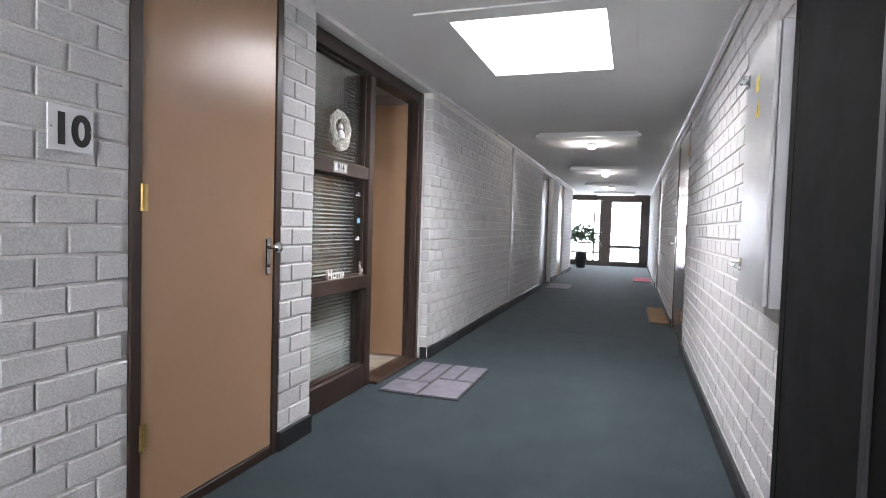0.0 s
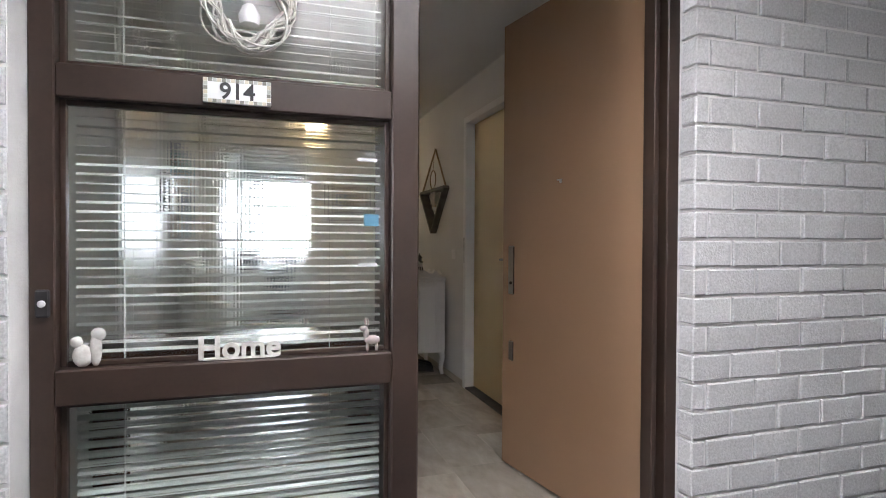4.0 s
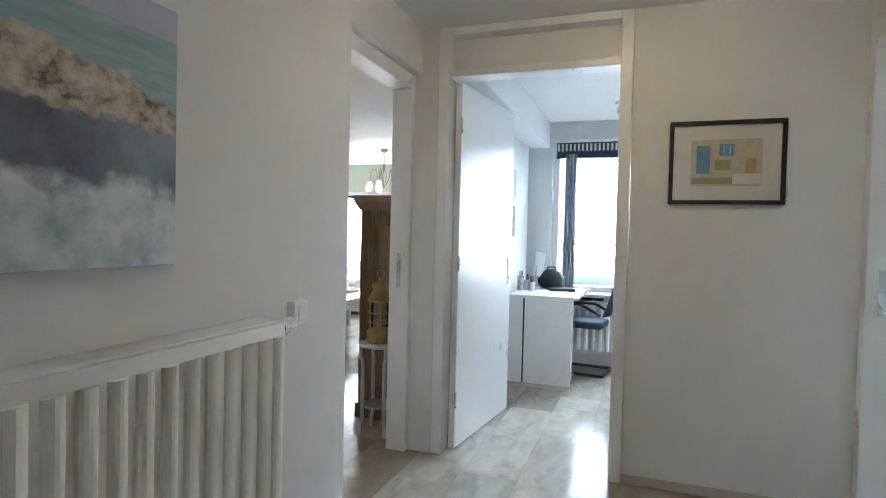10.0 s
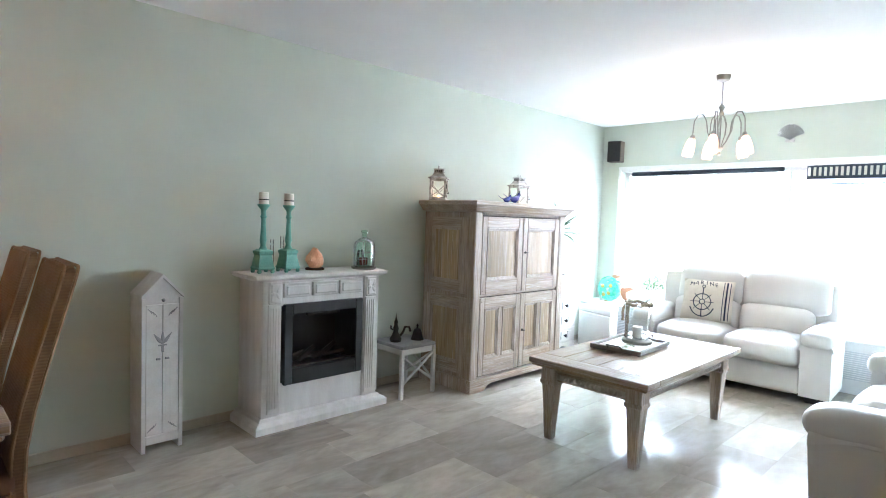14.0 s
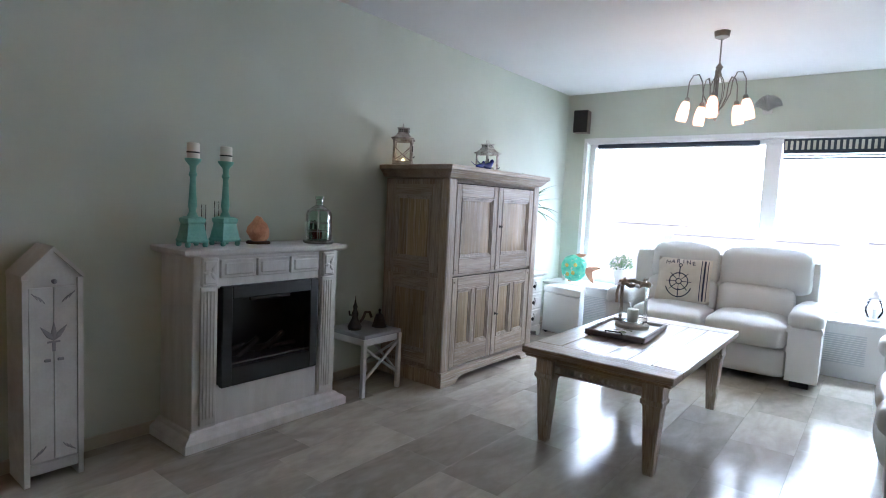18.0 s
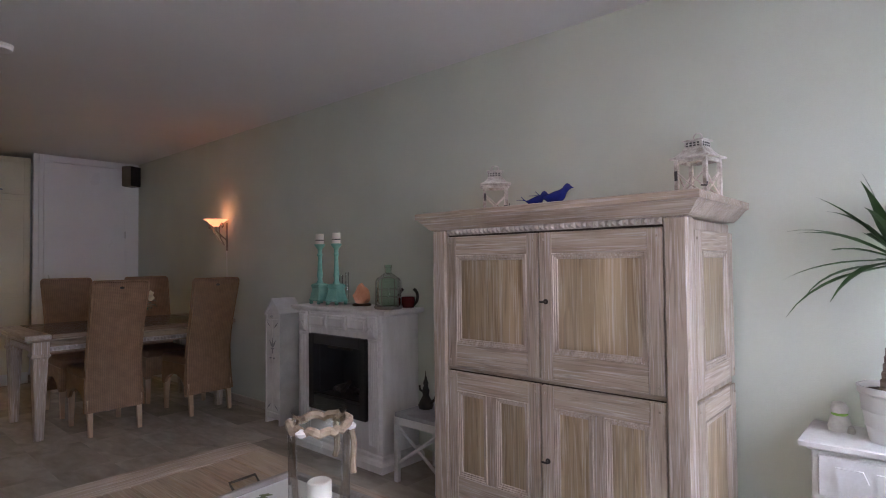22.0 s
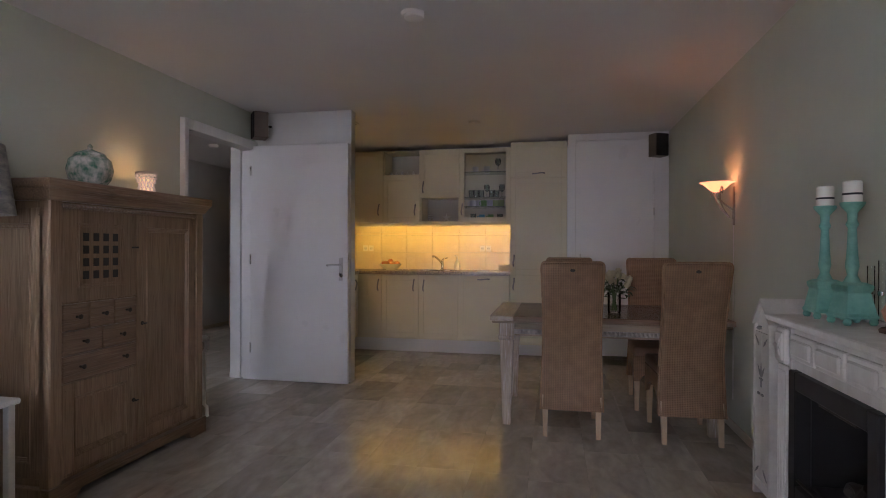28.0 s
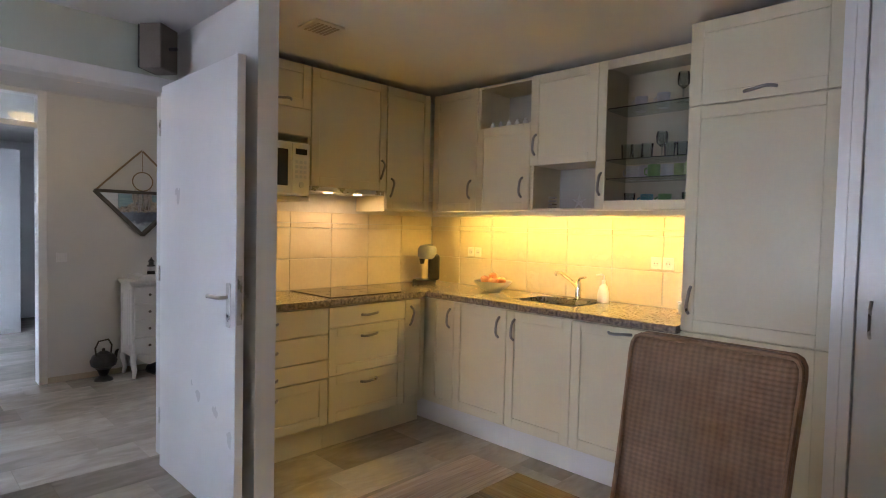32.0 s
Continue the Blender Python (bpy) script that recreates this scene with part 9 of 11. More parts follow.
def radiator(at, turn, w, h, d=0.07, label="white ribbed panel radiator on the hall wall", valve=True):
    """Stands against the wall behind it; its face looks along -y."""
    T = thing("radiator", label, "radiator", at, turn)
    bm = bmesh.new()
    add_box(bm, (0, -d, 0.0), (w, -d + 0.012, h), 0.005, 2)
    add_box(bm, (0.0, -0.018, 0.01), (w, -0.008, h - 0.01), 0.003)
    part("panel", bm, M_RAD, T, "", True)
    n = int(w / 0.066)
    rib = None
    for k in range(n):
        x = 0.036 + k * (w - 0.072) / (n - 1)
        if rib is None:
            rib = prism("rib", M_RAD, T, [(-0.024, 0), (-0.021, 0.006), (-0.014, 0.011), (-0.005, 0.0135), (0.005, 0.0135), (0.014, 0.011), (0.021, 0.006), (0.024, 0)], 0.04, h - 0.04)
            for v in rib.data.vertices:
                v.co = (v.co.x, -d - v.co.z, v.co.y)
            rib.location.x = x
        else:
            o = new("rib", rib.data)
            o.parent = T
            o.location.x = x
    box("top_grille", M_RAD, T, (0.005, -d + 0.004, h), (w - 0.005, -0.008, h + 0.01), 0.003)
    box("end_cover", M_RAD, T, (-0.004, -d + 0.012, 0.01), (0.0, -0.012, h), 0.001)
    box("end_cover", M_RAD, T, (w, -d + 0.012, 0.01), (w + 0.004, -0.012, h), 0.001)
    for x in (0.12, w - 0.12):
        box("bracket", M_RAD, T, (x - 0.015, -0.012, 0.1), (x + 0.015, 0.0, h - 0.1), 0.002)
    if valve:
        tube("valve_stem", M_IRON, T, [(w - 0.015, -d / 2, h - 0.03), (w + 0.03, -d / 2, h - 0.03), (w + 0.045, -d / 2, h - 0.03)], 0.013, 10, "dark valve stem")
        turned("thermostat_knob", M_WHITE, T, [(0.018, 0), (0.024, 0.01), (0.026, 0.05), (0.02, 0.062)], m=Matrix.Translation((w + 0.045, -d / 2, h - 0.03)) @ pose(0, 0, 0, 0, 90, 0), seg=16)
        for j in range(12):
            a = j * math.pi / 6
            box("knob_rib", M_WHITE, T, (w + 0.062, -d / 2 - 0.0035 + 0.025 * math.sin(a), h - 0.0335 + 0.025 * math.cos(a)), (w + 0.1, -d / 2 + 0.0035 + 0.025 * math.sin(a), h - 0.0265 + 0.025 * math.cos(a)), 0.001)
        turned("valve_collar", M_IRON, T, [(0.02, 0), (0.023, 0.004), (0.023, 0.012), (0.02, 0.016)], m=Matrix.Translation((w + 0.03, -d / 2, h - 0.03)) @ pose(0, 0, 0, 0, 90, 0), seg=16)
        tube("pipe", M_RAD, T, [(w - 0.02, -d / 2, 0.005), (w - 0.02, -d / 2, -at[2] + 0.004)], 0.009, 10)
        turned("union_nut", M_STEEL, T, [(0.014, 0), (0.016, 0.006), (0.016, 0.022), (0.013, 0.028)], (w - 0.02, -d / 2, -0.03), 8)
    turned("bleed_plug", M_STEEL, T, [(0.009, 0), (0.009, 0.012)], m=Matrix.Translation((-0.003, -d / 2, h - 0.03)) @ pose(0, 0, 0, 0, -90, 0), seg=10)
    return T


radiator((0.0, 2.95, 0.115), 90, 0.95, 0.87, 0.10)
radiator((0.45, 8.20, 0.12), 0, 1.1, 0.5, 0.09, "white ribbed panel radiator under the study window", False)

T = thing("intercom", "black and silver video intercom on the hall wall", "intercom", (0.0, 2.47, 1.335), 90)
box("back_case", M_BLACK, T, (-0.06, -0.022, 0), (0.06, 0.0, 0.205), 0.006)
box("front_plate", M_STEEL, T, (-0.055, -0.032, 0.004), (0.055, -0.022, 0.20), 0.004)
box("screen", surf("dark_screen", (0.015, 0.017, 0.02), None, 0.12), T, (-0.044, -0.0345, 0.105), (0.044, -0.0325, 0.188), 0.001)
box("handset_panel", surf("silver_plastic", (0.6, 0.6, 0.6), None, 0.35), T, (-0.05, -0.036, 0.008), (0.05, -0.0325, 0.094), 0.003)
for k in range(3):
    box("button", M_BLACK, T, (-0.035 + k * 0.028, -0.0335, 0.096), (-0.02 + k * 0.028, -0.032, 0.101), 0.0005)

# framed print
T = thing("framed_print", "black framed print of a blue door with white mount", "picture", (1.485, 5.48, 1.44))
for nm, a, b in (("frame_bar", (-0.255, -0.022, 0), (0.255, 0, 0.02)), ("frame_bar", (-0.255, -0.022, 0.385), (0.255, 0, 0.405)),
                 ("frame_bar", (-0.255, -0.022, 0.02), (-0.235, 0, 0.385)), ("frame_bar", (0.235, -0.022, 0.02), (0.255, 0, 0.385))):
    box(nm, M_BLACK, T, a, b, 0.002)
box("mount", surf("mount_card", (0.74, 0.74, 0.73), (0.71, 0.71, 0.70), 0.9, scale=30), T, (-0.236, -0.008, 0.019), (0.236, -0.003, 0.386), 0)
M_PW, M_PB, M_PG, M_PO = (surf("print_wall", (0.62, 0.58, 0.48), (0.5, 0.47, 0.4), 0.8, scale=60), surf("print_blue", (0.10, 0.26, 0.52), (0.16, 0.34, 0.58), 0.8, scale=60),
                         surf("print_green", (0.24, 0.30, 0.14), (0.4, 0.42, 0.25), 0.8, scale=140), surf("print_ochre", (0.55, 0.36, 0.16), (0.42, 0.28, 0.14), 0.8, scale=140))
pr = box("printed_scene", M_PW, T, (-0.155, -0.0105, 0.09), (0.155, -0.008, 0.315), 0)
for nm, mt, a, b in (("door", M_PB, (-0.13, 0.15), (-0.07, 0.285)), ("window", M_PB, (-0.03, 0.235), (0.035, 0.292)), ("bush", M_PG, (-0.05, 0.165), (0.02, 0.215)),
                     ("pot", M_PO, (0.085, 0.15), (0.13, 0.22)), ("step", M_PG, (-0.15, 0.10), (0.03, 0.13)), ("wall_corner", M_CEIL, (0.03, 0.10), (0.15, 0.148))):
    box(nm, mt, pr, (a[0], -0.0118, a[1]), (b[0], -0.0105, b[1]), 0)
for x in (-0.012, 0.016):
    box("glazing", M_CEIL, pr, (x, -0.0128, 0.242), (x + 0.003, -0.0118, 0.287), 0)
g = box("glass", M_GLASS, T, (-0.235, -0.019, 0.02), (0.235, -0.017, 0.385), 0)
g.visible_shadow = False

T = thing("ceiling_lamp", "round ceiling lamp with beige rim and lit opal glass", "lamp", (1.02, 4.6, H))
turned("rim", surf("beige_lamp_rim", (0.62, 0.52, 0.36), (0.55, 0.45, 0.3), 0.4, scale=10), T, [(0.165, -0.002), (0.172, -0.015), (0.16, -0.035), (0.13, -0.04)], seg=32)
turned("bowl", M_OPAL, T, [(0.128, -0.038), (0.115, -0.065), (0.075, -0.088), (0.02, -0.098)], seg=28)
for at, lab in (((1.07, 3.1, H), "white round smoke detector on the hall ceiling"), ((-2.21, 6.30, H), "white round smoke detector on the living room ceiling")):
    T = thing("smoke_detector", lab, "smoke detector", at)
    turned("base", M_WHITE, T, [(0.055, -0.001), (0.055, -0.012)], seg=24)
    turned("cap", M_WHITE, T, [(0.052, -0.012), (0.05, -0.03), (0.03, -0.038), (0.01, -0.04)], seg=24)

# inverted triangle wall ornament with rope and ring
M_ROPE = surf("twisted_rope", (0.33, 0.25, 0.16), (0.22, 0.16, 0.1), 0.9, scale=90, bump=0.5)
M_MIRROR = surf("mirror", (0.9, 0.9, 0.9), (0.88, 0.88, 0.88), 0.03, metal=1.0, rough_var=0.01)
M_GWOOD = surf("dark_grey_wood", (0.07, 0.065, 0.06), (0.12, 0.11, 0.1), 0.6, scale=20)
T = thing("triangle_mirror", "dark triangular mirror hung on ropes with a feather ring", "mirror", (2.07, 3.90, 1.24), -90)


def bar(bm, p, q, w, d):
    p, q = Vector(p), Vector(q)
    u = (q - p).normalized()
    add_box(bm, (0, -d / 2, -w / 2), ((q - p).length, d / 2, w / 2), 0.002, m=Matrix.Translation(p) @ u.to_track_quat("X", "Z").to_matrix().to_4x4())
    return bm


for p, q in (((-0.385, -0.03, 0.40), (0.385, -0.03, 0.40)), ((-0.385, -0.03, 0.40), (0, -0.03, 0.01)), ((0.385, -0.03, 0.40), (0, -0.03, 0.01))):
    part("frame_bar", bar(bmesh.new(), p, q, 0.026, 0.055), M_GWOOD, T)
prism("glass", M_MIRROR, T, [(-0.35, 0.385), (0.35, 0.385), (0, 0.03)], -0.014, -0.008)
for s in (-1, 1):
    tube("rope", M_ROPE, T, [(s * 0.37, -0.03, 0.41), (s * 0.18, -0.02, 0.605), (0.0, -0.012, 0.785)], 0.008)
turned("nail", M_STEEL, T, [(0.005, 0), (0.005, 0.02), (0.009, 0.021), (0.009, 0.024)], m=Matrix.Translation((0, 0, 0.785)) @ pose(0, 0, 0, 90), seg=10)
ring = [(0.085 * math.sin(radians(a)), -0.035, 0.50 + 0.085 * math.cos(radians(a))) for a in range(0, 361, 20)]
tube("ring", M_ROPE, T, ring, 0.005, 6)
tube("cord", M_ROPE, T, [(0, -0.02, 0.78), (0, -0.035, 0.585)], 0.0025, 5)
M_FEATH = surf("pale_feather", (0.62, 0.58, 0.52), (0.5, 0.45, 0.4), 0.9, scale=60)
for k, x in enumerate((-0.06, -0.02, 0.025, 0.062)):
    z1 = 0.50 - 0.085 * math.cos(math.asin(x / 0.085))
    prism("feather", M_FEATH, T, [(x - 0.006, z1), (x + 0.006, z1), (x + 0.017, z1 - 0.09 - 0.02 * (k % 2)), (x, z1 - 0.17 - 0.03 * (k % 2)), (x - 0.017, z1 - 0.08)], -0.038, -0.034)

# white chest of drawers
C = thing("chest_of_drawers", "white narrow chest of four drawers on curved legs", "chest of drawers", (2.045, 3.81, 0), -90)
cw, cd2 = 0.27, 0.32
box("body", M_WHITE, C, (-cw, -cd2 + 0.02, 0.20), (cw, 0, 0.82), 0.006)
bm = bmesh.new()
add_box(bm, (-cw - 0.02, -cd2 - 0.012, 0.835), (cw + 0.02, 0.0, 0.86), 0.008, 2)
add_box(bm, (-cw - 0.01, -cd2, 0.82), (cw + 0.01, 0.0, 0.836), 0.004)
part("top", bm, M_WHITE, C)
for k in range(4):
    z0 = 0.225 + k * 0.148
    d = box("drawer", M_WHITE, C, (-cw + 0.025, -cd2, z0), (cw - 0.025, -cd2 + 0.022, z0 + 0.138), 0.006, seg=2)
    for x in (-0.13, 0.13):
        turned("knob", M_GWOOD, d, [(0.005, 0), (0.005, 0.01), (0.012, 0.016), (0.011, 0.024), (0.004, 0.027)], m=Matrix.Translation((x, -cd2, z0 + 0.07)) @ pose(0, 0, 0, 90), seg=12)
for s in (-1, 1):
    for y0, sy in ((-cd2 + 0.03, -1), (-0.035, 1)):
        tube("leg", M_WHITE, C, [(s * (cw - 0.03), y0, 0.215), (s * (cw - 0.012), y0 + sy * 0.015, 0.16), (s * (cw - 0.03), y0 + sy * 0.004, 0.07), (s * (cw - 0.02), y0 + sy * 0.016, 0.008)], 0.03, 10, r_end=0.014)
apron = [(-cw + 0.02, 0.205)] + [(cw * 0.92 * u, 0.155 + 0.035 * math.cos(u * math.pi * 2)) for u in [k / 10 - 1 for k in range(21)]] + [(cw - 0.02, 0.205)]
prism("apron", M_WHITE, C, apron, -cd2 + 0.004, -cd2 + 0.02)
for s in (-1, 1):
    pa = box("side_panel", M_WHITE, C, (s * cw, -cd2 + 0.06, 0.25), (s * (cw + 0.004), -0.05, 0.78), 0.003)
    for a, b in (((-cd2 + 0.085), 0.29), ((-0.09), 0.29)):
        box("moulding", M_WHITE, pa, (s * (cw + 0.003), a, b), (s * (cw + 0.009), a + 0.012, 0.74), 0.002)
S = thing("tray", "white scalloped wooden tray on the chest", "tray", (1.875, 3.80, 0.861), -90)
box("base", M_WHITE, S, (-0.22, -0.14, 0), (0.22, 0.14, 0.01), 0.003)
wave = [(-0.23, 0.0)] + [(0.23 * u, 0.035 + 0.014 * math.cos(u * math.pi * 3)) for u in [k / 12 - 1 for k in range(25)]] + [(0.23, 0.0)]
for y in (-0.146, 0.14):
    prism("rim", M_WHITE, S, wave, y, y + 0.008)
wave2 = [(x * 0.6, z) for x, z in wave]
for x in (-0.228, 0.222):
    prism("rim", M_WHITE, S, wave2, x, x + 0.008, m=pose(0, 0, 0, 0, 0, 90))
L = thing("lighthouse_model", "black and white model lighthouse on the tray", "ornament", (1.90, 3.87, 0.872))
turned("tower", M_WHITE, L, [(0.04, 0), (0.034, 0.02), (0.026, 0.10)], seg=14)
turned("band", M_BLACK, L, [(0.0345, 0.03), (0.031, 0.062)], seg=14)
turned("gallery", M_BLACK, L, [(0.033, 0.1), (0.036, 0.106), (0.033, 0.112)], seg=14)
turned("lamp_room", M_BLACK, L, [(0.022, 0.112), (0.02, 0.142), (0.03, 0.145), (0.006, 0.172), (0.003, 0.185)], seg=12)
L = thing("small_lantern", "small white wire lantern beside the lighthouse", "lantern", (1.84, 3.72, 0.872))
for x in (-0.03, 0.03):
    for y in (-0.03, 0.03):
        box("post", M_WHITE, L, (x - 0.003, y - 0.003, 0.008), (x + 0.003, y + 0.003, 0.085), 0)
box("base", M_WHITE, L, (-0.04, -0.04, 0), (0.04, 0.04, 0.008), 0.002)
turned("roof", M_WHITE, L, [(0.055, 0.085), (0.04, 0.092), (0.012, 0.125), (0.008, 0.135)], seg=4, m=pose(0, 0, 0, 0, 0, 45))
turned("candle", M_WHITE, L, [(0.014, 0.008), (0.014, 0.05), (0.004, 0.052)], seg=10)
for k, (x, y, tn) in enumerate(((1.86, 3.74, 80), (1.88, 3.84, 95))):
    S = thing("shoe", "black leather shoe tucked under the chest", "shoe", (x, y, 0), tn, group="shoes under the chest")
    bm = bmesh.new()
    secs = []
    for yy, w, z in ((-0.13, 0.028, 0.035), (-0.10, 0.042, 0.055), (-0.02, 0.045, 0.075), (0.05, 0.036, 0.10), (0.12, 0.034, 0.105), (0.14, 0.022, 0.08)):
        secs.append([bm.verts.new((w * math.cos(radians(a)), yy, 0.014 + z * max(0, math.sin(radians(a))))) for a in range(0, 181, 20)])
    for p, q in zip(secs, secs[1:]):
        for i in range(len(p) - 1):
            bm.faces.new((p[i], p[i + 1], q[i + 1], q[i]))
    part("upper", bm, M_BLACK, S, "", True)
    prism("sole", M_GWOOD, S, [(-0.03, -0.135), (0.03, -0.135), (0.046, -0.06), (0.037, 0.05), (0.036, 0.14), (-0.036, 0.14), (-0.037, 0.05), (-0.046, -0.06)], 0, 0.014, m=Matrix(((1, 0, 0, 0), (0, 0, 1, 0), (0, 1, 0, 0), (0, 0, 0, 1))))
M_IRON = surf("dark_pewter", (0.09, 0.085, 0.08), (0.06, 0.055, 0.05), 0.4, metal=0.8, scale=18)
K = thing("kettle", "dark pewter kettle on a burner foot with arched handle", "kettle", (1.90, 4.25, 0), -60)
turned("foot", M_IRON, K, [(0.075, 0), (0.07, 0.015), (0.03, 0.04), (0.05, 0.09), (0.06, 0.1)], seg=20)
turned("body", M_IRON, K, [(0.05, 0.1), (0.095, 0.13), (0.105, 0.17), (0.085, 0.215), (0.05, 0.235)], seg=24)
turned("lid", M_IRON, K, [(0.05, 0.235), (0.03, 0.25), (0.01, 0.255), (0.014, 0.27), (0.004, 0.28)], seg=18)
tube("handle", M_IRON, K, [(-0.075, 0, 0.215), (-0.085, 0, 0.29), (-0.05, 0, 0.345), (0.05, 0, 0.345), (0.085, 0, 0.29), (0.075, 0, 0.215)], 0.007)
tube("spout", M_IRON, K, [(0.09, 0, 0.15), (0.125, 0, 0.175), (0.135, 0, 0.225), (0.155, 0, 0.235)], 0.018, r_end=0.009)

# dark console table behind the sidelight
M_MAHO = timber("dark_mahogany", (0.05, 0.02, 0.012), (0.085, 0.035, 0.02), (0.02, 0.01, 0.006), "X", 0.25, bump=0.08)
K = thing("console_table", "dark polished wooden console with a shaped top", "table", (0.49, 0.765, 0))
top = [(-0.47, 0.0), (-0.47, 0.275)] + [(-0.40 + 0.1 * u, 0.275 + 0.09 * math.sin(u * math.pi / 2)) for u in (0, 0.4, 0.8)] + [(0.28, 0.365), (0.36, 0.33), (0.46, 0.365), (0.49, 0.315), (0.46, 0.26), (0.46, 0.0)]
FLAT = Matrix(((1, 0, 0, 0), (0, 0, 1, 0), (0, 1, 0, 0), (0, 0, 0, 1)))
prism("tabletop", M_MAHO, K, top, 0.815, 0.84, m=FLAT)
prism("edge_moulding", M_MAHO, K, [(x * 0.97, y * 0.97 + 0.002) for x, y in top], 0.797, 0.815, m=FLAT)
box("apron", M_MAHO, K, (-0.44, 0.01, 0.69), (0.41, 0.305, 0.797), 0.006)
d = box("drawer", M_MAHO, K, (-0.3, 0.305, 0.705), (0.27, 0.317, 0.785), 0.004)
turned("knob", M_BRASS, d, [(0.004, 0), (0.005, 0.012), (0.012, 0.016), (0.01, 0.024), (0.003, 0.026)], m=Matrix.Translation((0, 0.316, 0.745)) @ pose(0, 0, 0, -90), seg=12)
for x in (-0.40, 0.37):
    for y in (0.05, 0.27):
        tube("leg", M_MAHO, K, [(x, y, 0.70), (x * 1.03, y * 1.02, 0.55), (x * 0.97, y * 0.98, 0.2), (x * 1.02, y * 1.01, 0.0)], 0.034, 10, r_end=0.018)

for x, y, z, tn, lab in ((2.068, 3.38, 1.06, -90, "white rocker light switch in the hall"), (2.068, 4.52, 1.06, -90, "white rocker light switch by the bedroom door")):
    T = thing("light_switch", lab, "switch", (x, y, z), tn)
    box("plate", M_WHITE, T, (-0.04, -0.008, -0.04), (0.04, 0, 0.04), 0.003)
    box("rocker", M_WHITE, T, (-0.025, -0.013, -0.03), (0.025, -0.008, 0.03), 0.002)

T = thing("light_switch", "white surface-mounted rocker switch beside the radiator knob", "switch", (0.0, 4.085, 0.945), 90)
box("backbox", M_WHITE, T, (-0.04, -0.034, 0.0), (0.04, -0.0005, 0.08), 0.006, seg=2)
box("rocker", M_WHITE, T, (-0.026, -0.041, 0.013), (0.026, -0.0345, 0.067), 0.003)

# ---- study ----
bx = box("beam_study", M_CEIL, None, (0.001, 5.61, 2.17), (0.21, 8.19, H), 0.003)
tagged(bx, "white plastered beam along the study ceiling", "beam", kind="structure")
K = thing("desk", "white melamine desk with drawer column and glossy top", "desk", (0.035, 7.22, 0))
M_MELA = surf("white_melamine", (0.74, 0.735, 0.71), (0.71, 0.70, 0.68), 0.25, scale=4)
box("desktop", M_MELA, K, (0.0, 0.0, 0.735), (0.60, 0.86, 0.762), 0.003)
box("end_panel", M_MELA, K, (0.15, 0.012, 0.0), (0.55, 0.03, 0.733), 0.002)
box("end_panel", M_MELA, K, (0.0, 0.012, 0.0), (0.135, 0.03, 0.733), 0.002)
box("gap_strip", M_BLACK, K, (0.135, 0.02, 0.002), (0.15, 0.028, 0.733), 0)
box("carcass", M_MELA, K, (0.02, 0.03, 0.02), (0.53, 0.17, 0.733), 0.002)
for k in range(5):
    d = box("drawer", M_MELA, K, (0.53, 0.035, 0.03 + k * 0.14), (0.548, 0.165, 0.163 + k * 0.14), 0.002)
    turned("knob", M_STEEL, d, [(0.004, 0), (0.004, 0.012), (0.01, 0.015), (0.01, 0.022)], m=Matrix.Translation((0.548, 0.10, 0.10 + k * 0.14)) @ pose(0, 0, 0, 0, 90), seg=10)
box("end_panel", M_MELA, K, (0.02, 0.83, 0.0), (0.30, 0.85, 0.733), 0.002)
DZT = 0.763
T = thing("desk_mirror_light", "tilted white desk lamp panel on a thin stand", "lamp", (0.16, 7.86, DZT), 20)
tube("stand", M_STEEL, T, [(0, 0, 0.01), (0.01, 0.0, 0.22)], 0.006)
turned("foot", M_STEEL, T, [(0.06, 0), (0.06, 0.008), (0.01, 0.012)], seg=18)
box("panel", M_WHITE, T, (-0.05, -0.012, 0.12), (0.05, 0.004, 0.36), 0.004, m=pose(0, 0, 0, -12, 10))
T = thing("desk_bag", "black soft bag standing on the desk", "bag", (0.30, 7.95, DZT), 15)
bm = bmesh.new()
bmesh.ops.create_uvsphere(bm, u_segments=18, v_segments=12, radius=0.5)
for v in bm.verts:
    v.co = (v.co.x * 0.24 * (1.1 - 0.3 * v.co.z), v.co.y * 0.16, max(0, (v.co.z + 0.42) * 0.21))
part("body", bm, M_BLACK, T, "", True)
tube("strap", M_BLACK, T, [(-0.06, 0, 0.15), (-0.03, 0, 0.21), (0.03, 0, 0.21), (0.06, 0, 0.15)], 0.008)
T = thing("laptop", "flat black laptop on the white desk", "laptop", (0.42, 7.78, DZT), 20)
box("base", M_BLACK, T, (-0.12, -0.09, 0), (0.12, 0.09, 0.014), 0.004)
box("lid", M_BLACK, T, (-0.12, -0.088, 0.0145), (0.12, 0.09, 0.024), 0.004)
for k, (x, y, tn) in enumerate(((0.44, 7.62, 12), (0.30, 7.66, -20))):
    T = thing("paper_sheet", "loose white paper sheet on the desk", "paper", (x, y, DZT), tn, group="papers on the desk")
    box("sheet", M_CEIL, T, (-0.07, -0.1, 0), (0.07, 0.1, 0.002), 0)
for k, (x, y, h, mt) in enumerate(((0.07, 7.60, 0.13, M_STEEL), (0.12, 7.66, 0.10, M_WHITE), (0.17, 7.60, 0.085, M_GREYW))):
    T = thing("pen_cup", "small metal pen cup on the desk", "cup", (x, y, DZT), group="cups on the desk")
    turned("cup", mt, T, [(0.03, 0), (0.034, h), (0.03, h), (0.027, 0.01)], seg=16)
    for j in range(3):
        tube("pen", M_BLACK if j else M_NAVY, T, [(0.008 * j - 0.008, 0.006, 0.012), (0.012 * j - 0.012, 0.014, h + 0.05)], 0.0035, 6)
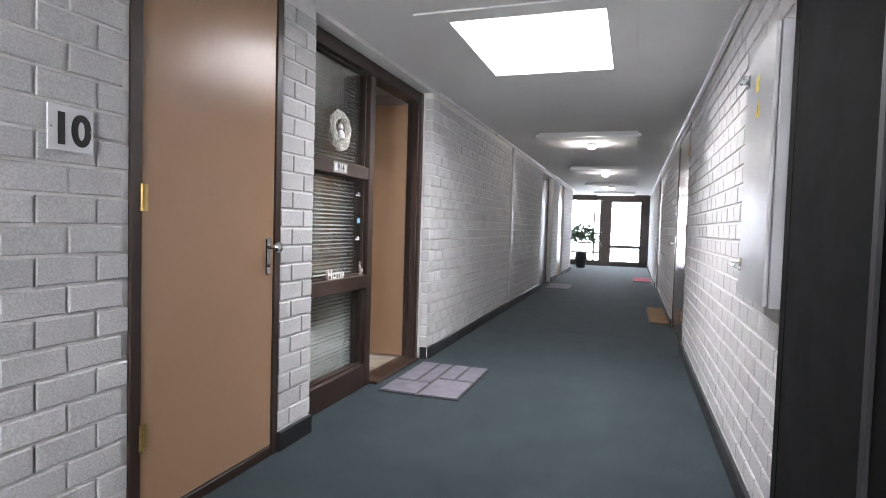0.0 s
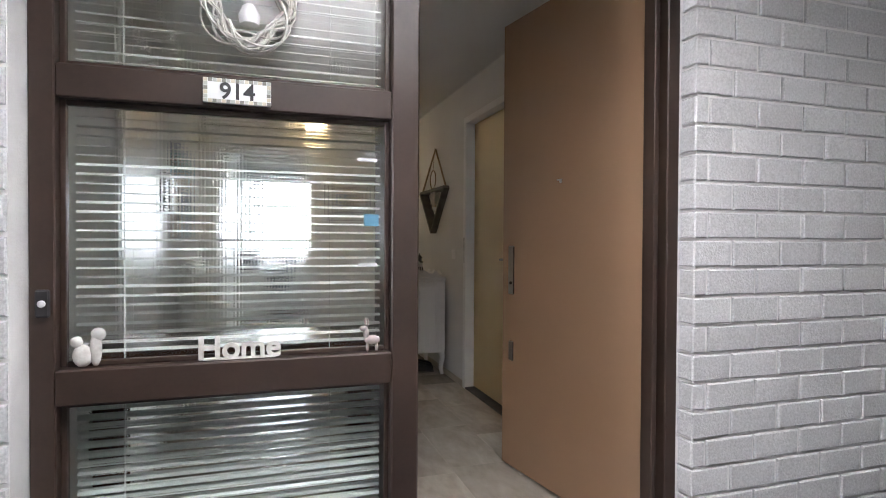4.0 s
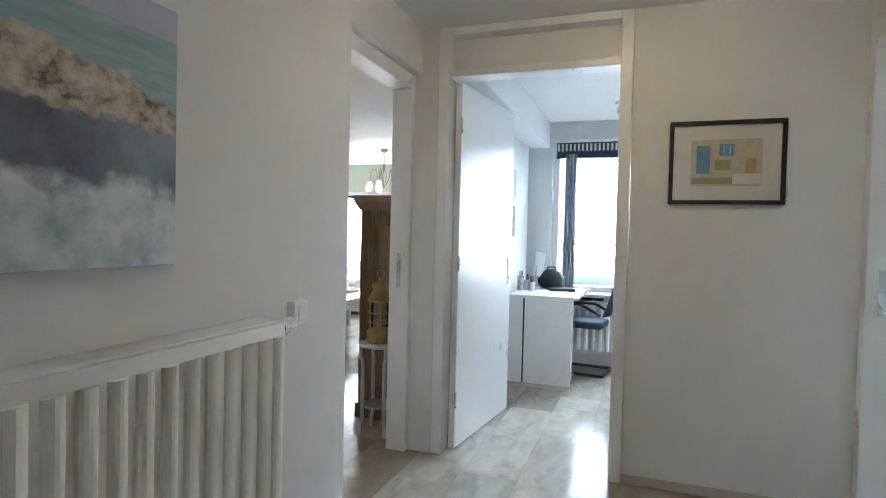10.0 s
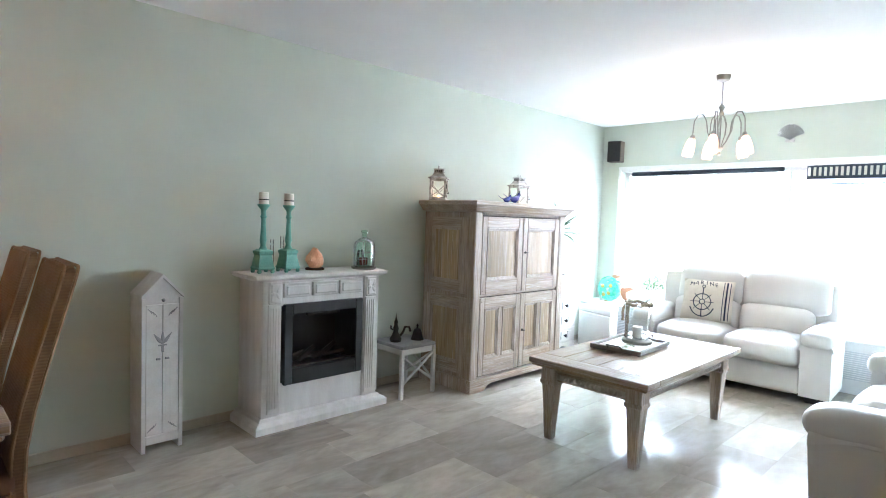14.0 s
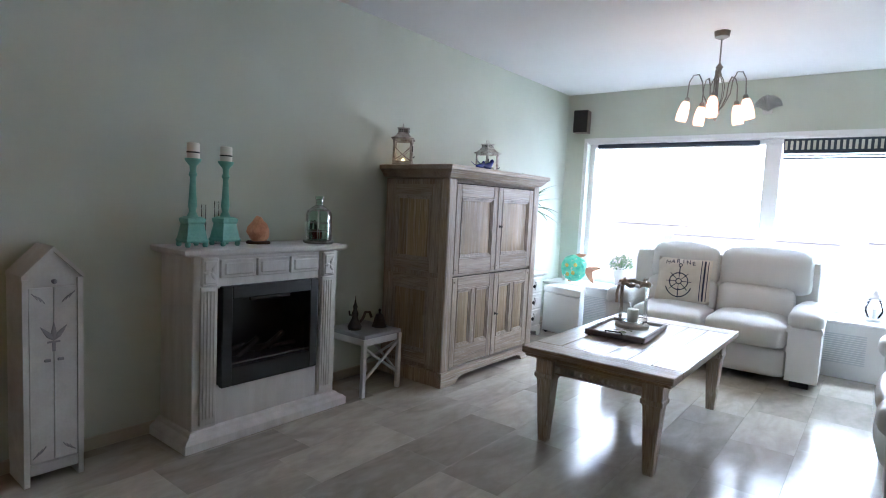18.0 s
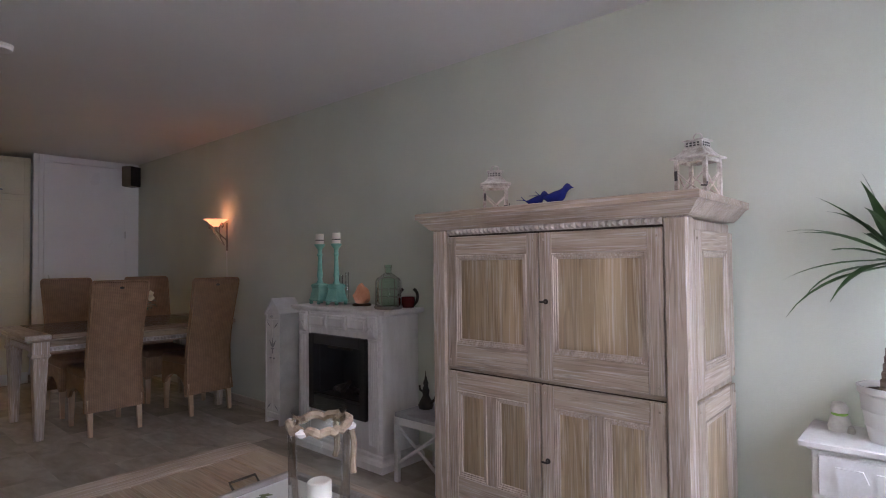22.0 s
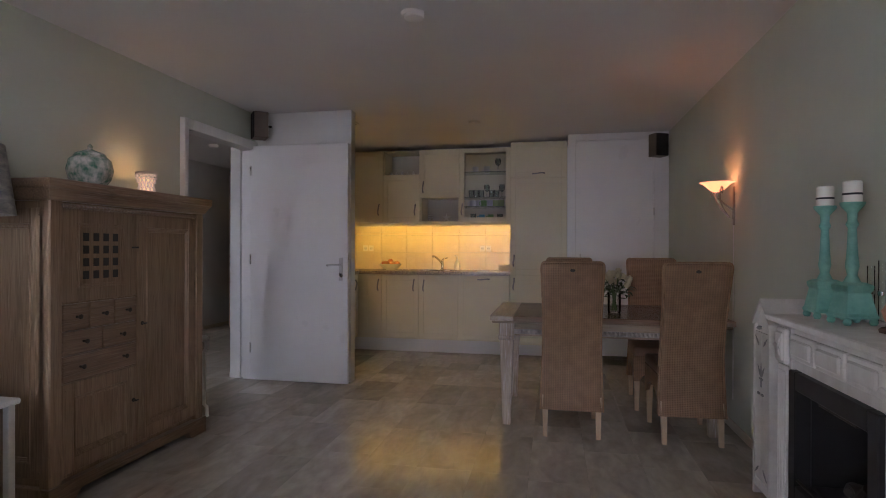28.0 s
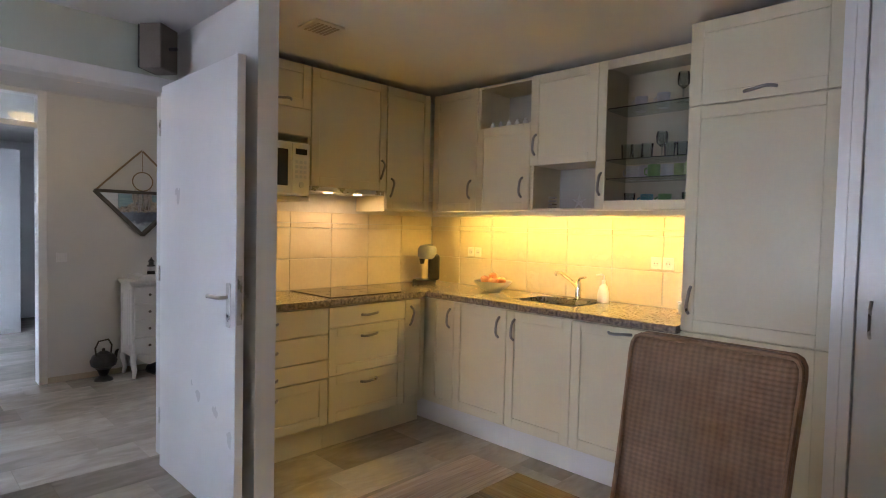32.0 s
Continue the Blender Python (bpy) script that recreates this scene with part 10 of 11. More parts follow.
K = thing("office_chair", "dark blue mesh office chair on a black cantilever base", "chair", (0.63, 7.885, 0), 82)
M_BLUEF = surf("dark_blue_fabric", (0.03, 0.055, 0.085), (0.045, 0.075, 0.11), 0.85, scale=30, fine=260, bump=0.3)
bm = add_box(bmesh.new(), (-0.18, -0.2, 0.43), (0.18, 0.2, 0.50), 0.03, 3)
part("seat", bm, M_BLUEF, K, "", True)
bm = bmesh.new()
rows = []
for i in range(9):
    z = 0.55 + i * 0.06
    y = -0.20 - 0.03 * math.sin(i / 8 * math.pi) - 0.012 * i
    rows.append([bm.verts.new((x * 0.8 * (1 - 0.012 * i), y - 0.05 * (1 - (x / 0.23) ** 2), z)) for x in (-0.23, -0.16, -0.08, 0, 0.08, 0.16, 0.23)])
for p, q in zip(rows, rows[1:]):
    for i in range(6):
        bm.faces.new((p[i], p[i + 1], q[i + 1], q[i]))
bmesh.ops.solidify(bm, geom=bm.faces[:], thickness=0.025)
part("backrest", bm, M_BLUEF, K, "", True)
for s in (-1, 1):
    tube("base_frame", M_BLACK, K, [(s * 0.18, -0.19, 0.56), (s * 0.19, 0.0, 0.66), (s * 0.19, 0.19, 0.64), (s * 0.19, 0.21, 0.4), (s * 0.19, 0.21, 0.03), (s * 0.19, 0.19, 0.016), (s * 0.19, -0.22, 0.016)], 0.014, 10)
    box("armrest", M_BLACK, K, (s * 0.17, -0.14, 0.66), (s * 0.21, 0.14, 0.69), 0.01, seg=2)
tube("rear_bar", M_BLACK, K, [(-0.19, -0.22, 0.016), (0.19, -0.22, 0.016)], 0.014, 10)
tube("seat_bar", M_BLACK, K, [(-0.19, 0.16, 0.42), (0.19, 0.16, 0.42)], 0.014, 10)
for k, (y, z, w, h, c) in enumerate(((7.05, 1.55, 0.3, 0.42, (0.25, 0.33, 0.38)), (7.42, 1.25, 0.22, 0.3, (0.45, 0.30, 0.24)), (7.44, 1.62, 0.2, 0.26, (0.5, 0.5, 0.48)))):
    T = thing("wall_picture", "small framed picture over the study desk", "picture", (0.0, y, z), 90, group="pictures over the desk")
    for x0, x1, z0, z1 in ((-w / 2, w / 2, 0, 0.012), (-w / 2, w / 2, h - 0.012, h), (-w / 2, -w / 2 + 0.012, 0.012, h - 0.012), (w / 2 - 0.012, w / 2, 0.012, h - 0.012)):
        box("frame_bar", M_GREYW, T, (x0, -0.018, z0), (x1, -0.001, z1), 0.002)
    box("print", surf("study_print", c, tuple(v * 0.6 for v in c), 0.6, scale=14, fine=50), T, (-w / 2 + 0.012, -0.01, 0.012), (w / 2 - 0.012, -0.002, h - 0.012), 0)
T = thing("spot_lamp", "small white spot lamp bar on the study ceiling", "lamp", (1.02, 7.45, H))
box("bar", M_WHITE, T, (-0.15, -0.02, -0.03), (0.15, 0.02, -0.001), 0.004)
for x in (-0.1, 0.1):
    turned("spot", M_STEEL, T, [(0.02, -0.1), (0.035, -0.09), (0.03, -0.04), (0.01, -0.03)], (x, 0, 0), 14)

# ---- bedroom ----
K = thing("wardrobe", "tall white wardrobe with plain doors in the bedroom", "wardrobe", (5.40, 5.6, 0), -90)
box("body", M_WHITE, K, (-1.2, -0.58, 0.0), (1.2, 0.595, 2.2), 0.004)
for k in range(4):
    d = box("door", M_WHITE, K, (-1.2 + k * 0.6 + 0.003, -0.6, 0.06), (-0.6 + k * 0.6 - 0.003, -0.582, 2.19), 0.003)
    tube("handle", M_STEEL, d, [((-0.65 if k % 2 == 0 else -0.55) + (k - k % 2) * 0.6, -0.6, 1.0), ((-0.65 if k % 2 == 0 else -0.55) + (k - k % 2) * 0.6, -0.625, 1.01), ((-0.65 if k % 2 == 0 else -0.55) + (k - k % 2) * 0.6, -0.625, 1.14), ((-0.65 if k % 2 == 0 else -0.55) + (k - k % 2) * 0.6, -0.6, 1.15)], 0.006)
radiator((2.9, 8.42, 0.1), 0, 0.9, 0.5, 0.09, "low white panel radiator by the balcony doors", False)

# ---- the corridor ----
OTHERS = set(bpy.data.objects)
M_PLATE = surf("white_enamel_plate", (0.74, 0.75, 0.76), (0.70, 0.71, 0.72), 0.35, scale=8)
M_CHROME = surf("polished_metal", (0.72, 0.72, 0.71), (0.66, 0.66, 0.65), 0.16, metal=1.0, scale=20)
M_GREYM = surf("grey_metal_paint", (0.42, 0.43, 0.44), (0.38, 0.39, 0.40), 0.35, scale=5)

# cupboard door in its frame
F = thing("door_frame_meter", "dark brown timber frame of the corridor cupboard", "frame", (0, 0, 0), kind="structure")
box("post", M_BROWN, F, (-1.37, -0.004, 0), (-1.318, 0.12, 2.42), 0.003)
box("post", M_BROWN, F, (-0.503, -0.004, 0), (-0.456, 0.12, 2.42), 0.003)
box("head", M_BROWN, F, (-1.318, -0.003, 2.352), (-0.503, 0.12, 2.42), 0.003)
box("sill", M_BROWN, F, (-1.318, -0.002, 0), (-0.503, 0.12, 0.05), 0.003)
D = thing("door_meter", "glossy beige flush cupboard door, closed", "door", (0, 0, 0), kind="structure")
box("leaf", M_DOOR, D, (-1.316, 0.004, 0.055), (-0.506, 0.04, 2.35), 0.002)
for z in (0.33, 1.24, 2.22):
    h = turned("hinge", M_BRASS, D, [(0.008, 0), (0.008, 0.1)], (-1.32, -0.006, z), 10)
    box("hinge_flap", M_BRASS, h, (-1.318, -0.001, z), (-1.29, 0.004, z + 0.1), 0)
p = box("handle_plate", M_CHROME, D, (-0.573, -0.006, 0.945), (-0.537, 0.004, 1.13), 0.004)
turned("knob", M_CHROME, p, [(0.011, 0), (0.011, 0.025), (0.022, 0.036), (0.027, 0.05), (0.022, 0.062), (0.008, 0.066)], m=Matrix.Translation((-0.545, -0.005, 1.085)) @ pose(0, 0, 0, 90), seg=20)
turned("lock_cylinder", M_BLACK, p, [(0.008, 0), (0.008, 0.004)], m=Matrix.Translation((-0.555, -0.006, 0.99)) @ pose(0, 0, 0, 90), seg=12)
N = thing("number_plate", "white plate with a black house number on the brick", "sign", (-1.605, 0, 1.49))
box("plate", M_PLATE, N, (-0.078, -0.016, -0.072), (0.078, -0.01, 0.072), 0.002)
lettering(N, "10", 0.135, M_BLACK, Matrix.Translation((0.0, -0.0165, -0.047)) @ pose(0, 0, 0, 90), 0.0008, bold=0.005)
for x in (-0.068, 0.068):
    turned("screw", M_STEEL, N, [(0.004, 0), (0.004, 0.002)], m=Matrix.Translation((x, -0.016, 0.0)) @ pose(0, 0, 0, 90), seg=8)

# entrance frame with its sidelight
E = thing("entrance_frame", "dark brown timber entrance frame with a glazed sidelight", "frame", (0, 0, 0), kind="structure")
FY0, FY1 = 0.115, 0.23
box("post", M_BROWN, E, (-0.138, FY0, 0), (-0.08, FY1, 2.395), 0.004)
box("mullion", M_BROWN, E, (0.79, FY0, 0), (0.875, FY1, 2.30), 0.005)
box("post", M_BROWN, E, (1.768, FY0 - 0.02, 0), (1.822, FY1, 2.395), 0.004)
box("jamb_lining", M_BROWN, E, (0.792, FY1 + 0.001, 0), (0.873, 0.385, 2.30), 0.003)
box("door_stop", M_BROWN, E, (1.725, 0.11, 0.02), (1.745, 0.16, 2.30), 0.003)
box("head", M_BROWN, E, (-0.08, FY0 - 0.01, 2.30), (1.768, FY1, 2.395), 0.005)
box("rail", M_BROWN, E, (-0.08, FY0 + 0.003, 1.535), (0.79, FY1 - 0.003, 1.622), 0.004)
box("rail", M_BROWN, E, (-0.08, FY0 - 0.008, 0.745), (0.79, FY1 - 0.003, 0.838), 0.004)
box("bottom_rail", M_BROWN, E, (-0.08, FY0 + 0.002, 0.0), (0.79, FY1 - 0.002, 0.17), 0.004)
box("threshold", M_BROWN, E, (0.875, 0.05, 0.0), (1.745, 0.24, 0.022), 0.005)
for z0, z1 in ((0.17, 0.745), (0.838, 1.535), (1.622, 2.30)):
    pane("pane", E, (-0.08, 0.168, z0), (0.79, 0.174, z1), M_RIB)
    for a, b in (((-0.08, 0.15, z0), (-0.065, 0.168, z1)), ((0.775, 0.15, z0), (0.79, 0.168, z1)), ((-0.065, 0.15, z1 - 0.014), (0.775, 0.168, z1)), ((-0.065, 0.15, z0), (0.775, 0.168, z0 + 0.014))):
        box("glazing_bead", M_BROWN, E, a, b, 0.002)
B = thing("venetian_blind", "white slatted blind hanging behind the sidelight, slats open", "blind", (0, 0, 0))
M_SLAT = surf("blind_slat", (0.74, 0.76, 0.74), (0.71, 0.73, 0.71), 0.4, scale=6)
slat = None
for k in range(84):
    z = 0.10 + k * 0.0262
    if slat is None:
        bm = bmesh.new()
        pts = [(-0.012, -0.0035), (0, 0.0), (0.012, -0.0035)]
        a = [bm.verts.new((-0.07, y, zz)) for y, zz in pts]
        b = [bm.verts.new((0.78, y, zz)) for y, zz in pts]
        for i in range(2):
            bm.faces.new((a[i], a[i + 1], b[i + 1], b[i]))
        bmesh.ops.solidify(bm, geom=bm.faces[:], thickness=0.0008)
        slat = part("slat", bm, M_SLAT, B)
    else:
        o = new("slat", slat.data)
        o.parent = B
        slat = o
    slat.matrix_basis = pose(0, 0.258, z, 34 if z < 0.8 else 14)
for x in (0.05, 0.62):
    tube("ladder_cord", M_WHITE, B, [(x, 0.244, 0.08), (x, 0.244, 2.3)], 0.0012, 5)
box("head_rail", M_WHITE, B, (-0.075, 0.242, 2.302), (0.785, 0.275, 2.33), 0.003)
box("bottom_rail", M_WHITE, B, (-0.07, 0.246, 0.072), (0.78, 0.27, 0.088), 0.003)

N = thing("number_plate", "small mosaic-edged plate with a black house number", "sign", (0.355, FY0, 1.579))
box("plate", M_PLATE, N, (-0.088, -0.008, -0.034), (0.088, 0.0025, 0.034), 0.002)
M_MOS = [surf("mosaic_" + c, col, None, 0.4, scale=20) for c, col in (("grey", (0.42, 0.44, 0.40)), ("sand", (0.55, 0.50, 0.38)), ("dark", (0.20, 0.20, 0.17)))]
bm_m = [bmesh.new() for _ in M_MOS]
for k in range(15):
    for z in (-0.033, 0.0235):
        x = -0.087 + k * 0.0117
        add_box(bm_m[(k * 7 + int(z > 0)) % 3], (x, -0.0095, z), (x + 0.0105, -0.008, z + 0.0095))
for k in range(4):
    for x in (-0.087, 0.0765):
        add_box(bm_m[(k + int(x > 0)) % 3], (x, -0.0095, -0.022 + k * 0.0115), (x + 0.0105, -0.008, -0.012 + k * 0.0115))
for bm, mt in zip(bm_m, M_MOS):
    tagged(part("mosaic_border", bm, mt, N), kind="stuff")
lettering(N, "914", 0.062, M_BLACK, Matrix.Translation((0.0, -0.0098, -0.021)) @ pose(0, 0, 0, 90), 0.0006, bold=0.0012)

W = thing("wreath", "white twig wreath with a small ornament hung on a string", "wreath", (0.385, 0.148, 1.83))
M_TWIG = surf("whitewashed_twig", (0.66, 0.65, 0.61), (0.48, 0.46, 0.42), 0.9, scale=60, bump=0.4)
rnd = random.Random(5)
for k in range(16):
    ph, am, fr, r0 = rnd.uniform(0, 6.28), rnd.uniform(0.012, 0.028), rnd.choice((2, 3, 3, 4)), rnd.uniform(0.095, 0.112)
    pts = []
    for i in range(37):
        a = 2 * math.pi * i / 36
        r = r0 + am * math.sin(fr * a + ph)
        pts.append((r * math.cos(a), -0.016 + 0.014 * math.cos(fr * a + ph + k), r * math.sin(a)))
    tube("twig", M_TWIG, W, pts, rnd.uniform(0.0025, 0.0045), 5)
turned("ornament", M_WHITE, W, [(0.006, -0.062), (0.026, -0.055), (0.03, -0.03), (0.018, -0.006), (0.012, 0.0), (0.02, 0.012), (0.016, 0.03), (0.005, 0.04), (0.003, 0.055)], (0, -0.016, 0), 14)
tube("string", M_ROPE, W, [(0, -0.014, 0.056), (0, -0.014, 0.1), (0, -0.01, 0.475)], 0.0015, 5)

K = thing("letter_ornament", "white wooden letter ornament reading Home on the rail", "ornament", (0.36, 0.135, 0.839))
lettering(K, "Home", 0.088, M_TWIG, Matrix.Translation((0, 0, 0.004)) @ pose(0, 0, 0, 90, 0, 0), 0.007, bold=0.002)
box("foot", M_TWIG, K, (-0.095, -0.008, 0), (0.095, 0.008, 0.006), 0.001)
K = thing("squirrel_figurine", "cream squirrel shaped figurine on the rail", "figurine", (-0.025, 0.135, 0.839))
bm = bmesh.new()
for c, r in (((0.0, 0, 0.03), (0.024, 0.014, 0.03)), ((-0.014, 0, 0.066), (0.016, 0.011, 0.015)), ((0.03, 0, 0.045), (0.015, 0.01, 0.045)), ((0.036, 0, 0.085), (0.018, 0.01, 0.018))):
    bmesh.ops.create_uvsphere(bm, u_segments=12, v_segments=8, radius=1, matrix=Matrix.Translation(c) @ Matrix.Diagonal((*r, 1)))
part("body", bm, M_TWIG, K, "", True)
K = thing("donkey_figurine", "small grey and pink animal figurine on the rail", "figurine", (0.735, 0.135, 0.839))
bm = bmesh.new()
for c, r in (((0, 0, 0.035), (0.024, 0.012, 0.015)), ((-0.018, 0, 0.055), (0.009, 0.009, 0.018)), ((-0.026, 0, 0.07), (0.012, 0.008, 0.009)), ((-0.02, 0.004, 0.088), (0.003, 0.003, 0.013)), ((-0.014, -0.004, 0.088), (0.003, 0.003, 0.013)),
             ((-0.014, 0, 0.014), (0.005, 0.006, 0.015)), ((0.014, 0, 0.014), (0.005, 0.006, 0.015))):
    bmesh.ops.create_uvsphere(bm, u_segments=10, v_segments=7, radius=1, matrix=Matrix.Translation(c) @ Matrix.Diagonal((*r, 1)))
part("body", bm, surf("grey_pink_glaze", (0.45, 0.36, 0.34), (0.3, 0.27, 0.26), 0.4, scale=60), K, "", True)
K = thing("doorbell", "black doorbell with a white push button on the frame", "doorbell", (-0.105, FY0, 1.01))
box("case", M_BLACK, K, (-0.016, -0.014, -0.035), (0.016, 0.0, 0.035), 0.004)
turned("button", M_PLATE, K, [(0.009, 0), (0.009, 0.004), (0.006, 0.006)], m=Matrix.Translation((0, -0.014, 0)) @ pose(0, 0, 0, 90), seg=14)
for z in (1.42, 1.10):
    K = thing("alarm_sticker", "small white sticker strip inside the sidelight pane", "sticker", (0.725, 0.167, z), group="stickers on the pane")
    box("strip", M_PLATE, K, (-0.03, -0.0012, -0.006), (0.03, 0.0005, 0.004), 0)
    lettering(K, "SDW", 0.017, M_PLATE, Matrix.Translation((0.01, -0.0012, 0.008)) @ pose(0, 0, 0, 90), 0.0004)
K = thing("alarm_sticker", "small blue sticker inside the sidelight pane", "sticker", (0.74, 0.167, 1.235))
box("strip", surf("blue_sticker", (0.12, 0.30, 0.42), None, 0.4), K, (-0.025, -0.0012, -0.018), (0.02, 0.0005, 0.018), 0)

# entrance door, swung inward
D = thing("door_entrance", "beige flush entrance door standing open into the hall", "door", (1.805, 0.225, 0), 99.7, kind="structure")
box("leaf", M_DOOR, D, (0.0, -0.02, 0.012), (0.968, 0.02, 2.295), 0.003)
for z in (0.3, 1.2, 1.92, 2.11):
    h = turned("hinge", M_BRASS, D, [(0.007, 0), (0.007, 0.1)], (-0.006, 0.026, z), 10)
    box("hinge_flap", M_BRASS, h, (-0.012, 0.012, z), (-0.0005, 0.0245, z + 0.1), 0)
turned("peephole", M_STEEL, D, [(0.008, 0), (0.008, 0.003), (0.004, 0.004)], m=Matrix.Translation((0.50, 0.02, 1.445)) @ pose(0, 0, 0, -90), seg=12)
box("peephole_flap", M_STEEL, D, (0.49, 0.02, 1.45), (0.525, 0.024, 1.456), 0.001)
p = box("handle_plate", M_CHROME, D, (0.855, 0.02, 0.90), (0.905, 0.030, 1.15), 0.005)
turned("lock_cylinder", M_BLACK, p, [(0.008, 0), (0.008, 0.003)], m=Matrix.Translation((0.88, 0.030, 0.96)) @ pose(0, 0, 0, -90), seg=12)
box("lower_lock", M_CHROME, D, (0.86, 0.02, 0.56), (0.90, 0.028, 0.66), 0.003)
box("lock_edge", M_STEEL, D, (0.968, -0.012, 0.85), (0.97, 0.012, 1.25), 0)
lever(D, 0.875, -0.02, 1.06, -1, hand=-1)

K = thing("doormat", "grey ribbed doormat with dark line pattern", "doormat", (1.2, -0.325, 0.0))
M_MAT = surf("mauve_grey_mat", (0.19, 0.175, 0.21), (0.14, 0.13, 0.155), 0.98, scale=9, fine=260, bump=0.7)
box("base", M_BLACK, K, (-0.46, -0.305, 0), (0.46, 0.305, 0.008), 0.003)
for x0, y0, x1, y1 in ((-0.45, -0.295, -0.02, -0.005), (-0.45, 0.012, -0.155, 0.295), (-0.135, 0.012, 0.45, 0.12), (-0.135, 0.137, 0.45, 0.295), (0.0, -0.295, 0.45, -0.15), (0.0, -0.135, 0.45, -0.005)):
    box("pile_field", M_MAT, K, (x0 + 0.004, y0 + 0.004, 0.006), (x1 - 0.004, y1 - 0.004, 0.016), 0.002)

# skirting
for a, b in (((-5.0, -0.02, 0), (-1.372, 0.002, 0.105)), ((-0.454, -0.02, 0), (-0.142, 0.002, 0.105)), ((1.817, -0.02, 0), (8.3, 0.002, 0.105)), ((9.9, -0.02, 0), (10.97, 0.002, 0.105)), ((12.0, -0.02, 0), (14.2, 0.002, 0.105)),
             ((-0.80, -2.252, 0), (3.24, -2.23, 0.105)), ((4.76, -2.252, 0), (9.0, -2.23, 0.105)), ((10.2, -2.252, 0), (16.99, -2.23, 0.105))):
    tagged(box("baseboard_corridor", M_BLACK, None, a, b, 0.004), "black painted skirting along the brick wall", "baseboard", kind="structure")
tagged(box("baseboard_corridor", M_BLACK, None, (1.80, 0.0, 0), (1.8145, 0.066, 0.105), 0.003), "black painted skirting on the brick reveal", "baseboard", kind="structure")

# ceiling strips along the brick
for a, b in (((1.9, -0.03, 2.405), (8.3, -0.001, 2.429)), ((9.9, -0.03, 2.405), (14.2, -0.001, 2.429)), ((-0.8, -2.249, 2.405), (16.99, -2.22, 2.429))):
    tagged(box("trim_ceiling", M_WHITE, None, a, b, 0.004), "white strip between brick and ceiling", "trim", kind="structure")

# roof light: kerb, trim and an unseen opaque white lid added to keep sun out
R = thing("roof_light_window", "square opal roof light with a flat white trim", "skylight", (0.85, -1.1, H), kind="structure")
for a, b in (((-0.75, 0.45), (0.71, 0.62)), ((-0.75, -0.61), (0.71, -0.45)), ((-0.75, -0.45), (-0.6, 0.45)), ((0.6, -0.45), (0.71, 0.45))):
    box("trim_board", M_CEIL, R, (*a, -0.012), (*b, -0.0005), 0.003)
for a, b in (((-0.6, 0.445), (0.6, 0.449)), ((-0.6, -0.449), (0.6, -0.445)), ((-0.599, -0.445), (-0.595, 0.445)), ((0.595, -0.445), (0.599, 0.445))):
    box("kerb_lining", M_CEIL, R, (*a, -0.011), (*b, 0.48), 0)
box("dome", M_CEIL, R, (-0.66, -0.5, 0.48), (0.66, 0.5, 0.6), 0.03)

# flat ceiling boxes with a bulkhead lamp each
M_LENS = glow("lit_lens", (1.0, 0.97, 0.92), 6.0)
for k, (x, xl) in enumerate(((4.21, 4.89), (8.08, 8.93), (11.93, 12.8), (15.3, 15.9))):
    T = thing("ceiling_box", "shallow white board box on the corridor ceiling", "ceiling box", (x, -1.15, H), group="boxes on the corridor ceiling")
    box("board", M_CEIL, T, (0.02, -0.60, -0.05), (1.28, 0.60, 0.0), 0.004)
    box("edge_strip", M_WHITE, T, (0.0, -0.63, -0.062), (0.019, 0.63, -0.03), 0.003)
    for s in (-1, 1):
        box("bracket", M_STEEL, T, (-0.004, s * 0.61 - 0.02, -0.07), (0.01, s * 0.61 + 0.02, -0.0605), 0.002)
    if k < 3:
        L = thing("corridor_lamp", "round bulkhead lamp, lit, under the ceiling box", "lamp", (xl, -1.16, H - 0.05), group="corridor lamps")
        turned("base", M_WHITE, L, [(0.06, 0), (0.07, -0.015), (0.07, -0.03)], seg=20)
        turned("lens", M_LENS, L, [(0.062, -0.03), (0.06, -0.05), (0.035, -0.07), (0.008, -0.075)], seg=20)

# electric box on the south wall
T = thing("electric_box", "grey steel electric cabinet with two handles and warning stickers", "electric cabinet", (-0.515, -2.25, 0.965))
box("body", M_GREYM, T, (-0.245, 0.0, 0), (0.245, 0.07, 0.985), 0.004)
box("door", M_GREYM, T, (-0.241, 0.072, 0.006), (0.241, 0.088, 0.979), 0.006, seg=2)
for z in (0.10, 0.85):
    h = box("handle_plate", M_CHROME, T, (0.17, 0.088, z), (0.215, 0.094, z + 0.055), 0.004)
    tube("grip", M_CHROME, h, [(0.193, 0.092, z + 0.028), (0.193, 0.115, z + 0.028), (0.10, 0.118, z + 0.024)], 0.011, 10)
M_YEL = surf("yellow_sticker", (0.72, 0.58, 0.04), (0.68, 0.54, 0.03), 0.5, scale=20)
box("warning_label", M_YEL, T, (-0.01, 0.0885, 0.80), (0.05, 0.0895, 0.86), 0)
w = prism("warning_label", M_YEL, T, [(-0.035, 0.70), (0.035, 0.70), (0, 0.77)], 0.0885, 0.0895)
prism("bolt_sign", M_BLACK, w, [(-0.006, 0.71), (0.004, 0.725), (-0.002, 0.727), (0.006, 0.75), (-0.005, 0.735), (0.001, 0.731)], 0.0896, 0.0902)
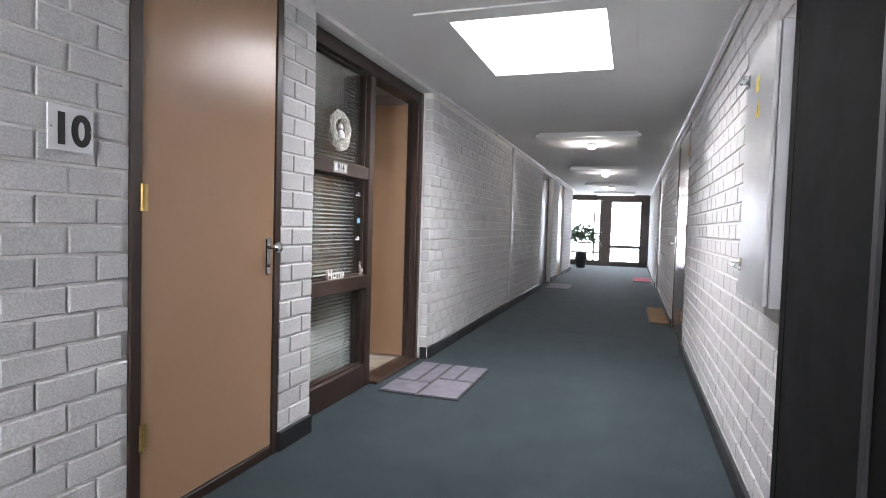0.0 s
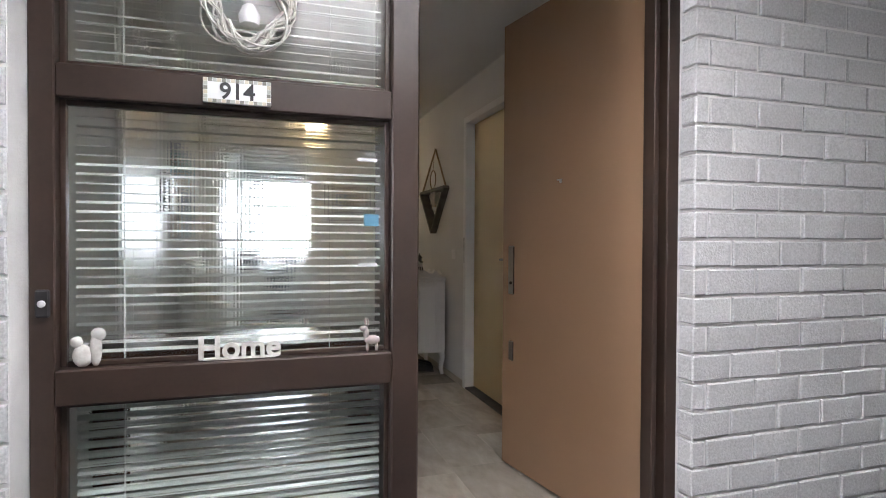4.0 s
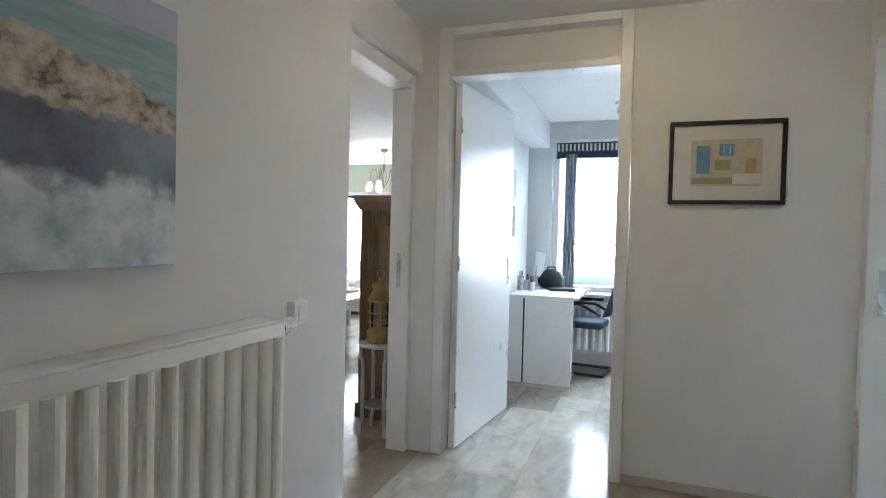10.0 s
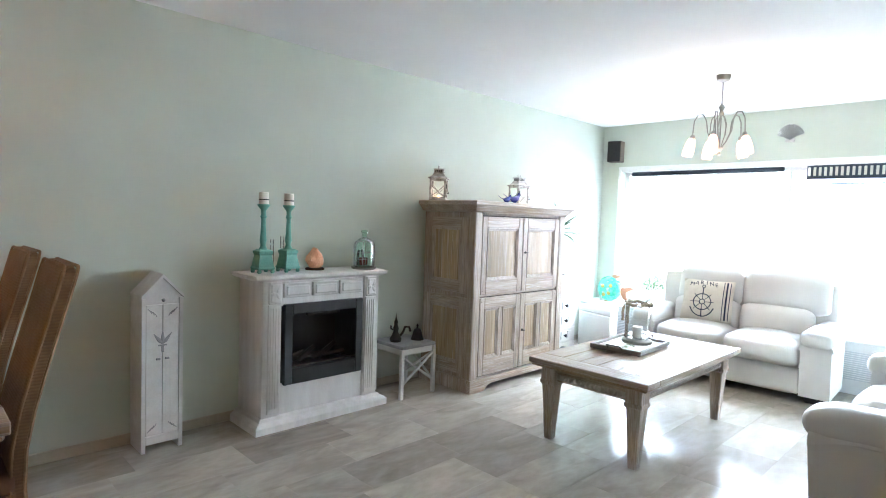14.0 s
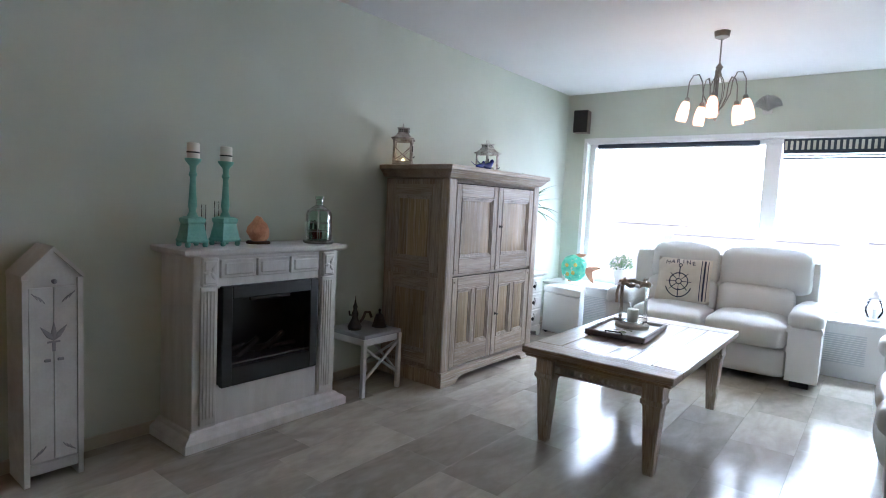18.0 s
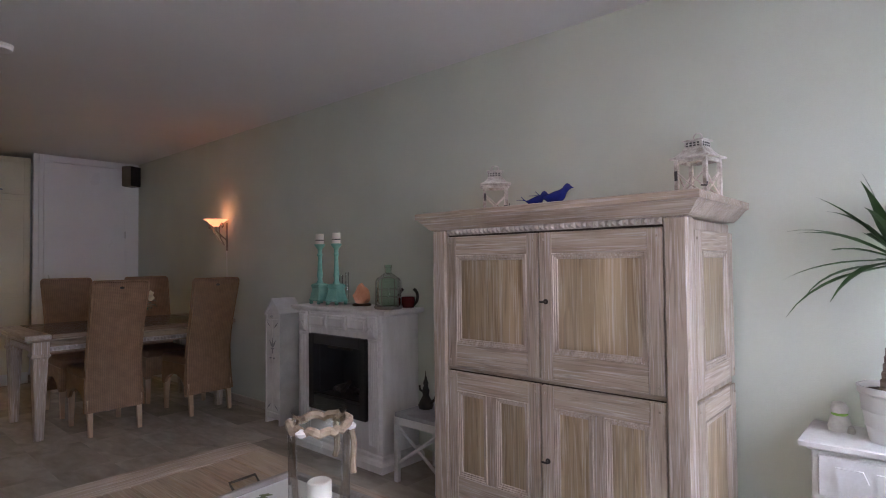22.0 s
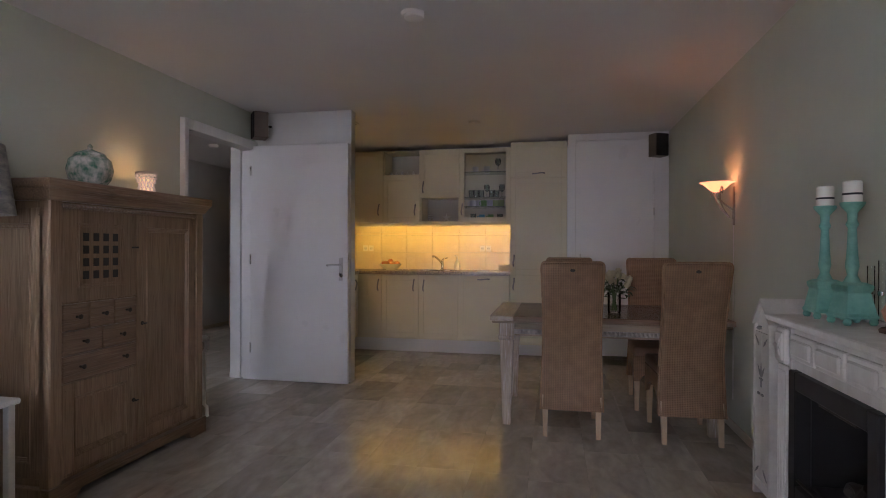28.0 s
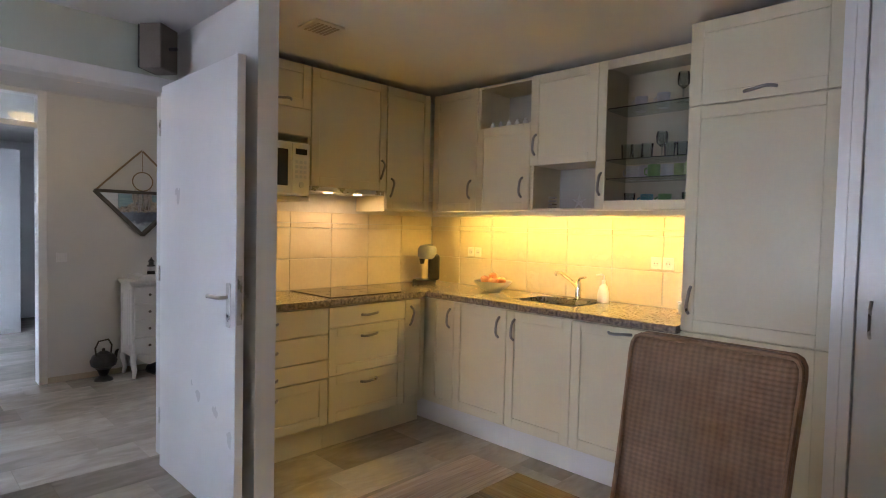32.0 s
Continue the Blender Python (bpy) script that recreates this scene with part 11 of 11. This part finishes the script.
# dark open door leaf at the corridor's start
D = thing("door_fire", "dark brown fire door folded back along the corridor", "door", (0, 0, 0), kind="structure")
box("leaf", M_SOOT, D, (-1.82, -2.245, 0.01), (-0.90, -2.20, 2.36), 0.004)
box("edge_post", M_SOOT, D, (-0.895, -2.249, 0.0), (-0.83, -2.2, 2.425), 0.004)
box("edge_post", M_SOOT, D, (-1.92, -2.249, 0.0), (-1.825, -2.16, 2.425), 0.004)
box("rub_strip", M_BLACK, D, (-1.6, -2.20, 0.2), (-1.57, -2.19, 2.2), 0.002)


# unseen white framed screen, added in the opening before the fill lamp
WS = thing("window_5", "added unseen glazed screen passing fill light into the corridor's start", "window", (0, 0, 0), kind="structure")
frame_bars("window_frame", M_WHITE, WS, "x", -5.14, -5.06, -1.9, -0.3, 0.5, 2.3, 0.07)
pane("pane", WS, (-5.104, -1.83, 0.57), (-5.096, -0.37, 2.23))


# doors of the other flats
def flat_door(name, label, x0, x1, y, side, mat, glazed=False, flip=False):
    """A frame and leaf in an opening; side -1 faces the corridor from the north wall."""
    D = thing(name, label, "door", (0, 0, 0), kind="structure")
    ya, yb = y, y + side * 0.06
    box("post", M_BROWN, D, (x0 + 0.002, ya, 0), (x0 + 0.07, yb, 2.345), 0.004)
    box("post", M_BROWN, D, (x1 - 0.07, ya, 0), (x1 - 0.002, yb, 2.345), 0.004)
    box("head", M_BROWN, D, (x0 + 0.07, ya, 2.28), (x1 - 0.07, yb, 2.345), 0.004)
    lx0, lx1 = (x0 + 0.072, x1 - 0.072) if not glazed else (x0 + 0.62, x1 - 0.072)
    lf = box("leaf", mat, D, (lx0, ya + side * 0.004, 0.012), (lx1, ya + side * 0.05, 2.278), 0.003)
    if glazed:
        box("mullion", M_BROWN, D, (x0 + 0.55, ya, 0), (x0 + 0.618, yb, 2.28), 0.004)
        for z0, z1 in ((0.1, 0.78), (0.88, 1.5), (1.6, 2.28)):
            box("pane", M_RIB, D, (x0 + 0.07, ya + side * 0.02, z0), (x0 + 0.55, ya + side * 0.03, z1), 0)
            box("rail", M_BROWN, D, (x0 + 0.07, ya, z0 - 0.1), (x0 + 0.55, yb, z0), 0.003)
        box("back_panel", M_SLAT, D, (x0 + 0.07, ya + side * 0.052, 0.1), (x0 + 0.55, ya + side * 0.058, 2.28), 0)
    yf = ya if side < 0 else yb
    ys = -side if side < 0 else side
    hx = lx1 - 0.07 if not flip else lx0 + 0.07
    p = box("handle_plate", M_CHROME, D, (hx - 0.02, yf, 0.95), (hx + 0.02, yf - 0.008 if side > 0 and y > -1 else yf + 0.008, 1.15), 0.003)
    s = -1 if (side > 0 and y > -1) else 1
    tube("lever", M_CHROME, p, [(hx, yf, 1.08), (hx, yf + s * 0.05, 1.08), (hx + (0.1 if flip else -0.1), yf + s * 0.055, 1.08)], 0.01)
    for z in (0.3, 1.2, 2.0):
        xx = lx0 if not flip else lx1
        turned("hinge", M_BRASS, D, [(0.008, 0), (0.008, 0.1)], (xx, yf + s * 0.004, z), 8)
    return D


M_GRDOOR = surf("taupe_door_paint", (0.26, 0.235, 0.22), (0.23, 0.21, 0.195), 0.22, scale=2)
flat_door("door_neighbour", "glossy taupe neighbour's door across the corridor, closed", 3.24, 4.76, -2.31, 1, M_GRDOOR)
flat_door("door_neighbour", "dark brown neighbour's entrance with a glazed sidelight", 8.3, 9.9, 0.10, 1, M_BROWN, True)
flat_door("door_neighbour", "beige cupboard door further along the corridor", 10.97, 12.0, 0.03, 1, M_DOOR)
flat_door("door_neighbour", "dark neighbour's door far along the corridor", 9.0, 10.2, -2.33, 1, M_BROWN)
for a, b in (((8.3, 0.29, 0), (9.9, 0.3, H)), ((10.97, 0.29, 0), (12.0, 0.3, H)), ((3.24, -2.6, 0), (4.76, -2.59, H)), ((9.0, -2.6, 0), (10.2, -2.59, H)), ((-1.37, 0.28, 0), (-0.4, 0.3, H))):
    tagged(box("wall_backing", M_BROWN, None, a, b, 0), "dark backing behind a closed corridor door", "wall", kind="structure")
T = thing("wall_pipe", "grey painted vertical strip on the brick joint", "pipe", (5.28, 0, 0))
box("cover", M_GREYM, T, (-0.05, -0.035, 0.106), (0.05, -0.004, 2.40), 0.008, seg=2)
box("lip", M_GREYM, T, (0.05, -0.02, 0.106), (0.09, -0.004, 2.40), 0.003)

M_COIR = surf("brown_coir", (0.30, 0.17, 0.07), (0.20, 0.11, 0.045), 0.98, scale=20, fine=300, bump=0.9)
M_RED = surf("red_mat", (0.30, 0.03, 0.05), (0.22, 0.025, 0.04), 0.98, scale=20, fine=300, bump=0.6)
for x0, x1, y0, y1, mt, lab in ((4.98, 6.5, -2.24, -2.0, M_COIR, "brown coir doormat in the corridor"), (11.3, 12.4, -2.2, -1.8, M_RED, "dark red doormat far along the corridor"), (8.5, 9.5, -0.52, -0.08, M_MAT, "grey doormat at a neighbour's door")):
    T = thing("doormat", lab, "doormat", ((x0 + x1) / 2, (y0 + y1) / 2, 0))
    box("pile_field", mt, T, ((x0 - x1) / 2, (y0 - y1) / 2, 0.002), ((x1 - x0) / 2, (y1 - y0) / 2, 0.018), 0.006)
    box("edge", M_BLACK, T, ((x0 - x1) / 2 - 0.015, (y0 - y1) / 2 - 0.015, 0), ((x1 - x0) / 2 + 0.015, (y1 - y0) / 2 + 0.015, 0.006), 0.002)

# glazed screen at the end
W4 = thing("window_4", "dark brown screen with window and glazed door, bright outside", "window", (0, 0, 0), kind="structure")
frame_bars("window_frame", M_BROWN, W4, "x", 16.94, 17.0, -0.72, 0.42, 0.12, 2.3, 0.07)
for z in (0.42, 0.75, 1.08):
    box("cross_bar", M_BROWN, W4, (16.95, -0.65, z), (16.99, 0.35, z + 0.05), 0.003)
box("mullion", M_BROWN, W4, (16.95, -0.5, 0.19), (16.99, -0.45, 2.23), 0.003)
frame_bars("window_frame", M_BROWN, W4, "x", 16.92, 17.0, -2.08, -0.92, 0.05, 2.3, 0.12)
box("cross_bar", M_BROWN, W4, (16.94, -1.96, 0.62), (16.99, -1.04, 0.72), 0.003)
pane("pane", W4, (16.965, -0.65, 0.19), (16.972, 0.35, 2.23))
pane("pane", W4, (16.965, -1.96, 0.17), (16.972, -1.04, 2.18))
G = thing("gallery", "concrete gallery outside with a railing", "balcony", (0, 0, 0), kind="structure")
box("slab", M_MORTAR, G, (17.2, -6, -0.2), (19.0, 4, -0.02), 0.01)
for z in (0.4, 0.95):
    box("rail", M_GREYM, G, (18.9, -6, z), (18.95, 4, z + 0.06), 0.005)
for k in range(6):
    box("post", M_GREYM, G, (18.9, -5.5 + k * 1.7, -0.02), (18.95, -5.45 + k * 1.7, 0.95), 0.004)
T = thing("potted_plant", "leafy plant in a tall dark pot by the end screen", "plant", (15.4, -0.2, 0))
turned("pot", M_BLACK, T, [(0.13, 0), (0.2, 0.3), (0.17, 0.5), (0.19, 0.52), (0.15, 0.52), (0.14, 0.46)], seg=20)
tube("stem", M_TWIG, T, [(0, 0, 0.45), (0.02, 0, 0.7), (0, 0.02, 1.0)], 0.014)
bush(T, 0.8, 0.42, 0.6, 420, surf("dark_leaf", (0.03, 0.06, 0.025), (0.05, 0.085, 0.035), 0.5, scale=20), 3, "foliage", 0.11)

for ob in list(bpy.data.objects):
    if ob not in OTHERS and ob.parent is None:
        ob.location += COR

# ---- bricks and tiles, piece by piece ----
COURSE, PITCH, JOINT = 0.0975, 0.21, 0.011


def brick_mesh(length):
    """A brick's face with worn edges, its long side along x, looking along -y, 13 mm proud."""
    h, e = COURSE - JOINT, 0.004
    me = bpy.data.meshes.new("brick")
    vs = [(0, 0.009, 0), (length, 0.009, 0), (length, 0.009, h), (0, 0.009, h), (0, e, 0), (length, e, 0), (length, e, h), (0, e, h), (e, 0, e), (length - e, 0, e), (length - e, 0, h - e), (e, 0, h - e)]
    fs = [(8, 9, 10, 11)] + [(a, (a + 1) % 4, (a + 1) % 4 + 4, a + 4) for a in range(4)] + [(a + 4, (a + 1) % 4 + 4, (a + 1) % 4 + 8, a + 8) for a in range(4)]
    me.from_pydata(vs, [], fs)
    me.materials.append(M_BRICK)
    return me


def brick_wall(owner, name, runs, near, place, top=H, first=0):
    """Lays running courses over the runs of a wall. place turns (x, depth, z) into the world. Bricks inside near are parts, the rest one mesh."""
    meshes, vs, fs = {}, [], []
    g = random.Random(len(runs) * 7 + first)
    for x0, x1 in runs:
        for c in range(int(top / COURSE) + 1):
            z = 0.0125 + c * COURSE - COURSE * 1
            if z + COURSE > top + 0.03 or z < -0.02:
                continue
            x = math.floor(x0 / PITCH) * PITCH + (PITCH / 2 if (c + first) % 2 else 0) + 0.075
            while x > x0:
                x -= PITCH
            while x < x1:
                a, b = max(x, x0) + (JOINT / 2 if x > x0 else 0), min(x + PITCH, x1) - (JOINT / 2 if x + PITCH < x1 else 0)
                x += PITCH
                if b - a < 0.02:
                    continue
                out = g.uniform(-0.0015, 0.0015)
                if any(n0 <= a and b <= n1 for n0, n1 in near):
                    key = round(b - a, 3)
                    if key not in meshes:
                        meshes[key] = brick_mesh(b - a)
                    o = new("brick", meshes[key])
                    o.parent = owner
                    o.matrix_basis = place @ Matrix.Translation((a, out, z + JOINT / 2))
                else:
                    m = place @ Matrix.Translation((a, out, z + JOINT / 2))
                    h, e, w = COURSE - JOINT, 0.004, b - a
                    k = len(vs)
                    for p in ((0, 0.009, 0), (w, 0.009, 0), (w, 0.009, h), (0, 0.009, h), (e, 0, e), (w - e, 0, e), (w - e, 0, h - e), (e, 0, h - e)):
                        vs.append(m @ Vector(p))
                    fs.append((k + 4, k + 5, k + 6, k + 7))
                    fs += [(k + i, k + (i + 1) % 4, k + (i + 1) % 4 + 4, k + i + 4) for i in range(4)]
    if vs:
        me = bpy.data.meshes.new("bricks")
        me.from_pydata(vs, [], fs)
        me.materials.append(M_BRICKS)
        o = new("bricks", me)
        o.parent = owner
        tagged(o, "further whitewashed bricks of the wall", kind="stuff")


NORTH = bpy.data.objects["wall_corridor_north"]
SOUTH = bpy.data.objects["wall_corridor_south"]
brick_wall(NORTH, "north", [(-5.0, -1.374), (-0.452, -0.142), (1.802, 8.297), (9.903, 10.967), (12.003, 14.2)], [(-2.45, -1.37), (-0.46, -0.13), (1.8, 3.1)], Matrix.Identity(4))
brick_wall(SOUTH, "south", [(-0.815, 3.237), (4.763, 8.997), (10.203, 16.99)], [(-0.82, 1.75)], Matrix.Translation((0, -2.25, 0)) @ pose(0, 0, 0, 0, 0, 180) @ Matrix.Diagonal((-1, 1, 1, 1)))
# the reveal beside the entrance
brick_wall(NORTH, "reveal", [(0.003, 0.075)], [(-1, 1)], Matrix.Translation((1.802, 0, 0)) @ pose(0, 0, 0, 0, 0, -90) @ Matrix.Diagonal((-1, 1, 1, 1)), first=1)

FLOOR = bpy.data.objects["floor"]
g = random.Random(21)


def tile_mesh(w, d):
    me = bpy.data.meshes.new("tile")
    e = 0.0003
    vs = [(0, 0, -0.004), (w, 0, -0.004), (w, d, -0.004), (0, d, -0.004), (e, e, 0), (w - e, e, 0), (w - e, d - e, 0), (e, d - e, 0)]
    me.from_pydata(vs, [], [(4, 5, 6, 7)] + [(i, (i + 1) % 4, (i + 1) % 4 + 4, i + 4) for i in range(4)])
    me.materials.append(M_TILE)
    return me


TW, TL = 0.305, 0.61
TILE = tile_mesh(TW - 0.0005, TL - 0.0005)
SHORT = tile_mesh(TW - 0.0005, TL / 2 - 0.0005)
cuts = {}
for c in range(-14, 8):
    x = c * TW - 0.06
    y = 0.66 - g.choice((0.0, 0.2, 0.4)) * TL
    while y < 11.06:
        long = TL / 2 if g.random() < 0.25 else TL
        y0, y1 = y, y + long
        y = y1
        if x + TW < -4.11 or x > 2.07 or (x + TW < -0.15 and y1 < 2.27) or (x > -0.05 and y0 > 8.2):
            continue
        if y0 < 0.655:
            y0 = 0.655
            if y1 - y0 < 0.03:
                continue
            cuts.setdefault(round(y1 - y0, 3), tile_mesh(TW - 0.0005, y1 - y0 - 0.0005))
            me = cuts[round(y1 - y0, 3)]
        else:
            me = TILE if long == TL else SHORT
        o = new("tile", me)
        o.parent = FLOOR
        o.location = (x, y0, 0)
vs, fs = [], []
for c in range(14):
    y = 3.35 - g.choice((0.0, 0.2, 0.4)) * TL
    while y < 8.42:
        k = len(vs)
        x = 2.08 + c * TW
        vs += [(x, y, -0.0005), (x + TW - 0.0005, y, -0.0005), (x + TW - 0.0005, y + TL - 0.0005, -0.0005), (x, y + TL - 0.0005, -0.0005)]
        fs.append((k, k + 1, k + 2, k + 3))
        y += TL
me = bpy.data.meshes.new("tiles")
me.from_pydata(vs, [], fs)
me.materials.append(M_TILES)
o = new("tiles", me)
o.parent = FLOOR
tagged(o, "marble-look tiles of the bedroom floor", kind="stuff")
